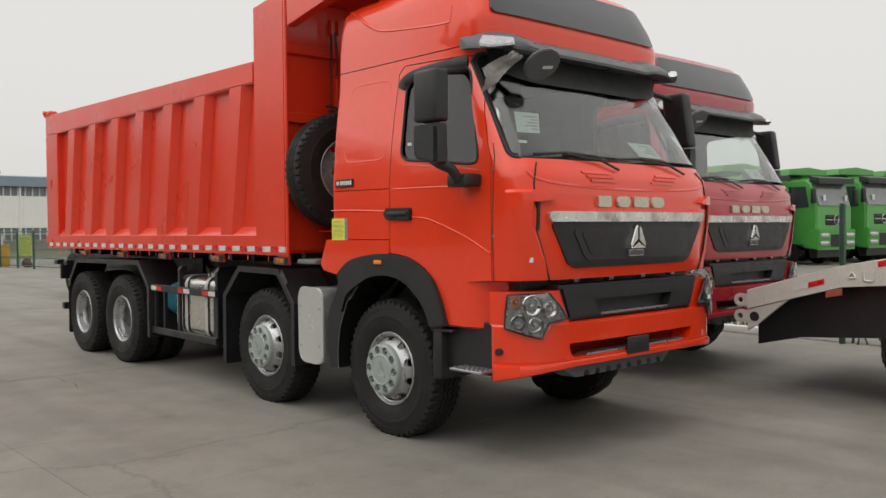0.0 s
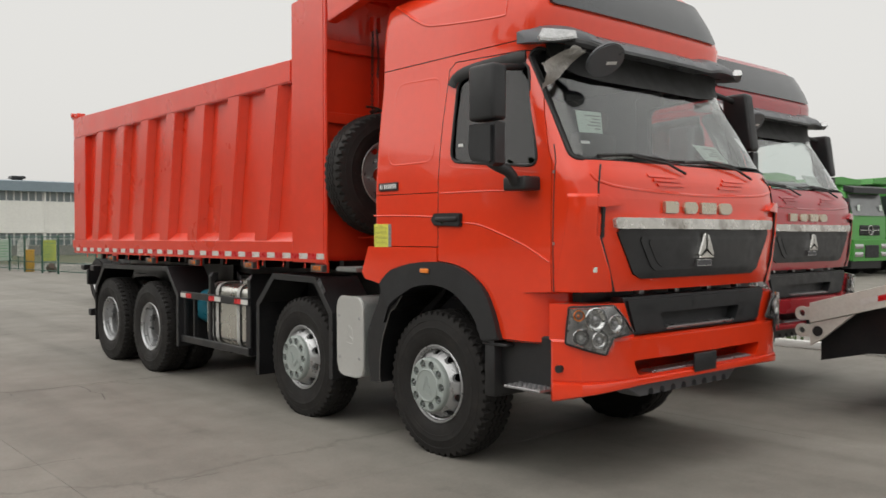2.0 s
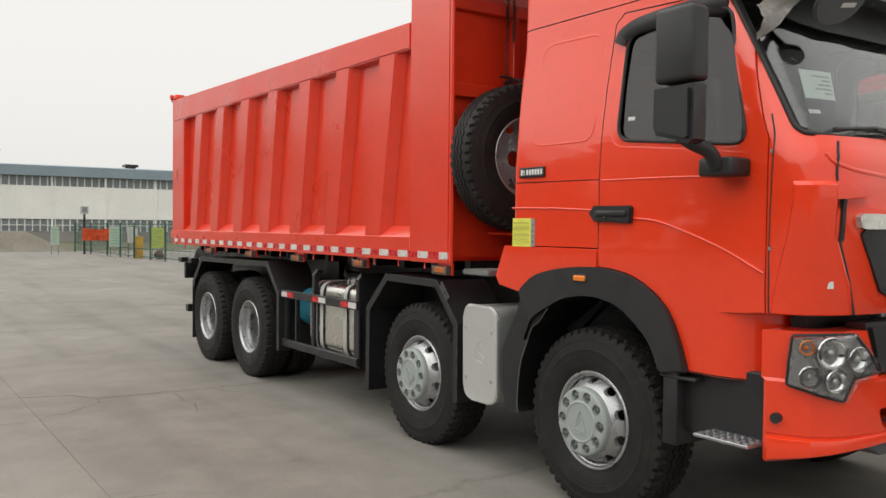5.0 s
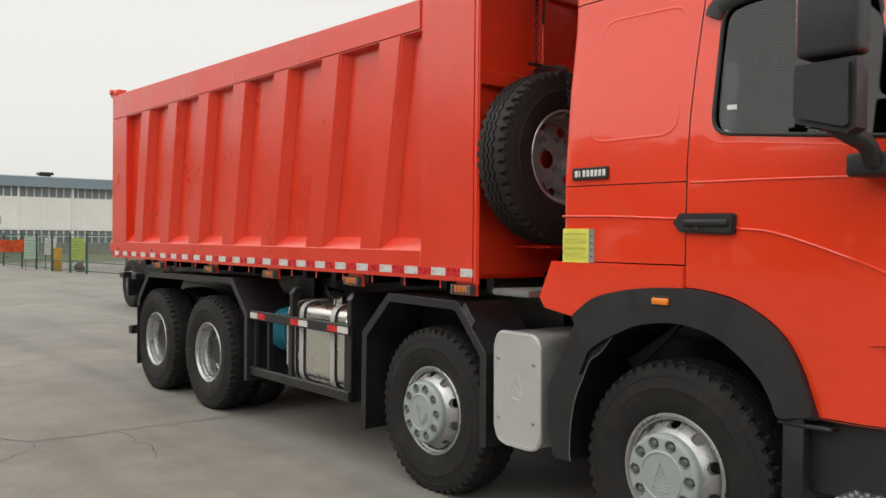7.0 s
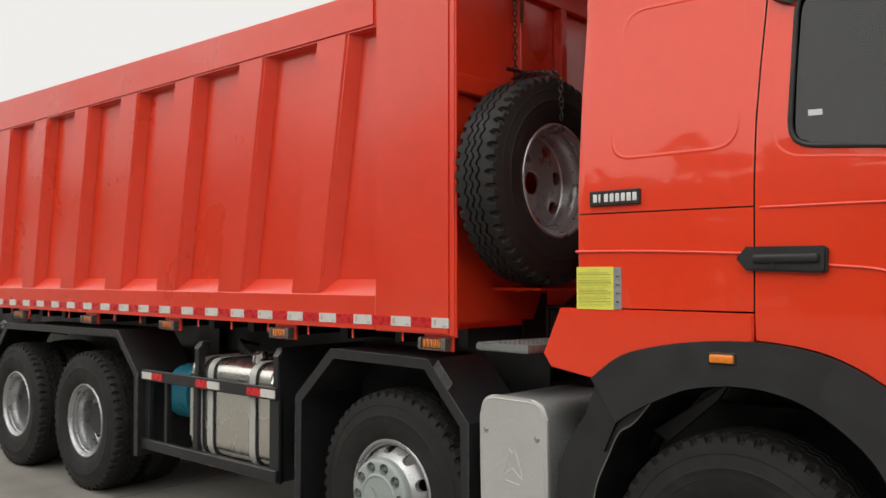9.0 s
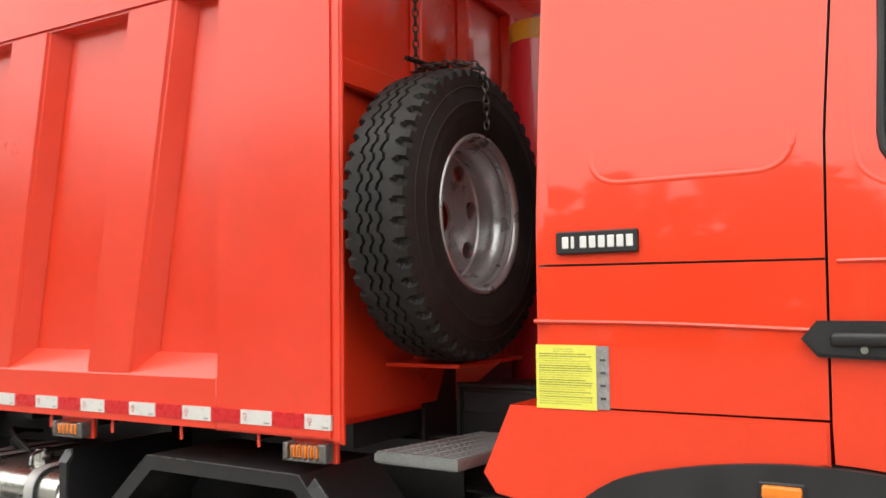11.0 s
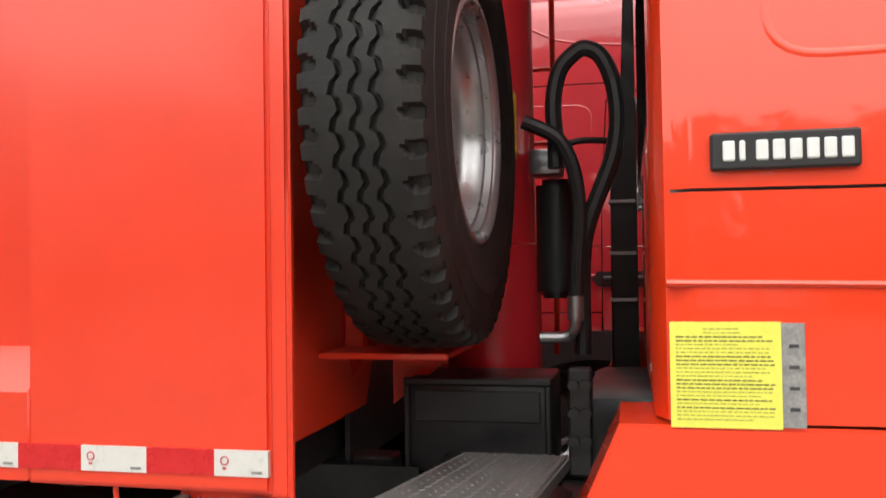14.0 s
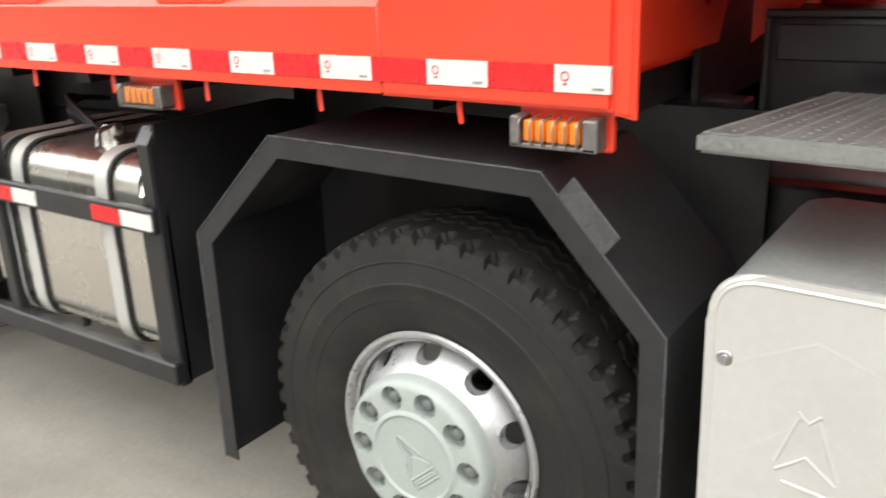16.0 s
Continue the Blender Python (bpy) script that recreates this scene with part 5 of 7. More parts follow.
    add_lathe(ram, [(1.50, 0.0), (1.50, 0.155), (1.86, 0.155), (1.88, 0.150), (1.93, 0.150), (1.935, 0.14), (3.14, 0.138), (3.14, 0.0)], 40)
    ram.transform(Matrix.Translation((5.24, 7.20, 0)) @ Matrix.Rotation(-math.pi / 2, 4, "Y"))
    R = part("hoist_ram", ram, CRIMSON, T, "dark red hydraulic hoist ram")
    cap = bmesh.new()
    add_lathe(cap, [(3.05, 0.1395), (3.05, 0.142), (3.135, 0.142), (3.145, 0.13), (3.145, 0.0)], 40)
    cap.transform(Matrix.Translation((5.24, 7.20, 0)) @ Matrix.Rotation(-math.pi / 2, 4, "Y"))
    part("cap_band", cap, mat("yellow_decal", (0.72, 0.42, 0.03), rough=0.4, var=0.08, scale=25), R)
    kn = add_cyl(bmesh.new(), (5.24, 7.20, 3.14), (5.24, 7.20, 3.19), 0.05, 20, bev=0.012)
    part("cap_pin", kn, SHIELD, R)
    for a0, a1, z0, z1 in ((2.9, 3.9, 2.20, 2.42),):
        dec = bmesh.new()
        n = 14
        vs = []
        for i in range(n + 1):
            t = a0 + (a1 - a0) * i / n
            w = 0.5 + 0.5 * math.sin(i * 1.3)
            vs.append((dec.verts.new((5.24 + 0.1395 * math.cos(t), 7.20 + 0.1395 * math.sin(t), z0)), dec.verts.new((5.24 + 0.1395 * math.cos(t), 7.20 + 0.1395 * math.sin(t), z1 - 0.08 * w))))
        for a, b in zip(vs, vs[1:]):
            dec.faces.new((a[0], b[0], b[1], a[1]))
        part("decal", dec, bpy.data.materials["yellow_decal"], R)
    # spare wheel shelf
    sh = bmesh.new()
    add_box(sh, 4.40, 4.95, 7.18, 7.499, 1.642, 1.658, 0.003, 1)
    part("spare_wheel_shelf", sh, RED_BOX, T)
    for x in (4.82,):
        part("shelf_bracket", add_prism(bmesh.new(), [(7.22, 1.641), (7.43, 1.641), (7.43, 1.47)], x, x + 0.012, "x"), RED_BOX, T)


def build_side_gear(T):
    """Guards, side frame, tank, silencer cover, deck plate and hoses along the chassis."""
    # fenders of folded sheet over the second and the rear axles
    def inward(pts, d):
        out = []
        for i, p in enumerate(pts):
            a, b, c = Vector(pts[max(0, i - 1)]), Vector(p), Vector(pts[min(len(pts) - 1, i + 1)])
            ns = [Vector((v.y, -v.x)).normalized() for v in ((b - a), (c - b)) if v.length > 0]
            n = sum(ns, Vector((0, 0))).normalized()
            out.append(tuple(b - n * d / max(0.5, n.dot(ns[0]))))
        return out

    def fender(pts, x0, x1):
        s = 1 if x1 > x0 else -1
        lip = add_prism(bmesh.new(), pts + list(reversed(inward(pts, 0.052))), x0, x0 + s * 0.006, "x", 0.002, 1)
        f = part("fender", lip, BLACK, T, "black folded sheet fender", 25)
        top = add_prism(bmesh.new(), inward(pts, 0.001) + list(reversed(inward(pts, 0.006))), x0 + s * 0.0062, x1, "x")
        part("fender_sheet", top, BLACK, f, "", 25)
        # lighter tube on the folded edge, its highlight put into the colour
        part("folded_edge", add_tube(bmesh.new(), [(x0, y, z) for y, z in pts], 0.0028, 6), DULL, f)
    for k in (0, 1):
        x0, x1 = (4.0, 4.46) if not k else (2 * XC - 4.0, 2 * XC - 4.46)
        fender([(8.665, 0.30), (8.66, 1.012), (8.345, 1.308), (7.595, 1.297), (7.323, 0.997), (7.322, 0.42)], x0, x1)
        fender([(13.25, 0.90), (13.22, 1.01), (12.93, 1.29), (10.822, 1.31), (10.509, 1.005), (10.508, 0.40)], x0, x1)
        fl = add_box(bmesh.new(), x0, x0 + (0.5 if not k else -0.5), 13.255, 13.27, 0.23, 0.98, 0.004, 1)
        part("mud_flap", fl, RUBBER, T)
        fl2 = add_box(bmesh.new(), x0 + (0.01 if not k else -0.01), x0 + (0.46 if not k else -0.46), 8.672, 8.684, 0.29, 0.70, 0.004, 1)
        part("mud_flap", fl2, RUBBER, T)
        # thin grey patch that paints the gloss on the fender's slope
        gp = add_prism(bmesh.new(), [(7.556, 1.256), (7.523, 1.295), (7.423, 1.187), (7.456, 1.146)], x0 - (0.003 if not k else -0.003), x0 + (0.003 if not k else -0.003), "x", 0.001, 1)
        part("fender_bracket", gp, DULL, T)
    for y0, y1 in ((7.33, 8.84), (10.52, 13.2)):
        for x in (4.70, 5.76):
            part("inner_panel", add_box(bmesh.new(), x, x + 0.012, y0, y1, 0.66, 1.32), BLACK, T)
    part("rear_buffer", add_box(bmesh.new(), 4.0, 6.48, 13.45, 13.55, 0.55, 0.65, 0.01, 1), BLACK, T)
    part("rear_lamp_board", add_box(bmesh.new(), 4.02, 4.4, 13.62, 13.68, 0.98, 1.2, 0.01, 1), BLACK, T)
    for y in (13.3, 13.7):
        part("lamp_bracket", add_box(bmesh.new(), 3.99, 4.1, y, y + 0.14, 1.19, 1.26, 0.01, 1), BLACK, T)
    # side frame round the tank
    fr = bmesh.new()
    add_box(fr, 4.03, 4.055, 8.895, 10.515, 0.955, 1.035, 0.006, 1)
    fr2 = add_box(bmesh.new(), 4.03, 4.075, 8.895, 10.56, 0.455, 0.53, 0.006, 1)
    F = part("side_guard", fr, BLACK, T, "black steel guard round the fuel tank")
    part("lower_rail", fr2, BLACK, F)
    for y0, y1, z0, z1 in ((8.90, 8.995, 0.44, 1.02), (9.80, 9.86, 0.50, 1.0), (10.45, 10.51, 0.5, 1.0), (10.20, 10.235, 0.5, 1.0)):
        part("post", add_box(bmesh.new(), 4.057, 4.10, y0, y1, z0, z1, 0.006, 1), BLACK, F)
    for y in (8.93, 9.815):
        stem = add_prism(bmesh.new(), [(4.0575, 1.0), (4.0575, 1.215), (4.095, 1.265), (4.15, 1.265), (4.15, 1.20), (4.10, 1.175), (4.10, 1.0)], y - 0.03, y + 0.03, "y", 0.006, 2)
        U = part("upright", stem, BLACK, F)
        part("cap_plate", add_prism(bmesh.new(), [(4.058, 1.219), (4.094, 1.267), (4.148, 1.267), (4.148, 1.271), (4.091, 1.271), (4.054, 1.2215)], y - 0.028, y + 0.028, "y", 0.001, 1), DULL, U)
    part("gusset", add_box(bmesh.new(), 4.08, 4.92, 8.90, 8.915, 0.45, 1.28, 0.004, 1), BLACK, F)
    for y0, w in ((8.90, 0.29), (9.50, 0.28), (10.22, 0.28)):
        h = w / 2
        order = (TAPE_W, TAPE_R) if y0 < 10 else (TAPE_R, TAPE_W)
        for n, m in enumerate(order):
            part("tape", add_box(bmesh.new(), 4.0268, 4.0315, y0 + n * h, y0 + (n + 1) * h, 0.968, 1.018), m, F)
    # aluminium fuel tank with straps and filler
    tk = bmesh.new()
    add_prism(tk, rounded([(4.10, 0.50), (4.74, 0.50), (4.74, 1.15), (4.10, 1.15)], 0.11, 6), 9.02, 9.96, "y", 0.02, 3)
    K = part("fuel_tank", tk, ALU, T, "bare aluminium fuel tank")
    for y in (9.18, 9.66, 9.79):
        st = bmesh.new()
        loop = rounded([(4.092, 0.492), (4.748, 0.492), (4.748, 1.158), (4.092, 1.158)], 0.115, 6)
        def band(bm, y0, y1, lift):
            n = len(loop)
            rings = [[bm.verts.new((x, yy, z)) for x, z in grow(loop, d)] for yy, d in ((y0, -0.004), (y0, lift), (y1, lift), (y1, -0.004))]
            for p, q in zip(rings, rings[1:]):
                for i in range(n):
                    bm.faces.new((p[i], q[i], q[(i + 1) % n], p[(i + 1) % n]))
            bmesh.ops.recalc_face_normals(bm, faces=bm.faces[:])
            return bm
        part("strap", band(st, y, y + 0.062, 0.007), SHIELD, K)
        for e in (y - 0.008, y + 0.063):
            part("strap_edge", band(bmesh.new(), e, e + 0.007, 0.003), SEAL, K)
    cap = add_cyl(bmesh.new(), (4.28, 9.38, 1.14), (4.28, 9.38, 1.215), 0.045, 20, bev=0.008)
    part("filler_cap", cap, CHROME, K)
    part("cap_chain", add_tube(bmesh.new(), curve_pts([(4.28, 9.36, 1.21), (4.2, 9.34, 1.20), (4.18, 9.33, 1.155)]), 0.008, 6), STEEL, K)
    for i in range(3):
        part("pipe", add_tube(bmesh.new(), curve_pts([(4.4, 9.75 - 0.05 * i, 1.15), (4.38, 9.78, 1.22 + 0.02 * i), (4.5, 9.86, 1.24), (4.7, 10.0, 1.2)]), 0.011, 6), HOSE, K)
    for y, low in ((9.22, 0.40), (9.50, 0.38), (9.79, 0.37)):
        part("drain_cock", add_cyl(bmesh.new(), (4.30, y, low), (4.30, y, 0.51), 0.016, 10, bev=0.003), BLACK, K)
    bt = add_cyl(bmesh.new(), (4.36, 10.06, 0.86), (4.36, 10.46, 0.86), 0.20, 32, bev=0.055)
    part("air_bottle", bt, BLUE, T, "blue air bottle")
    # silencer behind its pressed cover
    sil = bmesh.new()
    add_prism(sil, rounded([(6.868, 0.485), (7.235, 0.485), (7.243, 1.147), (6.872, 1.142)], 0.08, 5), 4.022, 4.62, "x", 0.012, 2)
    S = part("silencer", sil, DARKMETAL, T, "boxed silencer with a pale cover")
    cov = bmesh.new()
    add_prism(cov, rounded([(6.855, 0.475), (7.243, 0.478), (7.252, 1.158), (6.862, 1.152)], 0.10, 7), 4.0, 4.02, "x", 0.008, 3)
    part("silencer_cover", cov, SHIELD, S, "pale pressed sheet cover")
    fold = add_tube(bmesh.new(), [(4.0292, 6.92, 0.80), (4.0292, 7.055, 0.90), (4.0292, 7.20, 0.78)], 0.030, 16)
    part("pressed_line", fold, SHIELD, S)
    fold = add_tube(bmesh.new(), [(4.0292, 6.90, 0.99), (4.0292, 7.055, 1.05), (4.0292, 7.22, 0.97)], 0.030, 16)
    rim = add_tube(bmesh.new(), [(4.003, y, z) for y, z in rounded([(6.872, 0.492), (7.228, 0.495), (7.237, 1.143), (6.878, 1.137)], 0.085, 7)], 0.0055, 8, closed=True)
    part("cover_rim", rim, SHIELD, S)
    part("pressed_line", fold, SHIELD, S)
    crest = bmesh.new()
    for pts in ([(7.072, 0.925), (7.108, 0.822)], [(7.040, 0.925), (7.000, 0.815)], [(7.105, 0.808), (7.055, 0.846), (7.002, 0.802)], [(7.092, 0.785), (7.018, 0.775)], [(7.076, 0.935), (7.056, 0.915), (7.036, 0.935)]):
        add_tube(crest, [(4.0022, y, z - 0.022) for y, z in pts], 0.0048, 10)
    part("pressed_crest", crest, SHIELD, S)
    for y, z in ((7.212, 0.986), (6.917, 0.976), (7.207, 0.634), (6.919, 0.640)):
        rv = bmesh.new()
        add_lathe(rv, [(0.0, 0.016), (-0.002, 0.013), (-0.001, 0.009), (-0.005, 0.007), (-0.006, 0.0)], 16)
        rv.transform(Matrix.Translation((4.0, y, z)))
        part("rivet", rv, STEEL, S)
    pipe = add_cyl(bmesh.new(), (4.34, 6.90, 0.895), (4.34, 6.70, 0.905), 0.064, 24)
    part("exhaust_pipe", pipe, STEEL, T)
    part("exhaust_elbow", add_tube(bmesh.new(), curve_pts([(4.34, 6.72, 0.905), (4.40, 6.60, 0.97), (4.54, 6.5, 1.15), (4.72, 6.45, 1.3)]), 0.06, 14), HOSE, T)
    cl = add_cyl(bmesh.new(), (4.34, 6.765, 0.90), (4.34, 6.69, 0.905), 0.072, 24, bev=0.008)
    add_box(cl, 4.255, 4.275, 6.70, 6.755, 0.87, 0.97, 0.006, 1)
    add_cyl(cl, (4.245, 6.728, 0.92), (4.28, 6.728, 0.92), 0.02, 10)
    part("pipe_clamp", cl, STEEL, T)
    # plastic mud guard between silencer and front wheel
    edge = [(6.317, 1.233), (6.425, 1.106), (6.496, 1.056), (6.549, 0.949), (6.604, 0.827), (6.633, 0.677), (6.64, 0.53), (6.629, 0.483)]
    line = [(p.x, p.y) for p in curve_pts([(y, z, 0) for y, z in edge], 4)]
    for k in (0, 1):
        face = add_prism(bmesh.new(), line + [(6.755, 0.477), (6.80, 0.62), (6.80, 0.88), (6.745, 0.99), (6.66, 1.12), (6.605, 1.265)], 4.004, 4.010, "x")
        back = bmesh.new()
        rows = [[back.verts.new((x, y, z)) for y, z in line] for x in (4.011, 4.5)]
        for i in range(len(line) - 1):
            back.faces.new((rows[0][i], rows[1][i], rows[1][i + 1], rows[0][i + 1]))
        bmesh.ops.solidify(back, geom=back.faces[:], thickness=0.005)
        g = part("mud_guard", mirrored(face) if k else face, PLASTIC, T, "black plastic mud guard")
        part("guard_back", mirrored(back) if k else back, PLASTIC, g)
        # thin pale tube along the guard's edge
        lip = add_tube(bmesh.new(), [(4.005, y, z) for y, z in line], 0.0035, 6)
        part("worn_lip", mirrored(lip) if k else lip, CAGE, g)
    # deck plate
    dk = bmesh.new()
    # narrower and set askew towards the chassis
    add_prism(dk, [(4.01, 6.972), (4.56, 6.912), (4.57, 7.18), (4.03, 7.298)], 1.358, 1.396, "z", 0.006, 2)
    D = part("deck_plate", dk, PLATE, T, "grey chequered steel deck plate")
    st = bmesh.new()
    bmesh.ops.create_icosphere(st, subdivisions=1, radius=1, matrix=Matrix.Diagonal((0.013, 0.0045, 0.0024, 1)))
    STUD = part_mesh("tread_stud", st, PLATE)
    base = Vector(T.location)
    for r in range(11):
        for i in range(18):
            f, g = (i + 0.5) / 18, (r + 0.5) / 11
            spot = Vector((4.02 + 0.545 * f, (6.972 - 0.06 * f) * (1 - g) + (7.298 - 0.118 * f) * g, 1.397))
            bare("tread_stud", STUD, D, Matrix.Translation(spot - base) @ Matrix.Rotation(radians(22 if r % 2 else -38), 4, "Z"))
    for i in range(9):
        bare("tread_stud", STUD, D, Matrix.Translation(Vector((4.012 + i * 0.0021, 6.99 + i * 0.036, 1.377)) - base) @ Matrix.Rotation(radians(35 if i % 2 else -35), 4, "X") @ Matrix.Rotation(math.pi / 2, 4, "Y") @ Matrix.Rotation(math.pi / 2, 4, "Z"))
    br = add_box(bmesh.new(), 4.55, 4.775, 6.99, 7.26, 1.30, 1.357, 0.004, 1)
    part("deck_bracket", br, BLACK, T)
    # black box and bracket behind the deck plate, hoses and air pipes
    bx = add_box(bmesh.new(), 4.74, 5.02, 6.97, 7.37, 1.30, 1.555, 0.008, 2)
    VB = part("valve_box", bx, BLACK, T)
    part("box_rim", add_box(bmesh.new(), 4.722, 4.739, 6.97, 7.375, 1.54, 1.56, 0.004, 1), BLACK, VB)
    for y in (6.972, 7.358):
        part("box_edge", add_box(bmesh.new(), 4.722, 4.739, y, y + 0.016, 1.31, 1.539, 0.004, 1), BLACK, VB)
    part("box_plate", add_box(bmesh.new(), 4.732, 4.739, 7.0, 7.345, 1.44, 1.525, 0.003, 1), GREYPLASTIC, VB)
    bk = add_box(bmesh.new(), 4.62, 4.68, 6.86, 6.92, 1.33, 1.60, 0.006, 1)
    vblock = part("valve_block", bk, BLACK, T)
    for i in range(3):
        for j in range(2):
            part("pipe_union", add_cyl(bmesh.new(), (4.60, 6.875 + j * 0.03, 1.42 + i * 0.07), (4.70, 6.875 + j * 0.03, 1.42 + i * 0.07), 0.014, 10), BLACK, vblock)
    for pts, r in (([(4.95, 7.06, 2.285), (4.95, 6.974, 2.242), (4.95, 6.933, 2.188), (4.95, 6.91, 2.11), (4.95, 6.902, 2.008), (4.95, 6.91, 1.874), (4.95, 6.917, 1.76)], 0.022),
                   ([(5.0, 6.97, 2.15), (5.0, 6.971, 2.24), (5.0, 6.976, 2.345), (5.0, 6.956, 2.441), (5.0, 6.911, 2.491), (5.0, 6.876, 2.503), (5.0, 6.834, 2.477), (5.0, 6.802, 2.404), (5.0, 6.789, 2.299), (5.0, 6.801, 2.196), (5.0, 6.83, 2.111), (5.0, 6.876, 1.993), (5.0, 6.897, 1.874), (5.0, 6.90, 1.60)], 0.025),
                   ([(5.05, 6.95, 2.227), (5.05, 6.889, 2.237), (5.1, 6.80, 2.238)], 0.010)):
        part("hydraulic_hose", add_tube(bmesh.new(), curve_pts(pts, 6), r, 10), HOSE, T)
    part("hose_fitting", add_tube(bmesh.new(), bend([(4.95, 7.02, 1.652), (4.95, 6.919, 1.652), (4.95, 6.917, 1.775)], 0.045, 6), 0.017, 10), STEEL, T)
    part("fitting_collar", add_cyl(bmesh.new(), (4.95, 6.917, 1.70), (4.95, 6.917, 1.775), 0.024, 12, bev=0.003), STEEL, T)
    flt = add_cyl(bmesh.new(), (5.14, 6.985, 1.76), (5.14, 6.985, 2.13), 0.062, 24, bev=0.02)
    part("air_filter", flt, PLASTIC, T)
    part("valve_head", add_box(bmesh.new(), 5.06, 5.2, 6.96, 7.06, 2.14, 2.22, 0.012, 2), STEEL, T)
    part("air_intake", add_prism(bmesh.new(), [(6.73, 1.34), (6.835, 1.34), (6.83, 2.3), (6.785, 2.55), (6.755, 3.3), (6.73, 3.3)], 5.82, 6.08, "x", 0.015, 2), PLASTIC, T)
    part("intake_bellows", add_lathe_z((5.95, 6.775), [(1.03 + i * 0.02, 0.07 if i % 2 else 0.062) for i in range(17)]), HOSE, T)
    for z in (1.72, 1.90, 2.10):
        part("hose_clip", add_box(bmesh.new(), 5.81, 5.95, 6.735, 6.838, z, z + 0.014, 0.003, 1), STEEL, T)

def add_lathe_z(xy, prof):
    bm = add_lathe(bmesh.new(), [(z, r) for z, r in prof], 24)
    bm.transform(Matrix.Translation((*xy, 0)) @ Matrix.Rotation(-math.pi / 2, 4, "Y"))
    return bm


# ---- ground and surroundings ----
def concrete():
    m = bpy.data.materials.new("worn_concrete")
    n, l, p = nodes_of(m)
    tc = n.new("ShaderNodeTexCoord")
    geo = n.new("ShaderNodeNewGeometry")
    def noise_tex(scale, detail=6, rough=0.6):
        t = n.new("ShaderNodeTexNoise")
        t.inputs["Scale"].default_value, t.inputs["Detail"].default_value, t.inputs["Roughness"].default_value = scale, detail, rough
        l.new(geo.outputs["Position"], t.inputs["Vector"])
        return t
    big, mid, fine = noise_tex(0.35), noise_tex(1.7, 8, 0.65), noise_tex(45, 6, 0.7)
    r1 = n.new("ShaderNodeValToRGB")
    r1.color_ramp.elements[0].position, r1.color_ramp.elements[0].color = 0.30, (0.187, 0.176, 0.155, 1)
    r1.color_ramp.elements[1].position, r1.color_ramp.elements[1].color = 0.72, (0.266, 0.250, 0.221, 1)
    l.new(big.outputs["Fac"], r1.inputs[0])
    def blend(prev, tex, lo, hi, a, b, kind="MULTIPLY"):
        r = n.new("ShaderNodeMapRange")
        r.inputs[1].default_value, r.inputs[2].default_value, r.inputs[3].default_value, r.inputs[4].default_value = lo, hi, a, b
        l.new(tex, r.inputs[0])
        x = n.new("ShaderNodeMix")
        x.data_type, x.blend_type = "RGBA", kind
        x.inputs["Factor"].default_value = 1
        l.new(prev, x.inputs[6])
        l.new(r.outputs[0], x.inputs[7])
        return x.outputs[2]
    c = blend(r1.outputs[0], mid.outputs["Fac"], 0.3, 0.7, 0.84, 1.12)
    c = blend(c, fine.outputs["Fac"], 0.3, 0.7, 0.90, 1.08)
    stain = noise_tex(0.9, 9, 0.7)
    c = blend(c, stain.outputs["Fac"], 0.60, 0.74, 1.0, 0.72)
    # tyre tracks running along the yard
    mp = n.new("ShaderNodeMapping")
    mp.inputs["Scale"].default_value = (1.6, 0.10, 1)
    mp.inputs["Rotation"].default_value = (0, 0, 0.5)
    l.new(geo.outputs["Position"], mp.inputs[0])
    tr = n.new("ShaderNodeTexNoise")
    tr.inputs["Scale"].default_value, tr.inputs["Detail"].default_value = 1.2, 5
    l.new(mp.outputs[0], tr.inputs["Vector"])
    c = blend(c, tr.outputs["Fac"], 0.52, 0.68, 1.0, 0.86)
    # fine cracks
    vo = n.new("ShaderNodeTexVoronoi")
    vo.feature = "DISTANCE_TO_EDGE"
    vo.inputs["Scale"].default_value = 0.10
    wob = n.new("ShaderNodeVectorMath")
    wob.operation = "MULTIPLY_ADD"
    wob.inputs[1].default_value = (0.55, 0.55, 0)
    l.new(noise_tex(2.2, 8, 0.7).outputs["Color"], wob.inputs[0])
    l.new(geo.outputs["Position"], wob.inputs[2])
    l.new(wob.outputs[0], vo.inputs["Vector"])
    c = blend(c, vo.outputs["Distance"], 0.0, 0.003, 0.78, 1.0)
    oi = n.new("ShaderNodeObjectInfo")
    c = blend(c, oi.outputs["Random"], 0, 1, 0.95, 1.05)
    l.new(c, p.inputs["Base Color"])
    p.inputs["Roughness"].default_value = 0.72
    p.inputs["Specular IOR Level"].default_value = 0.35
    bp = n.new("ShaderNodeBump")
    bp.inputs["Strength"].default_value, bp.inputs["Distance"].default_value = 0.35, 0.006
    l.new(fine.outputs["Fac"], bp.inputs["Height"])
    l.new(bp.outputs[0], p.inputs["Normal"])
    return m


CONCRETE = concrete()
CRACK = mat("dark_crack", (0.062, 0.057, 0.05), rough=0.95, var=0.3, scale=8)
GRASS = mat("rough_grass", (0.105, 0.105, 0.06), rough=0.95, var=0.4, scale=0.6, fine=9, bump=0.5)


def sheet(name, x0, x1, y0, y1, z, material, label, category, kind="structure", n=1):
    bm = bmesh.new()
    bmesh.ops.create_grid(bm, x_segments=n, y_segments=n, size=0.5, matrix=Matrix.LocRotScale(((x0 + x1) / 2, (y0 + y1) / 2, z), None, (x1 - x0, y1 - y0, 1)))
    ob = part(name, bm, material, None, smooth=0)
    return tagged(ob, label, category, "", kind)


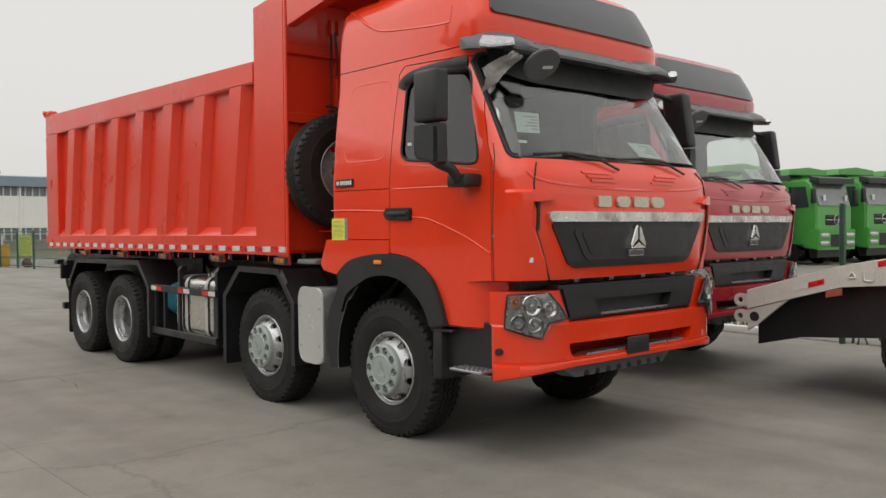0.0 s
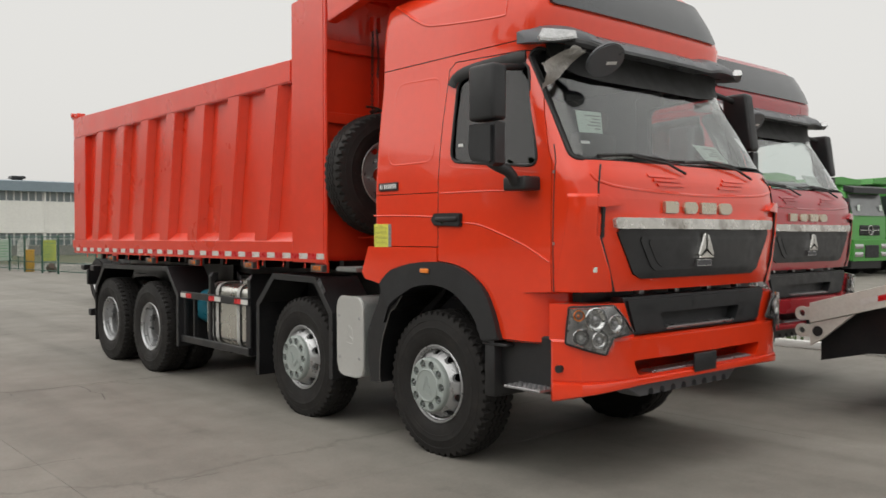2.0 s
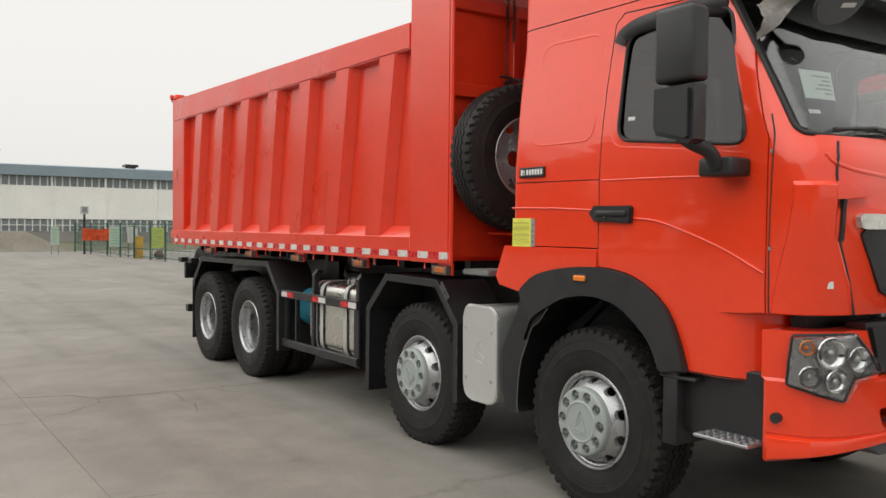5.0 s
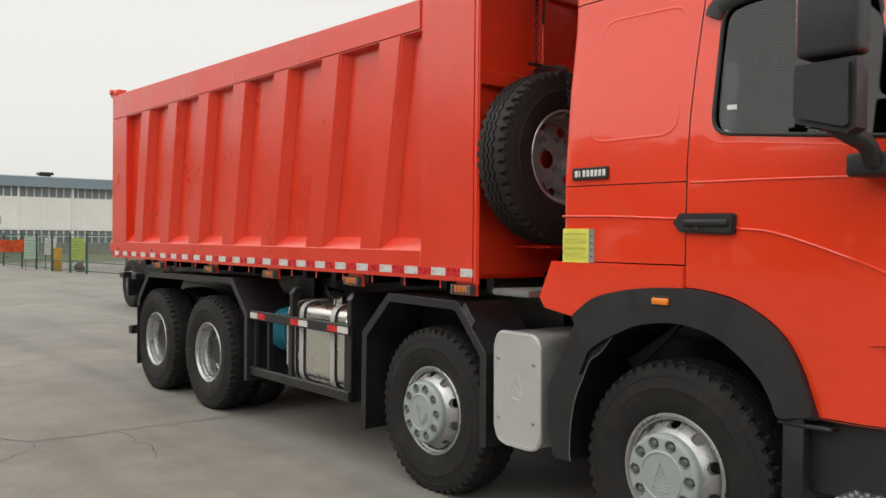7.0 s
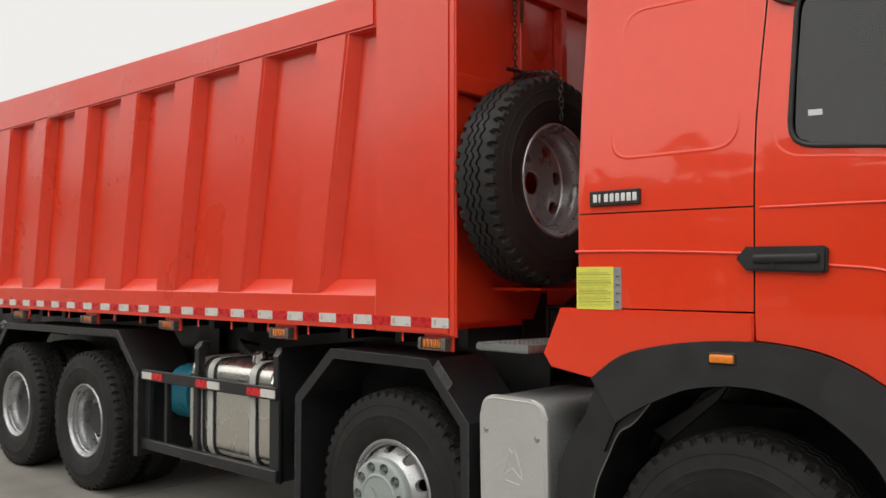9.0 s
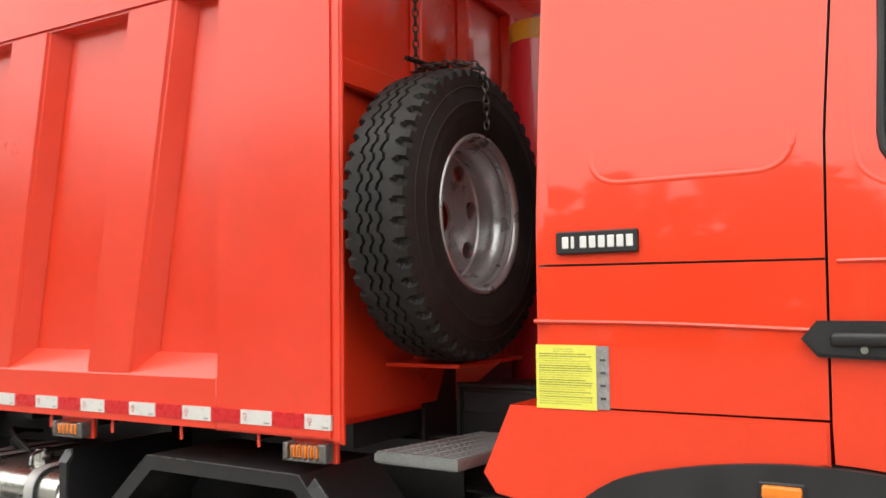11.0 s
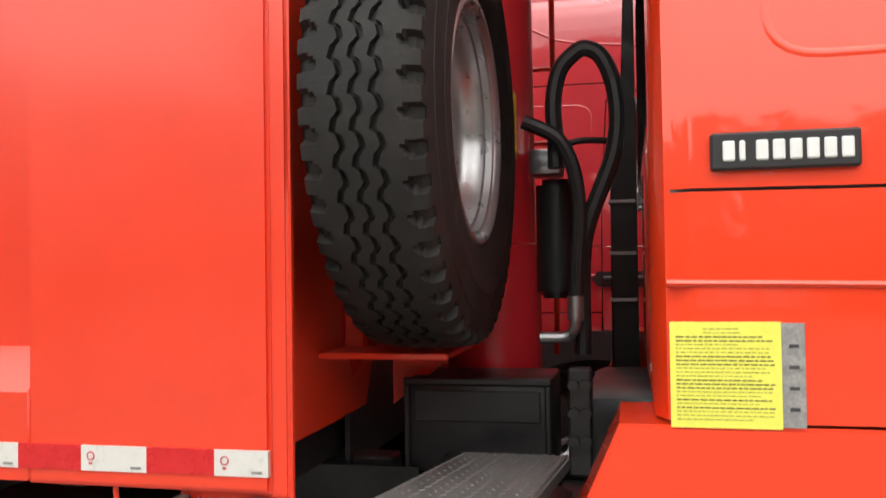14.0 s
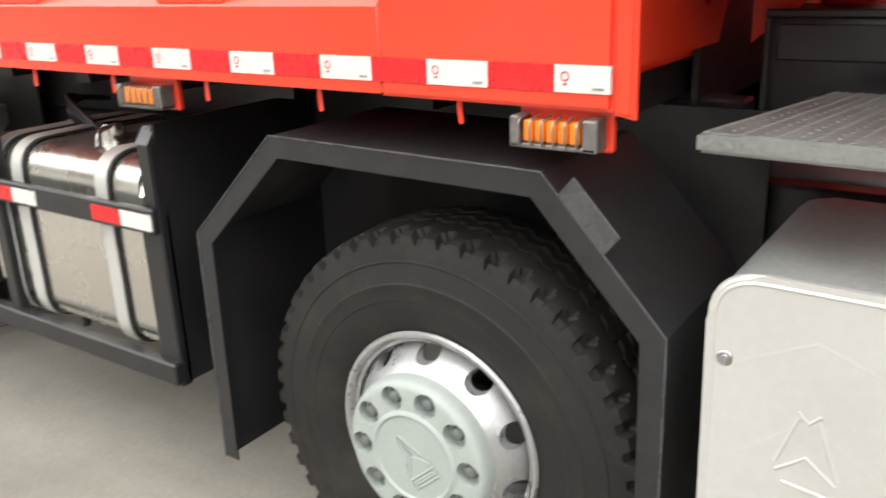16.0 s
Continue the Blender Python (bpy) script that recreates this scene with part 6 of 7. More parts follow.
GROUND = sheet("ground", -900, 900, -900, 900, -0.010, CONCRETE, "wide open yard ground reaching the horizon", "ground")

# ---- things ----
T = thing("dump_truck", TRUCK, "new red eight-wheel tipper truck parked on concrete", "truck", "parked trucks")
build_cab(T, RED)
build_chassis(T)
T2 = copy_thing(T, Matrix.Translation((XC + 3.70, 9.0 + 1.02, 0)))
T2.name = "chassis_truck"
tagged(T2, "red truck in shade-darkened paint with no body, parked beside the tipper", "truck", "parked trucks")
# swaps the red for its copy with shade in the colour
for o in T2.children_recursive:
    if o.material_slots and o.material_slots[0].material in (RED,):
        s = o.material_slots[0]
        s.link = "OBJECT"
        s.material = RED_CAB_SHADED
build_body(T)
build_side_gear(T)
# spare wheel and its chain
SP = thing("spare_wheel", (4.475, 7.245, 1.66), "spare truck tyre on a grey steel rim, chained upright", "wheel")
q = Matrix.Translation((0, -0.015, 0.548)) @ Matrix.Rotation(math.pi / 2 - 0.03, 4, "Z") @ Matrix.Rotation(0.2, 4, "X") @ Matrix.Diagonal((0.86, 1, 1, 1))
bare("rim", RIM_REAR, SP, q)
bare("tyre", TYRE, SP, q @ Matrix.Diagonal((1, 0.966, 0.966, 1)))


# chain that holds the spare wheel
CH = thing("chain", (4.5, 7.40, 2.5), "dark steel chain tied over the spare tyre", "chain")
lk = bmesh.new()
add_tube(lk, [(0.011 * math.cos(t), 0, 0.020 * math.sin(t)) for t in [2 * math.pi * i / 12 for i in range(12)]], 0.0038, 6, closed=True)
LINK = part_mesh("link", lk, mat("dark_chain_steel", (0.06, 0.055, 0.05), rough=0.4, metal=0.8, var=0.3, scale=60))
def chain(pts, gap=0.025):
    line = curve_pts(pts, 40)
    acc, last, n = 0.0, line[0], 0
    for p, q in zip(line, line[1:]):
        acc += (q - p).length
        if acc >= gap:
            acc = 0
            d = (q - p).normalized()
            m = Matrix.Translation(q - Vector(CH.location)) @ d.to_track_quat("Z", "Y").to_matrix().to_4x4() @ Matrix.Rotation(math.pi / 2 * (n % 2), 4, "Z")
            bare("link", LINK, CH, m)
            n += 1
chain([(4.52, 7.42, 3.56), (4.51, 7.42, 3.2), (4.50, 7.41, 2.79)])
chain([(4.49, 7.43, 2.79), (4.46, 7.35, 2.772), (4.45, 7.24, 2.774), (4.45, 7.12, 2.765), (4.45, 7.082, 2.69), (4.452, 7.078, 2.51)])
chain([(4.50, 7.42, 2.785), (4.43, 7.33, 2.782), (4.42, 7.20, 2.775), (4.43, 7.10, 2.74)])
chain([(4.56, 7.42, 3.56), (4.58, 7.42, 3.3), (4.57, 7.42, 3.12)])
part("hook", add_tube(bmesh.new(), curve_pts([(4.44, 7.42, 2.835), (4.50, 7.40, 2.83), (4.54, 7.36, 2.815), (4.50, 7.33, 2.81)]), 0.011, 8), LINK.materials[0], CH)
for x in (4.50, 4.58):
    part("chain_lug", add_box(bmesh.new(), x - 0.008, x + 0.008, 7.38, 7.44, 3.52, 3.66, 0.004, 1), RED_BOX, T)

# torn plastic film on the visor end
fb = bmesh.new()
rnd = random.Random(3)
g = []
for i in range(15):
    row = []
    for j in range(11):
        a, b = i / 14, j / 10
        x = 4.38 - 0.40 * a - 0.02 * b + 0.03 * b * a
        z = 2.955 - 0.19 * a ** 1.5 - b * (0.05 + 0.10 * min(1, 2 * a)) * (1 + 0.12 * math.sin(a * 9))
        y = 4.78 + 0.06 * a + 0.02 * math.sin(a * 9 + b * 5) + rnd.uniform(-0.008, 0.008)
        row.append(fb.verts.new((x + rnd.uniform(-0.006, 0.006), y, z + rnd.uniform(-0.006, 0.006))))
    g.append(row)
for i in range(14):
    for j in range(10):
        fb.faces.new((g[i][j], g[i + 1][j], g[i + 1][j + 1], g[i][j + 1]))
bmesh.ops.solidify(fb, geom=fb.faces[:], thickness=0.0015)
FM = part("plastic_film", fb, FILM, None, smooth=60)
tagged(FM, "torn grey protective film hanging from the visor", "packaging")

# ladder on the head board
for y in (7.06, 7.32):
    part("ladder_rail", add_tube(bmesh.new(), [(6.0, y, 1.5), (6.0, y, 3.6)], 0.012, 8), RED_BOX, T)
for i in range(7):
    part("ladder_rung", add_tube(bmesh.new(), [(6.0, 7.06, 1.75 + i * 0.31), (6.0, 7.32, 1.75 + i * 0.31)], 0.010, 8), RED_BOX, T)

# a third truck, far behind the tipper
T3 = copy_thing(T2, Matrix.Translation((7.6 + 1.2, 9.0 + 11.0, 0)))
T3.name = "chassis_truck"
tagged(T3, "red truck in shade-darkened paint with no body, parked far behind the tipper", "truck", "parked trucks")

# ---- white low-bed trailer, its nose towards the red truck in darkened paint ----
TR = thing("low_trailer", (9.0, 1.5, 0.0), "dirty white steel low-bed trailer with sloping nose", "trailer")
nose = [(4.92, 1.026), (4.92, 0.834), (3.999, 1.10), (3.606, 1.125), (-5.0, 1.16), (-5.0, 1.38), (3.606, 1.365), (3.999, 1.292)]
for k, x in enumerate((7.75, 10.2)):
    b = part("side_beam", add_prism(bmesh.new(), nose, x, x + 0.06, "x", 0.006, 1), TRAILERW, TR)
    part("end_plate", add_prism(bmesh.new(), [(4.918, 0.832), (4.918, 0.62), (4.80, 0.70), (4.507, 0.945)], x + 0.01, x + 0.05, "x", 0.004, 1), TRAILERW, TR)
    part("plate_hole", add_cyl(bmesh.new(), (x + 0.004, 4.842, 0.766), (x + 0.02, 4.842, 0.766), 0.048, 20), SEAL, TR)
    for z in (0.925, 0.763):
        lug = add_lathe(bmesh.new(), [(0.015, 0.065), (0.045, 0.065), (0.045, 0.030), (0.015, 0.030)], 24, closed=True)
        lug.transform(Matrix.Translation((x, 5.0, z)))
        add_box(lug, x + 0.016, x + 0.044, 4.88, 4.955, z - 0.060, z + 0.060)
        part("nose_lug", lug, TRAILERW, TR)
    for y0, m in ((4.30, TAPE_W), (4.147, TAPE_R), (3.52, TAPE_R)):
        z = 1.035 + (4.30 - y0) * 0.26 if y0 > 4 else 1.285
        part("tape", add_prism(bmesh.new(), [(y0, z + 0.04), (y0 + 0.15, z), (y0 + 0.15, z + 0.052), (y0, z + 0.092)], x - 0.004, x + 0.01, "x"), m, b)
part("reflector", add_prism(bmesh.new(), [(4.13, 0.99), (3.985, 1.02), (3.985, 1.085), (4.13, 1.05)], 7.735, 7.76, "x", 0.004, 1), FADED, TR)
part("deck", add_prism(bmesh.new(), [(4.90, 1.0), (3.999, 1.272), (3.606, 1.345), (-5.0, 1.36), (-5.0, 1.30), (3.606, 1.28), (3.999, 1.21), (4.90, 0.94)], 7.815, 10.195, "x"), TRAILERW, TR)
for i in range(5):
    y = 4.75 - i * 0.16
    part("ramp_bar", add_box(bmesh.new(), 7.85, 10.15, y - 0.03, y + 0.03, 1.03 + i * 0.047, 1.06 + i * 0.047, 0.006, 1), TRAILERW, TR)
part("under_frame", add_prism(bmesh.new(), [(4.90, 0.47), (4.46, 0.575), (3.3, 0.66), (-5.0, 0.7), (-5.0, 1.29), (3.606, 1.27), (3.999, 1.20), (4.90, 0.93)], 7.95, 10.0, "x"), BLACK, TR)
part("ring", add_tube(bmesh.new(), bend([(7.74, 3.79, 1.245), (7.74, 3.79, 1.16), (7.74, 3.70, 1.16), (7.74, 3.70, 1.245)], 0.03), 0.010, 8), TRAILERW, TR)
part("ring", add_tube(bmesh.new(), bend([(7.74, 3.93, 1.19), (7.74, 3.89, 1.24), (7.74, 3.86, 1.18), (7.74, 3.93, 1.185)], 0.02), 0.009, 8), TRAILERW, TR)
for y in (3.18, 1.85, 0.5):
    for x, f in ((8.10, False), (9.85, True)):
        add_wheel(TR, x, y, 0.550, "rear", f, y)

# green-painted post and white kerb with weeds behind the trailer
PO = part("post", add_box(bmesh.new(), 11.93, 12.0, 5.72, 5.79, 0.0, 1.97, 0.01, 1), mat("dark_green_post", (0.03, 0.07, 0.045), rough=0.5), None)
tagged(PO, "dark green steel post standing by the kerb", "post")
KB = part("kerb", add_box(bmesh.new(), 12.1, 12.25, -20, 14, 0.0, 0.11, 0.015, 2), WHITE, None)
tagged(KB, "white painted concrete kerb", "kerb", "", "structure")


def weed_mesh(seed, n, w, h):
    rnd = random.Random(seed)
    bm = bmesh.new()
    for _ in range(n):
        a, r = rnd.uniform(0, 6.28), w * math.sqrt(rnd.random())
        x, y, l = r * math.cos(a), r * math.sin(a), h * rnd.uniform(0.4, 1)
        t, b = rnd.uniform(0, 6.28), rnd.uniform(0.1, 0.5) * l
        d = 0.10 * l
        p = [(x - d * math.sin(t), y + d * math.cos(t), 0), (x + d * math.sin(t), y - d * math.cos(t), 0), (x + b * math.cos(t), y + b * math.sin(t), l)]
        bm.faces.new([bm.verts.new(v) for v in p])
    return bm


LEAF = mat("weed_leaf", (0.06, 0.10, 0.03), rough=0.7, var=0.35, scale=3, fine=20)
WB = bmesh.new()
for i in range(26):
    w = weed_mesh(i, 26, 0.25, 0.3)
    w.transform(Matrix.Translation((12.3 + 0.3 * math.sin(i * 7.1), -2 + i * 0.5, 0)))
    me = bpy.data.meshes.new("w")
    w.to_mesh(me)
    w.free()
    WB.from_mesh(me)
    bpy.data.meshes.remove(me)
W_ = part("weeds", WB, LEAF, None, smooth=0)
tagged(W_, "low green weeds growing along the kerb", "weeds", "", "stuff")


# ---- green trucks across the yard ----
def green_truck(m):
    G = thing("green_truck", (0, 0, 0), "bright green tipper truck parked in a row", "truck", "green trucks")
    cab = add_prism(bmesh.new(), [(0.0, 0.75), (0.0, 2.3), (0.28, 3.35), (0.5, 3.5), (2.15, 3.5), (2.2, 3.4), (2.2, 1.2), (1.7, 1.15), (1.45, 0.8)], -1.2, 1.2, "x", 0.07, 3)
    part("cab", cab, GREEN, G)
    part("windscreen", add_prism(bmesh.new(), [(-0.02, 2.42), (0.22, 3.28), (0.25, 3.28), (0.02, 2.42)], -1.05, 1.05, "x", 0.01, 1), PALEGLASS, G)
    for x in (-1.215, 1.19):
        part("side_window", add_prism(bmesh.new(), rounded([(0.35, 2.35), (1.25, 2.35), (1.2, 3.2), (0.5, 3.2)], 0.06), x, x + 0.025, "x"), DARKGLOSS, G)
        part("mirror", add_box(bmesh.new(), x - 0.32 if x < 0 else x + 0.1, x - 0.1 if x < 0 else x + 0.32, -0.1, 0.05, 2.5, 3.1, 0.04, 2), PLASTIC, G)
        part("paper", add_box(bmesh.new(), x * 0.6, x * 0.6 + 0.16, 0.0, 0.012, 2.62, 2.85), PAPER, G)
    part("sun_visor", add_prism(bmesh.new(), [(-0.12, 3.30), (-0.1, 3.52), (0.35, 3.62), (0.35, 3.4)], -1.2, 1.2, "x", 0.03, 2), GREYPLASTIC, G)
    part("grille", add_box(bmesh.new(), -0.62, 0.72, -0.03, 0.05, 1.62, 2.05, 0.04, 2), PLASTIC, G)
    for z in (1.72, 1.84, 1.96):
        part("grille_bar", add_box(bmesh.new(), -0.6, 0.7, -0.05, 0.0, z - 0.02, z + 0.02, 0.01, 1), CHROME if z == 1.84 else GREYPLASTIC, G)
    em = bmesh.new()
    add_tube(em, [(0.05 + 0.15 * math.cos(t), -0.06, 1.84 + 0.19 * math.sin(t)) for t in [2 * math.pi * i / 24 for i in range(24)]], 0.022, 6, closed=True)
    part("emblem", em, CHROME, G)
    part("bumper", add_prism(bmesh.new(), [(-0.14, 0.62), (-0.16, 1.45), (0.6, 1.5), (0.6, 0.7)], -1.25, 1.25, "x", 0.05, 2), GREEN, G)
    part("bumper_slot", add_box(bmesh.new(), -0.45, 0.45, -0.18, 0.0, 0.75, 1.25, 0.02, 1), PLASTIC, G)
    for x in (-0.85, 0.85):
        for z in (0.88, 1.2):
            part("headlamp", add_box(bmesh.new(), x - 0.26, x + 0.26, -0.19, -0.05, z - 0.10, z + 0.10, 0.03, 2), REFLECTOR, G)
    body = add_box(bmesh.new(), -1.25, 1.25, 2.45, 8.5, 1.45, 3.75, 0.03, 1)
    part("body", body, GREEN, G)
    part("tarpaulin_cover", add_prism(bmesh.new(), [(-1.3, 3.72), (-1.25, 3.95), (0.0, 4.05), (1.25, 3.95), (1.3, 3.72)], 1.2, 8.6, "y", 0.03, 2), GREEN, G)
    for i in range(7):
        part("body_rib", add_box(bmesh.new(), -1.32, 1.32, 2.6 + i * 0.9, 2.72 + i * 0.9, 1.5, 3.7, 0.02, 1), GREEN, G)
    part("chassis", add_box(bmesh.new(), -0.5, 0.5, 0.3, 8.4, 0.6, 1.1), BLACK, G)
    part("under_shield", add_box(bmesh.new(), -1.0, 1.0, 0.1, 0.5, 0.3, 0.75, 0.03, 1), BLACK, G)
    for y in (1.5, 3.3, 6.2, 7.5):
        for x, f in ((-1.05, False), (1.05, True)):
            w = bare("wheel", RIM_REAR, G, Matrix.Translation((x, y, 0.55)) @ Matrix.Rotation(math.pi if f else 0, 4, "Z"))
            bare("tyre", PLAIN_TYRE, w, Matrix())
    G.matrix_basis = m
    return G


G0 = Matrix.Translation((36.0, 16.2, 0)) @ Matrix.Rotation(radians(-11), 4, "Z") @ Matrix.Diagonal((1, 1, 1.025, 1))
GT = green_truck(G0)
for k in (1, 2):
    copy_thing(GT, G0 @ Matrix.Translation((3.4 * k, 0, 0)))
copy_thing(GT, G0 @ Matrix.Translation((-3.4, 0.6, 0)))

# ---- factory hall, fence and notices at the far side ----
FAC = thing("factory_hall", (30, 85, 0), "long pale factory hall with a blue-grey roof", "building")
WALLM = mat("pale_cladding", (0.86, 0.855, 0.82), rough=0.7, var=0.06, scale=0.5, fine=5, bump=0.1)
# roof and pane colours are paled to carry the haze of distance
ROOFM = mat("hazed_blue_grey_roof", (0.23, 0.29, 0.335), rough=0.5, var=0.1, scale=0.4, fine=6)
PANEM = mat("hazed_window_pane", (0.20, 0.23, 0.24), rough=0.2, var=0.2, scale=1.0)
FX0, FX1 = -40.0, 100.0
part("wall", add_box(bmesh.new(), FX0, FX1, 85.25, 110, 0, 6.2), WALLM, FAC)
part("cladding", add_box(bmesh.new(), FX0, FX1, 85.0, 85.24, 2.05, 4.98), WALLM, FAC)
part("plinth", add_box(bmesh.new(), FX0, FX1, 85.0, 85.24, 0.0, 0.92), mat("grey_render", (0.26, 0.25, 0.23), rough=0.9, var=0.15, scale=0.5), FAC)
part("roof", add_prism(bmesh.new(), [(84.6, 5.86), (84.6, 6.75), (97, 7.6), (110, 6.75), (110, 5.86)], FX0, FX1, "x"), ROOFM, FAC)
cl = bmesh.new()
for i in range(280):
    x = FX0 + i * 0.5
    add_box(cl, x, x + 0.12, 84.97, 85.0, 2.06, 4.97)
CR = part("cladding_ribs", cl, WALLM, FAC, smooth=0)
CR["kind"] = "stuff"
wpane = part_mesh("window_pane", add_box(bmesh.new(), 0, 0.50, 0, 0.04, 0, 0.84), PANEM)
wpane2 = part_mesh("window_pane", add_box(bmesh.new(), 0, 0.50, 0, 0.04, 0, 1.08), PANEM)
fbar = part_mesh("window_bar", add_box(bmesh.new(), 0, 0.09, 0, 0.08, 0, 1.1), WHITE)
for i in range(100):
    x = -3 + i * 0.62
    bare("window_pane", wpane, FAC, Matrix.Translation((x - 30, 0.14, 5.0)))
    bare("window_pane", wpane2, FAC, Matrix.Translation((x - 30, 0.14, 0.94)))
    for z in (4.98, 0.93):
        bare("window_bar", fbar, FAC, Matrix.Translation((x + 0.515 - 30, 0.03, z)) @ Matrix.Diagonal((1, 1, 0.8 if z > 2 else 1, 1)))
part("window_rail", add_box(bmesh.new(), FX0, FX1, 85.02, 85.1, 1.46, 1.53), WHITE, FAC)
for i in range(22):
    x = 0.9 + i * 4.55
    part("downpipe", add_box(bmesh.new(), x, x + 0.14, 84.85, 84.99, 0.9, 6.3), WALLM, FAC)
for x in (10.8, 24.3, 37.8, 51.3):
    v = add_box(bmesh.new(), x - 0.42, x + 0.42, 95.9, 97.1, 7.2, 7.75, 0.05, 1)
    add_prism(v, [(x - 0.7, 7.7), (x + 0.7, 7.7), (x + 0.62, 7.95), (x - 0.62, 7.95)], 95.8, 97.2, "y")
    part("roof_vent", v, GREYPLASTIC, FAC)
sheet("grass_verge", -120, 200, 58, 84.5, 0.004, GRASS, "rough grass verge before the hall", "grass")
BE = bmesh.new()
bmesh.ops.create_grid(BE, x_segments=80, y_segments=10, size=0.5, matrix=Matrix.LocRotScale((-17, 60, 0), None, (56, 7, 1)))
for v in BE.verts:
    f = max(0, 1 - abs(v.co.y - 60.5) / 3.0)
    e = min(1, max(0, (11 - v.co.x) / 2.0))
    v.co.z = 0.01 + 1.15 * min(1, f * 1.6) * e + 0.12 * f * noise.noise(v.co * 0.7)
BK = part("earth_bank", BE, mat("dry_earth_bank", (0.17, 0.155, 0.125), rough=0.95, var=0.3, scale=0.7, fine=8, bump=0.4), None)
tagged(BK, "low bank of dry earth and grass", "bank", "", "structure")
FE = thing("fence", (12.0, 50, 0), "dark green mesh fence with notices hung on it", "fence")
FG = mat("green_fence_paint", (0.025, 0.085, 0.06), rough=0.5, var=0.15, scale=3)
fpts = [(11.0, 56.5), (11.15, 53.0), (11.3, 49.8), (11.4, 47.5), (11.55, 45.4), (11.75, 43.3), (11.95, 41.6), (12.4, 38.0), (13.0, 34.0)]
for x, y in fpts:
    part("post", add_cyl(bmesh.new(), (x, y, 0), (x, y, 1.75), 0.045, 10), FG, FE)
for (x0, y0), (x1, y1) in zip(fpts, fpts[1:]):
    for z in (0.12, 0.5, 1.68):
        part("rail", add_cyl(bmesh.new(), (x0, y0, z), (x1, y1, z), 0.022, 8), FG, FE)
    wires = bmesh.new()
    L = math.hypot(x1 - x0, y1 - y0)
    for i in range(int(L / 0.12)):
        f = (i + 0.5) / int(L / 0.12)
        add_cyl(wires, (x0 + (x1 - x0) * f, y0 + (y1 - y0) * f, 0.12), (x0 + (x1 - x0) * f, y0 + (y1 - y0) * f, 1.68), 0.006, 4)
    part("wire_mesh", wires, FG, FE)["kind"] = "stuff"


def board(name, x, y, w, h, z, mat_, label, cat, stripes=None, tilt=0.0):
    B = thing(name, (x, y, z), label, cat)
    part("panel", add_box(bmesh.new(), x - w / 2, x + w / 2, y - 0.02, y + 0.02, z, z + h, 0.01, 1), mat_, B)
    for sx in (-0.4, 0.4):
        part("leg", add_cyl(bmesh.new(), (x + sx * w, y + 0.03, 0), (x + sx * w, y + 0.03, z + h * 0.9), 0.015, 6), FG, B)
    if stripes:
        for i in range(6):
            ww = w * (0.75 - 0.3 * ((i * 37) % 10) / 10)
            part("print_line", add_box(bmesh.new(), x - w * 0.4, x - w * 0.4 + ww, y - 0.028, y - 0.019, z + h * (0.85 - i * 0.13) - 0.03, z + h * (0.85 - i * 0.13)), stripes, B)
    return B


NY = 44.5
def at52(x):  # notices hang in front of the fence
    return 0.39 + (x - 0.39) * (NY - 2.04) / (52 - 2.04)
SGREEN = mat("yellow_green_notice", (0.50, 0.56, 0.10), rough=0.5, var=0.1, scale=4)
SPALE = mat("pale_green_notice", (0.40, 0.50, 0.42), rough=0.5, var=0.1, scale=4)
SDARK = mat("green_print", (0.16, 0.36, 0.18), rough=0.5)
board("notice_board", at52(14.54), NY, 0.60, 1.00, 0.52, SGREEN, "yellow-green notice board on the fence", "sign", SDARK)
board("notice_board", at52(12.55) + 0.45, NY + 3, 0.62, 1.05, 0.50, SPALE, "pale green notice board on the fence", "sign", SDARK)
board("notice_board", at52(13.35) + 0.35, NY + 2, 0.50, 0.80, 0.72, WHITE, "white notice board on the fence", "sign", SPALE)
board("notice_board", at52(10.2) + 0.3, NY + 7, 0.42, 1.0, 0.50, SPALE, "pale green notice board on the fence", "sign", SDARK)
BANM = mat("red_orange_banner", (0.66, 0.12, 0.04), rough=0.6, var=0.35, scale=3, fine=12, dirt=((0.75, 0.30, 0.08), 0.8, 5))
bn = bmesh.new()
gg = [[bn.verts.new((9.98 + 1.5 * i / 20, 49.5 + 0.06 * math.sin(i), 0.80 + 0.68 * j / 6 - (0.10 * math.sin(math.pi * i / 20) * (j / 6)))) for j in range(7)] for i in range(21)]
for i in range(20):
    for j in range(6):
        bn.faces.new((gg[i][j], gg[i + 1][j], gg[i + 1][j + 1], gg[i][j + 1]))
bmesh.ops.solidify(bn, geom=bn.faces[:], thickness=0.01)
tagged(part("banner", bn, BANM, None), "sagging red and orange cloth banner on the fence", "banner")
BO = thing("bollard", (at52(13.62) + 0.15, NY + 1, 0), "yellow machine post standing by the fence", "bollard")
bx_, by_ = at52(13.62) + 0.15, NY + 1
YP = mat("yellow_machine_paint", (0.62, 0.34, 0.03), rough=0.45, var=0.1, scale=5)
part("body", add_box(bmesh.new(), bx_ - 0.20, bx_ + 0.20, by_ - 0.15, by_ + 0.15, 0.0, 0.95, 0.03, 2), YP, BO)
part("head", add_box(bmesh.new(), bx_ - 0.15, bx_ + 0.22, by_ - 0.14, by_ + 0.14, 0.952, 1.06, 0.03, 2), YP, BO)
RK = bmesh.new()
bmesh.ops.create_icosphere(RK, subdivisions=2, radius=0.3)
for v in RK.verts:
    v.co *= 0.8 + 0.35 * noise.noise(v.co * 4)
RK.transform(Matrix.Translation((at52(14.45), NY - 0.6, 0.2)))
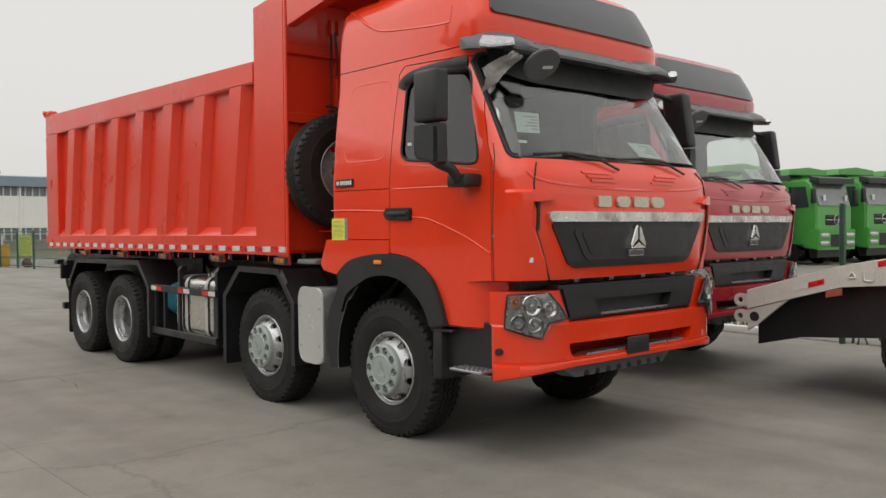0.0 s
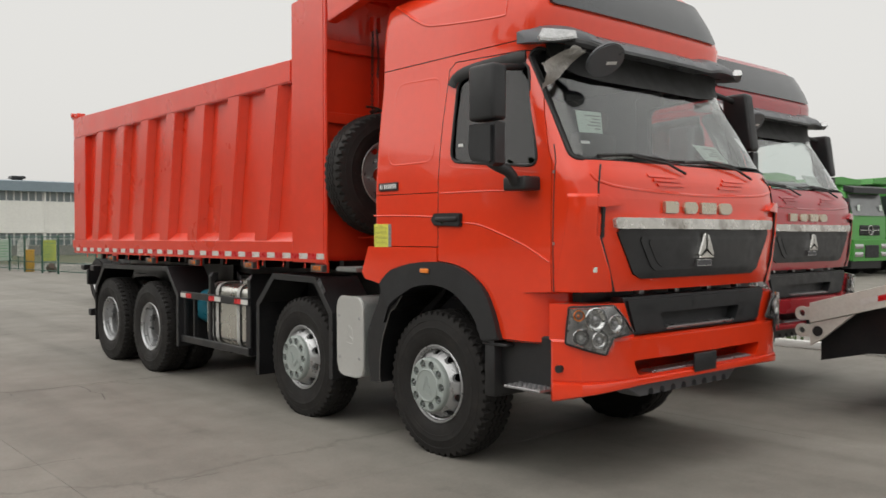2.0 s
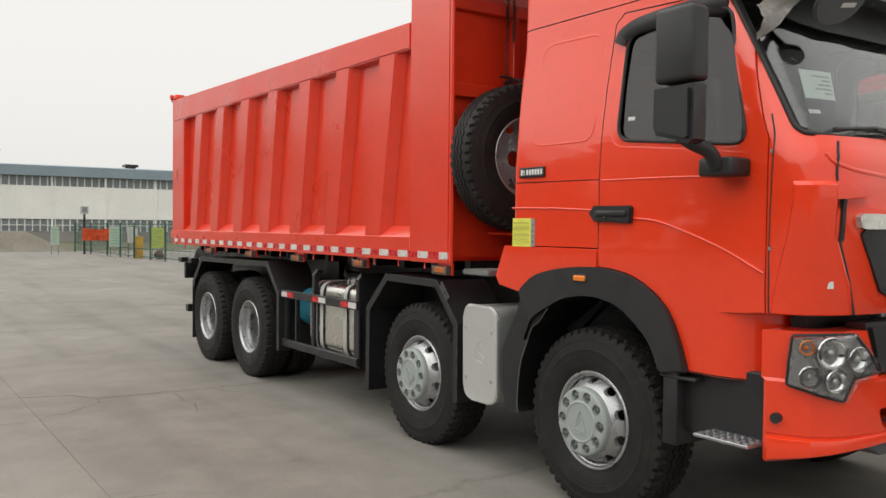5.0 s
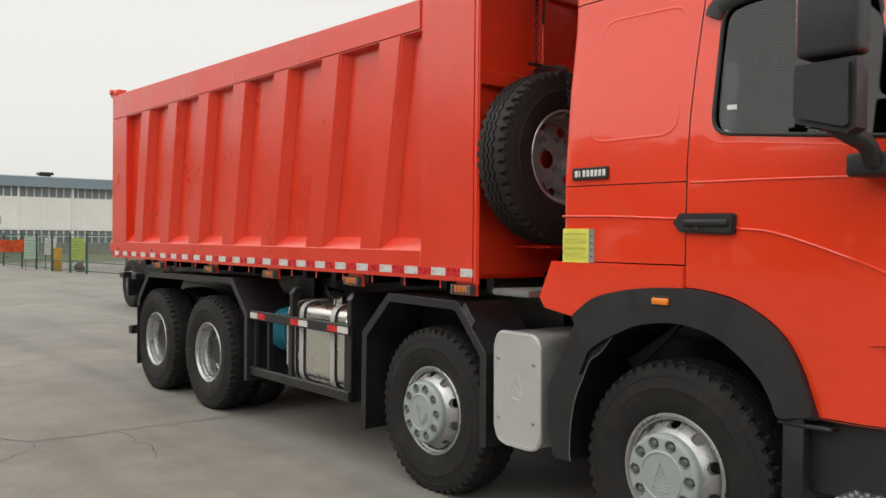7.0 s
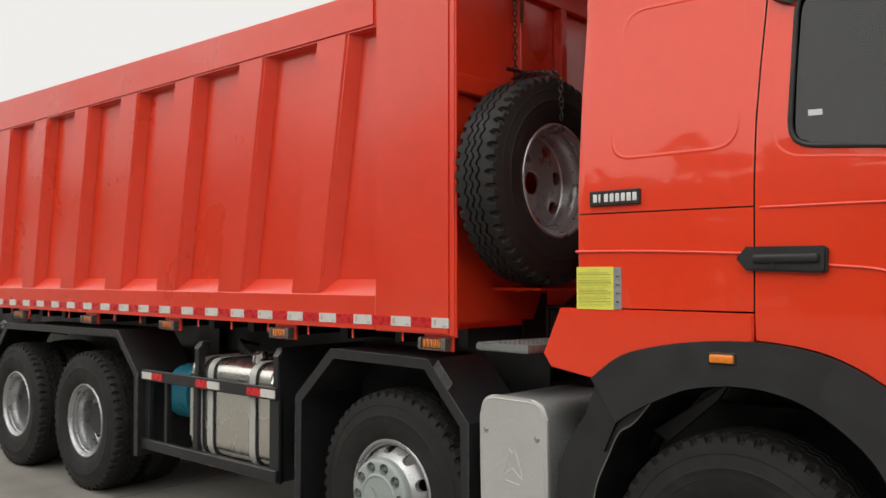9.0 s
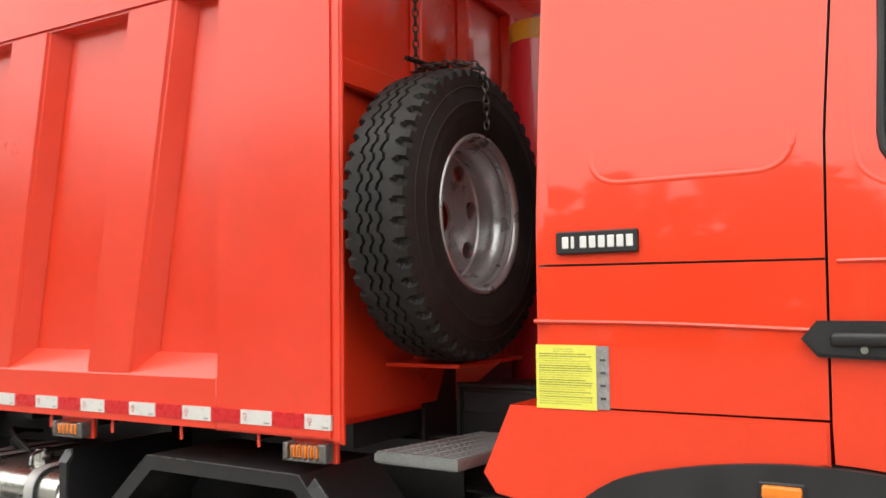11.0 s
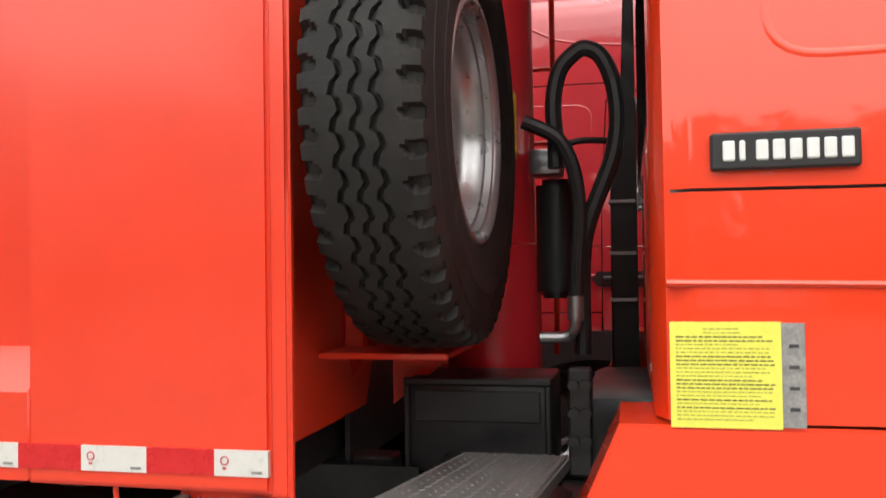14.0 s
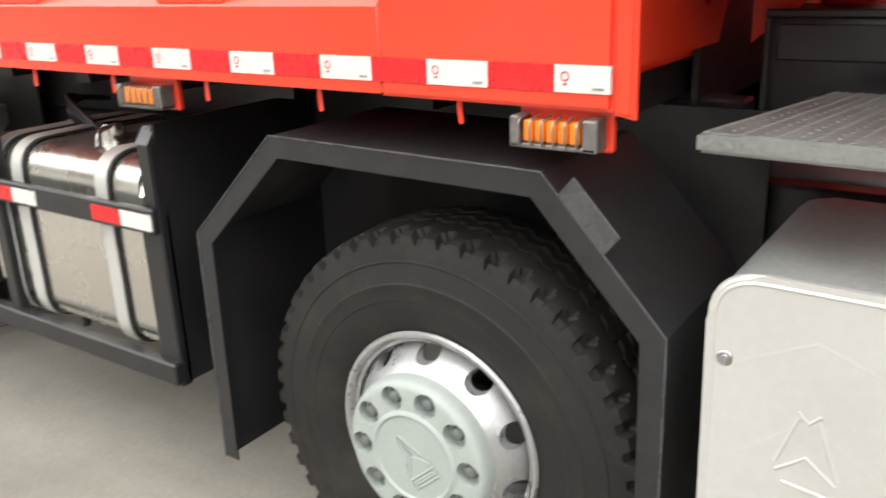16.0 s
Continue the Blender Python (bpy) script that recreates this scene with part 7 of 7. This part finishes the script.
tagged(part("flower_pot", RK, mat("brown_pot", (0.10, 0.06, 0.045), rough=0.8), None), "dark brown pot on the ground by the fence", "pot")
SL = thing("street_lamp", (7.15, 60, 0), "tall white street lamp with twin heads", "lamp")
part("pole", add_cyl(bmesh.new(), (7.15, 60, 0), (7.15, 60, 6.0), 0.09, 12, 0.06), WHITE, SL)
part("lamp_head", add_box(bmesh.new(), 6.95, 7.45, 59.8, 60.2, 5.95, 6.2, 0.05, 2), GREYPLASTIC, SL)
PS = thing("sign_post", (10.6, 52, 0), "dark post carrying a small grey box", "post")
part("pole", add_cyl(bmesh.new(), (10.6, 52, 0), (10.6, 52, 2.2), 0.06, 10), GREYPLASTIC, PS)
part("box", add_box(bmesh.new(), 10.40, 10.80, 51.9, 52.1, 2.2, 2.65, 0.02, 1), SHIELD, PS)
part("box_face", add_box(bmesh.new(), 10.46, 10.74, 51.885, 51.899, 2.28, 2.58, 0.01, 1), PANEM, PS)

# ---- line of trees on the other side of the yard, mirrored in paint and glass ----
def woods():
    rnd = random.Random(11)
    verts, faces = [], []
    for i in range(84):
        y = -70 + i * 2.3 + rnd.uniform(-1.0, 1.0)
        x = -34 + rnd.uniform(-3, 3)
        h = rnd.uniform(9.5, 14.5)
        # trunk
        for a in range(4):
            t = a * math.pi / 2
            b = len(verts)
            verts += [(x + 0.15 * math.cos(t), y + 0.15 * math.sin(t), 0), (x + 0.15 * math.cos(t + 1.57), y + 0.15 * math.sin(t + 1.57), 0), (x + 0.05 * math.cos(t + 1.57), y + 0.05 * math.sin(t + 1.57), h * 0.8), (x + 0.05 * math.cos(t), y + 0.05 * math.sin(t), h * 0.8)]
            faces.append((b, b + 1, b + 2, b + 3))
        clumps = [(x + rnd.gauss(0, 1.2), y + rnd.gauss(0, 1.5), h * rnd.uniform(0.08, 0.92), rnd.uniform(0.8, 1.6)) for _ in range(25)]
        for cx, cy, cz, r in clumps:
            for _ in range(40):
                p = Vector((rnd.gauss(0, 1), rnd.gauss(0, 1), rnd.gauss(0, 1))).normalized() * r * rnd.uniform(0.5, 1.05) + Vector((cx, cy, cz))
                u = Vector((rnd.gauss(0, 1), rnd.gauss(0, 1), rnd.gauss(0, 1))).normalized()
                v = u.orthogonal().normalized()
                s = rnd.uniform(0.32, 0.6)
                b = len(verts)
                verts += [tuple(p + u * s), tuple(p + v * s * 0.6), tuple(p - u * s), tuple(p - v * s * 0.6)]
                faces.append((b, b + 1, b + 2, b + 3))
    me = bpy.data.meshes.new("far_woods")
    me.from_pydata(verts, [], faces)
    me.materials.append(mat("tree_foliage", (0.045, 0.075, 0.028), rough=0.8, var=0.4, scale=0.8, fine=6, bump=0))
    return new("far_woods", me)


tagged(woods(), "line of leafy trees beyond the yard", "trees", "", "stuff")
for i in range(3):
    PW = thing("power_line_pole", (-27, -30 + i * 38, 0), "grey concrete pole carrying power lines", "pole")
    part("pole", add_cyl(bmesh.new(), (-27, -30 + i * 38, 0), (-27, -30 + i * 38, 11), 0.16, 10, 0.1), mat("pole_concrete", (0.3, 0.29, 0.28), rough=0.9), PW)
    part("cross_arm", add_box(bmesh.new(), -28, -26, -30.06 + i * 38, -29.94 + i * 38, 10.3, 10.45), BLACK, PW)
    for k in range(3):
        x = -27.9 + 0.9 * k
        if i < 2:
            part("wire", add_tube(bmesh.new(), [(x, -30 + i * 38 + 38 * t, 10.5 - 1.2 * 4 * t * (1 - t)) for t in [j / 12 for j in range(13)]], 0.02, 5), SEAL, PW)

# concrete slabs
def slab(x0, x1, y0, y1):
    bm = add_box(bmesh.new(), x0 + 0.0015, x1 - 0.0015, y0 + 0.0015, y1 - 0.0015, -0.010, 0.0, 0.0015, 1)
    part("slab", bm, CONCRETE, GROUND, smooth=0)

xs = [1.71 + 5.0 * k for k in range(-9, 13)]
ys = [0.9 + 5.0 * k for k in range(-9, 13)]
for x in xs[:-1]:
    for y in ys[:-1]:
        slab(x, x + 5.0, y, y + 5.0)

# cracks and pale mended patches in the slabs
def crack(pts, w, seed, name="crack", material=None):
    rnd = random.Random(seed)
    bm = bmesh.new()
    line = []
    for (x0, y0), (x1, y1) in zip(pts, pts[1:]):
        n = max(3, int(math.hypot(x1 - x0, y1 - y0) / 0.05))
        for i in range(n):
            t = i / n
            line.append((x0 + (x1 - x0) * t + rnd.uniform(-0.016, 0.016), y0 + (y1 - y0) * t + rnd.uniform(-0.016, 0.016)))
    line.append(pts[-1])
    last = None
    for i, (x, y) in enumerate(line):
        a, b = line[max(0, i - 1)], line[min(len(line) - 1, i + 1)]
        d = Vector((b[0] - a[0], b[1] - a[1], 0)).normalized()
        half = w * rnd.uniform(0.25, 1.0) * min(1, 0.3 + i / 4, 0.3 + (len(line) - 1 - i) / 4)
        off = Vector((-d.y, d.x, 0)) * half
        pair = (bm.verts.new(Vector((x, y, 0.002)) + off), bm.verts.new(Vector((x, y, 0.002)) - off))
        if last:
            bm.faces.new((last[0], pair[0], pair[1], last[1]))
        last = pair
    bmesh.ops.recalc_face_normals(bm, faces=bm.faces[:])
    part(name, bm, material or CRACK, GROUND, smooth=0)

crack([(-1.2, 11.9), (0.6, 11.7), (2.15, 11.28), (2.32, 11.0), (2.74, 10.96), (3.13, 10.98), (3.8, 10.95), (4.6, 10.99), (5.8, 11.2)], 0.010, 1)
crack([(3.0, 10.97), (3.04, 10.72), (3.0, 10.5), (3.06, 10.28), (2.95, 9.9)], 0.005, 2)
crack([(2.33, 11.0), (2.31, 10.78), (1.98, 10.48), (1.7, 10.3), (0.8, 10.1)], 0.005, 3)
crack([(3.45, 10.96), (3.5, 10.7), (3.7, 10.5)], 0.004, 4)
crack([(2.1, 14.2), (2.9, 14.0), (3.6, 14.3), (4.4, 14.1)], 0.007, 7)
crack([(0.2, 16.9), (1.5, 17.2), (3.1, 16.8), (4.6, 17.1)], 0.010, 8)
crack([(1.4, 7.7), (1.6, 7.68), (1.72, 7.71), (1.91, 7.71), (2.02, 7.7)], 0.004, 5)
crack([(2.28, 6.63), (2.4, 6.64), (2.67, 6.64)], 0.004, 6)
crack([(1.77, 10.48), (2.05, 10.41), (2.41, 10.42)], 0.004, 9)
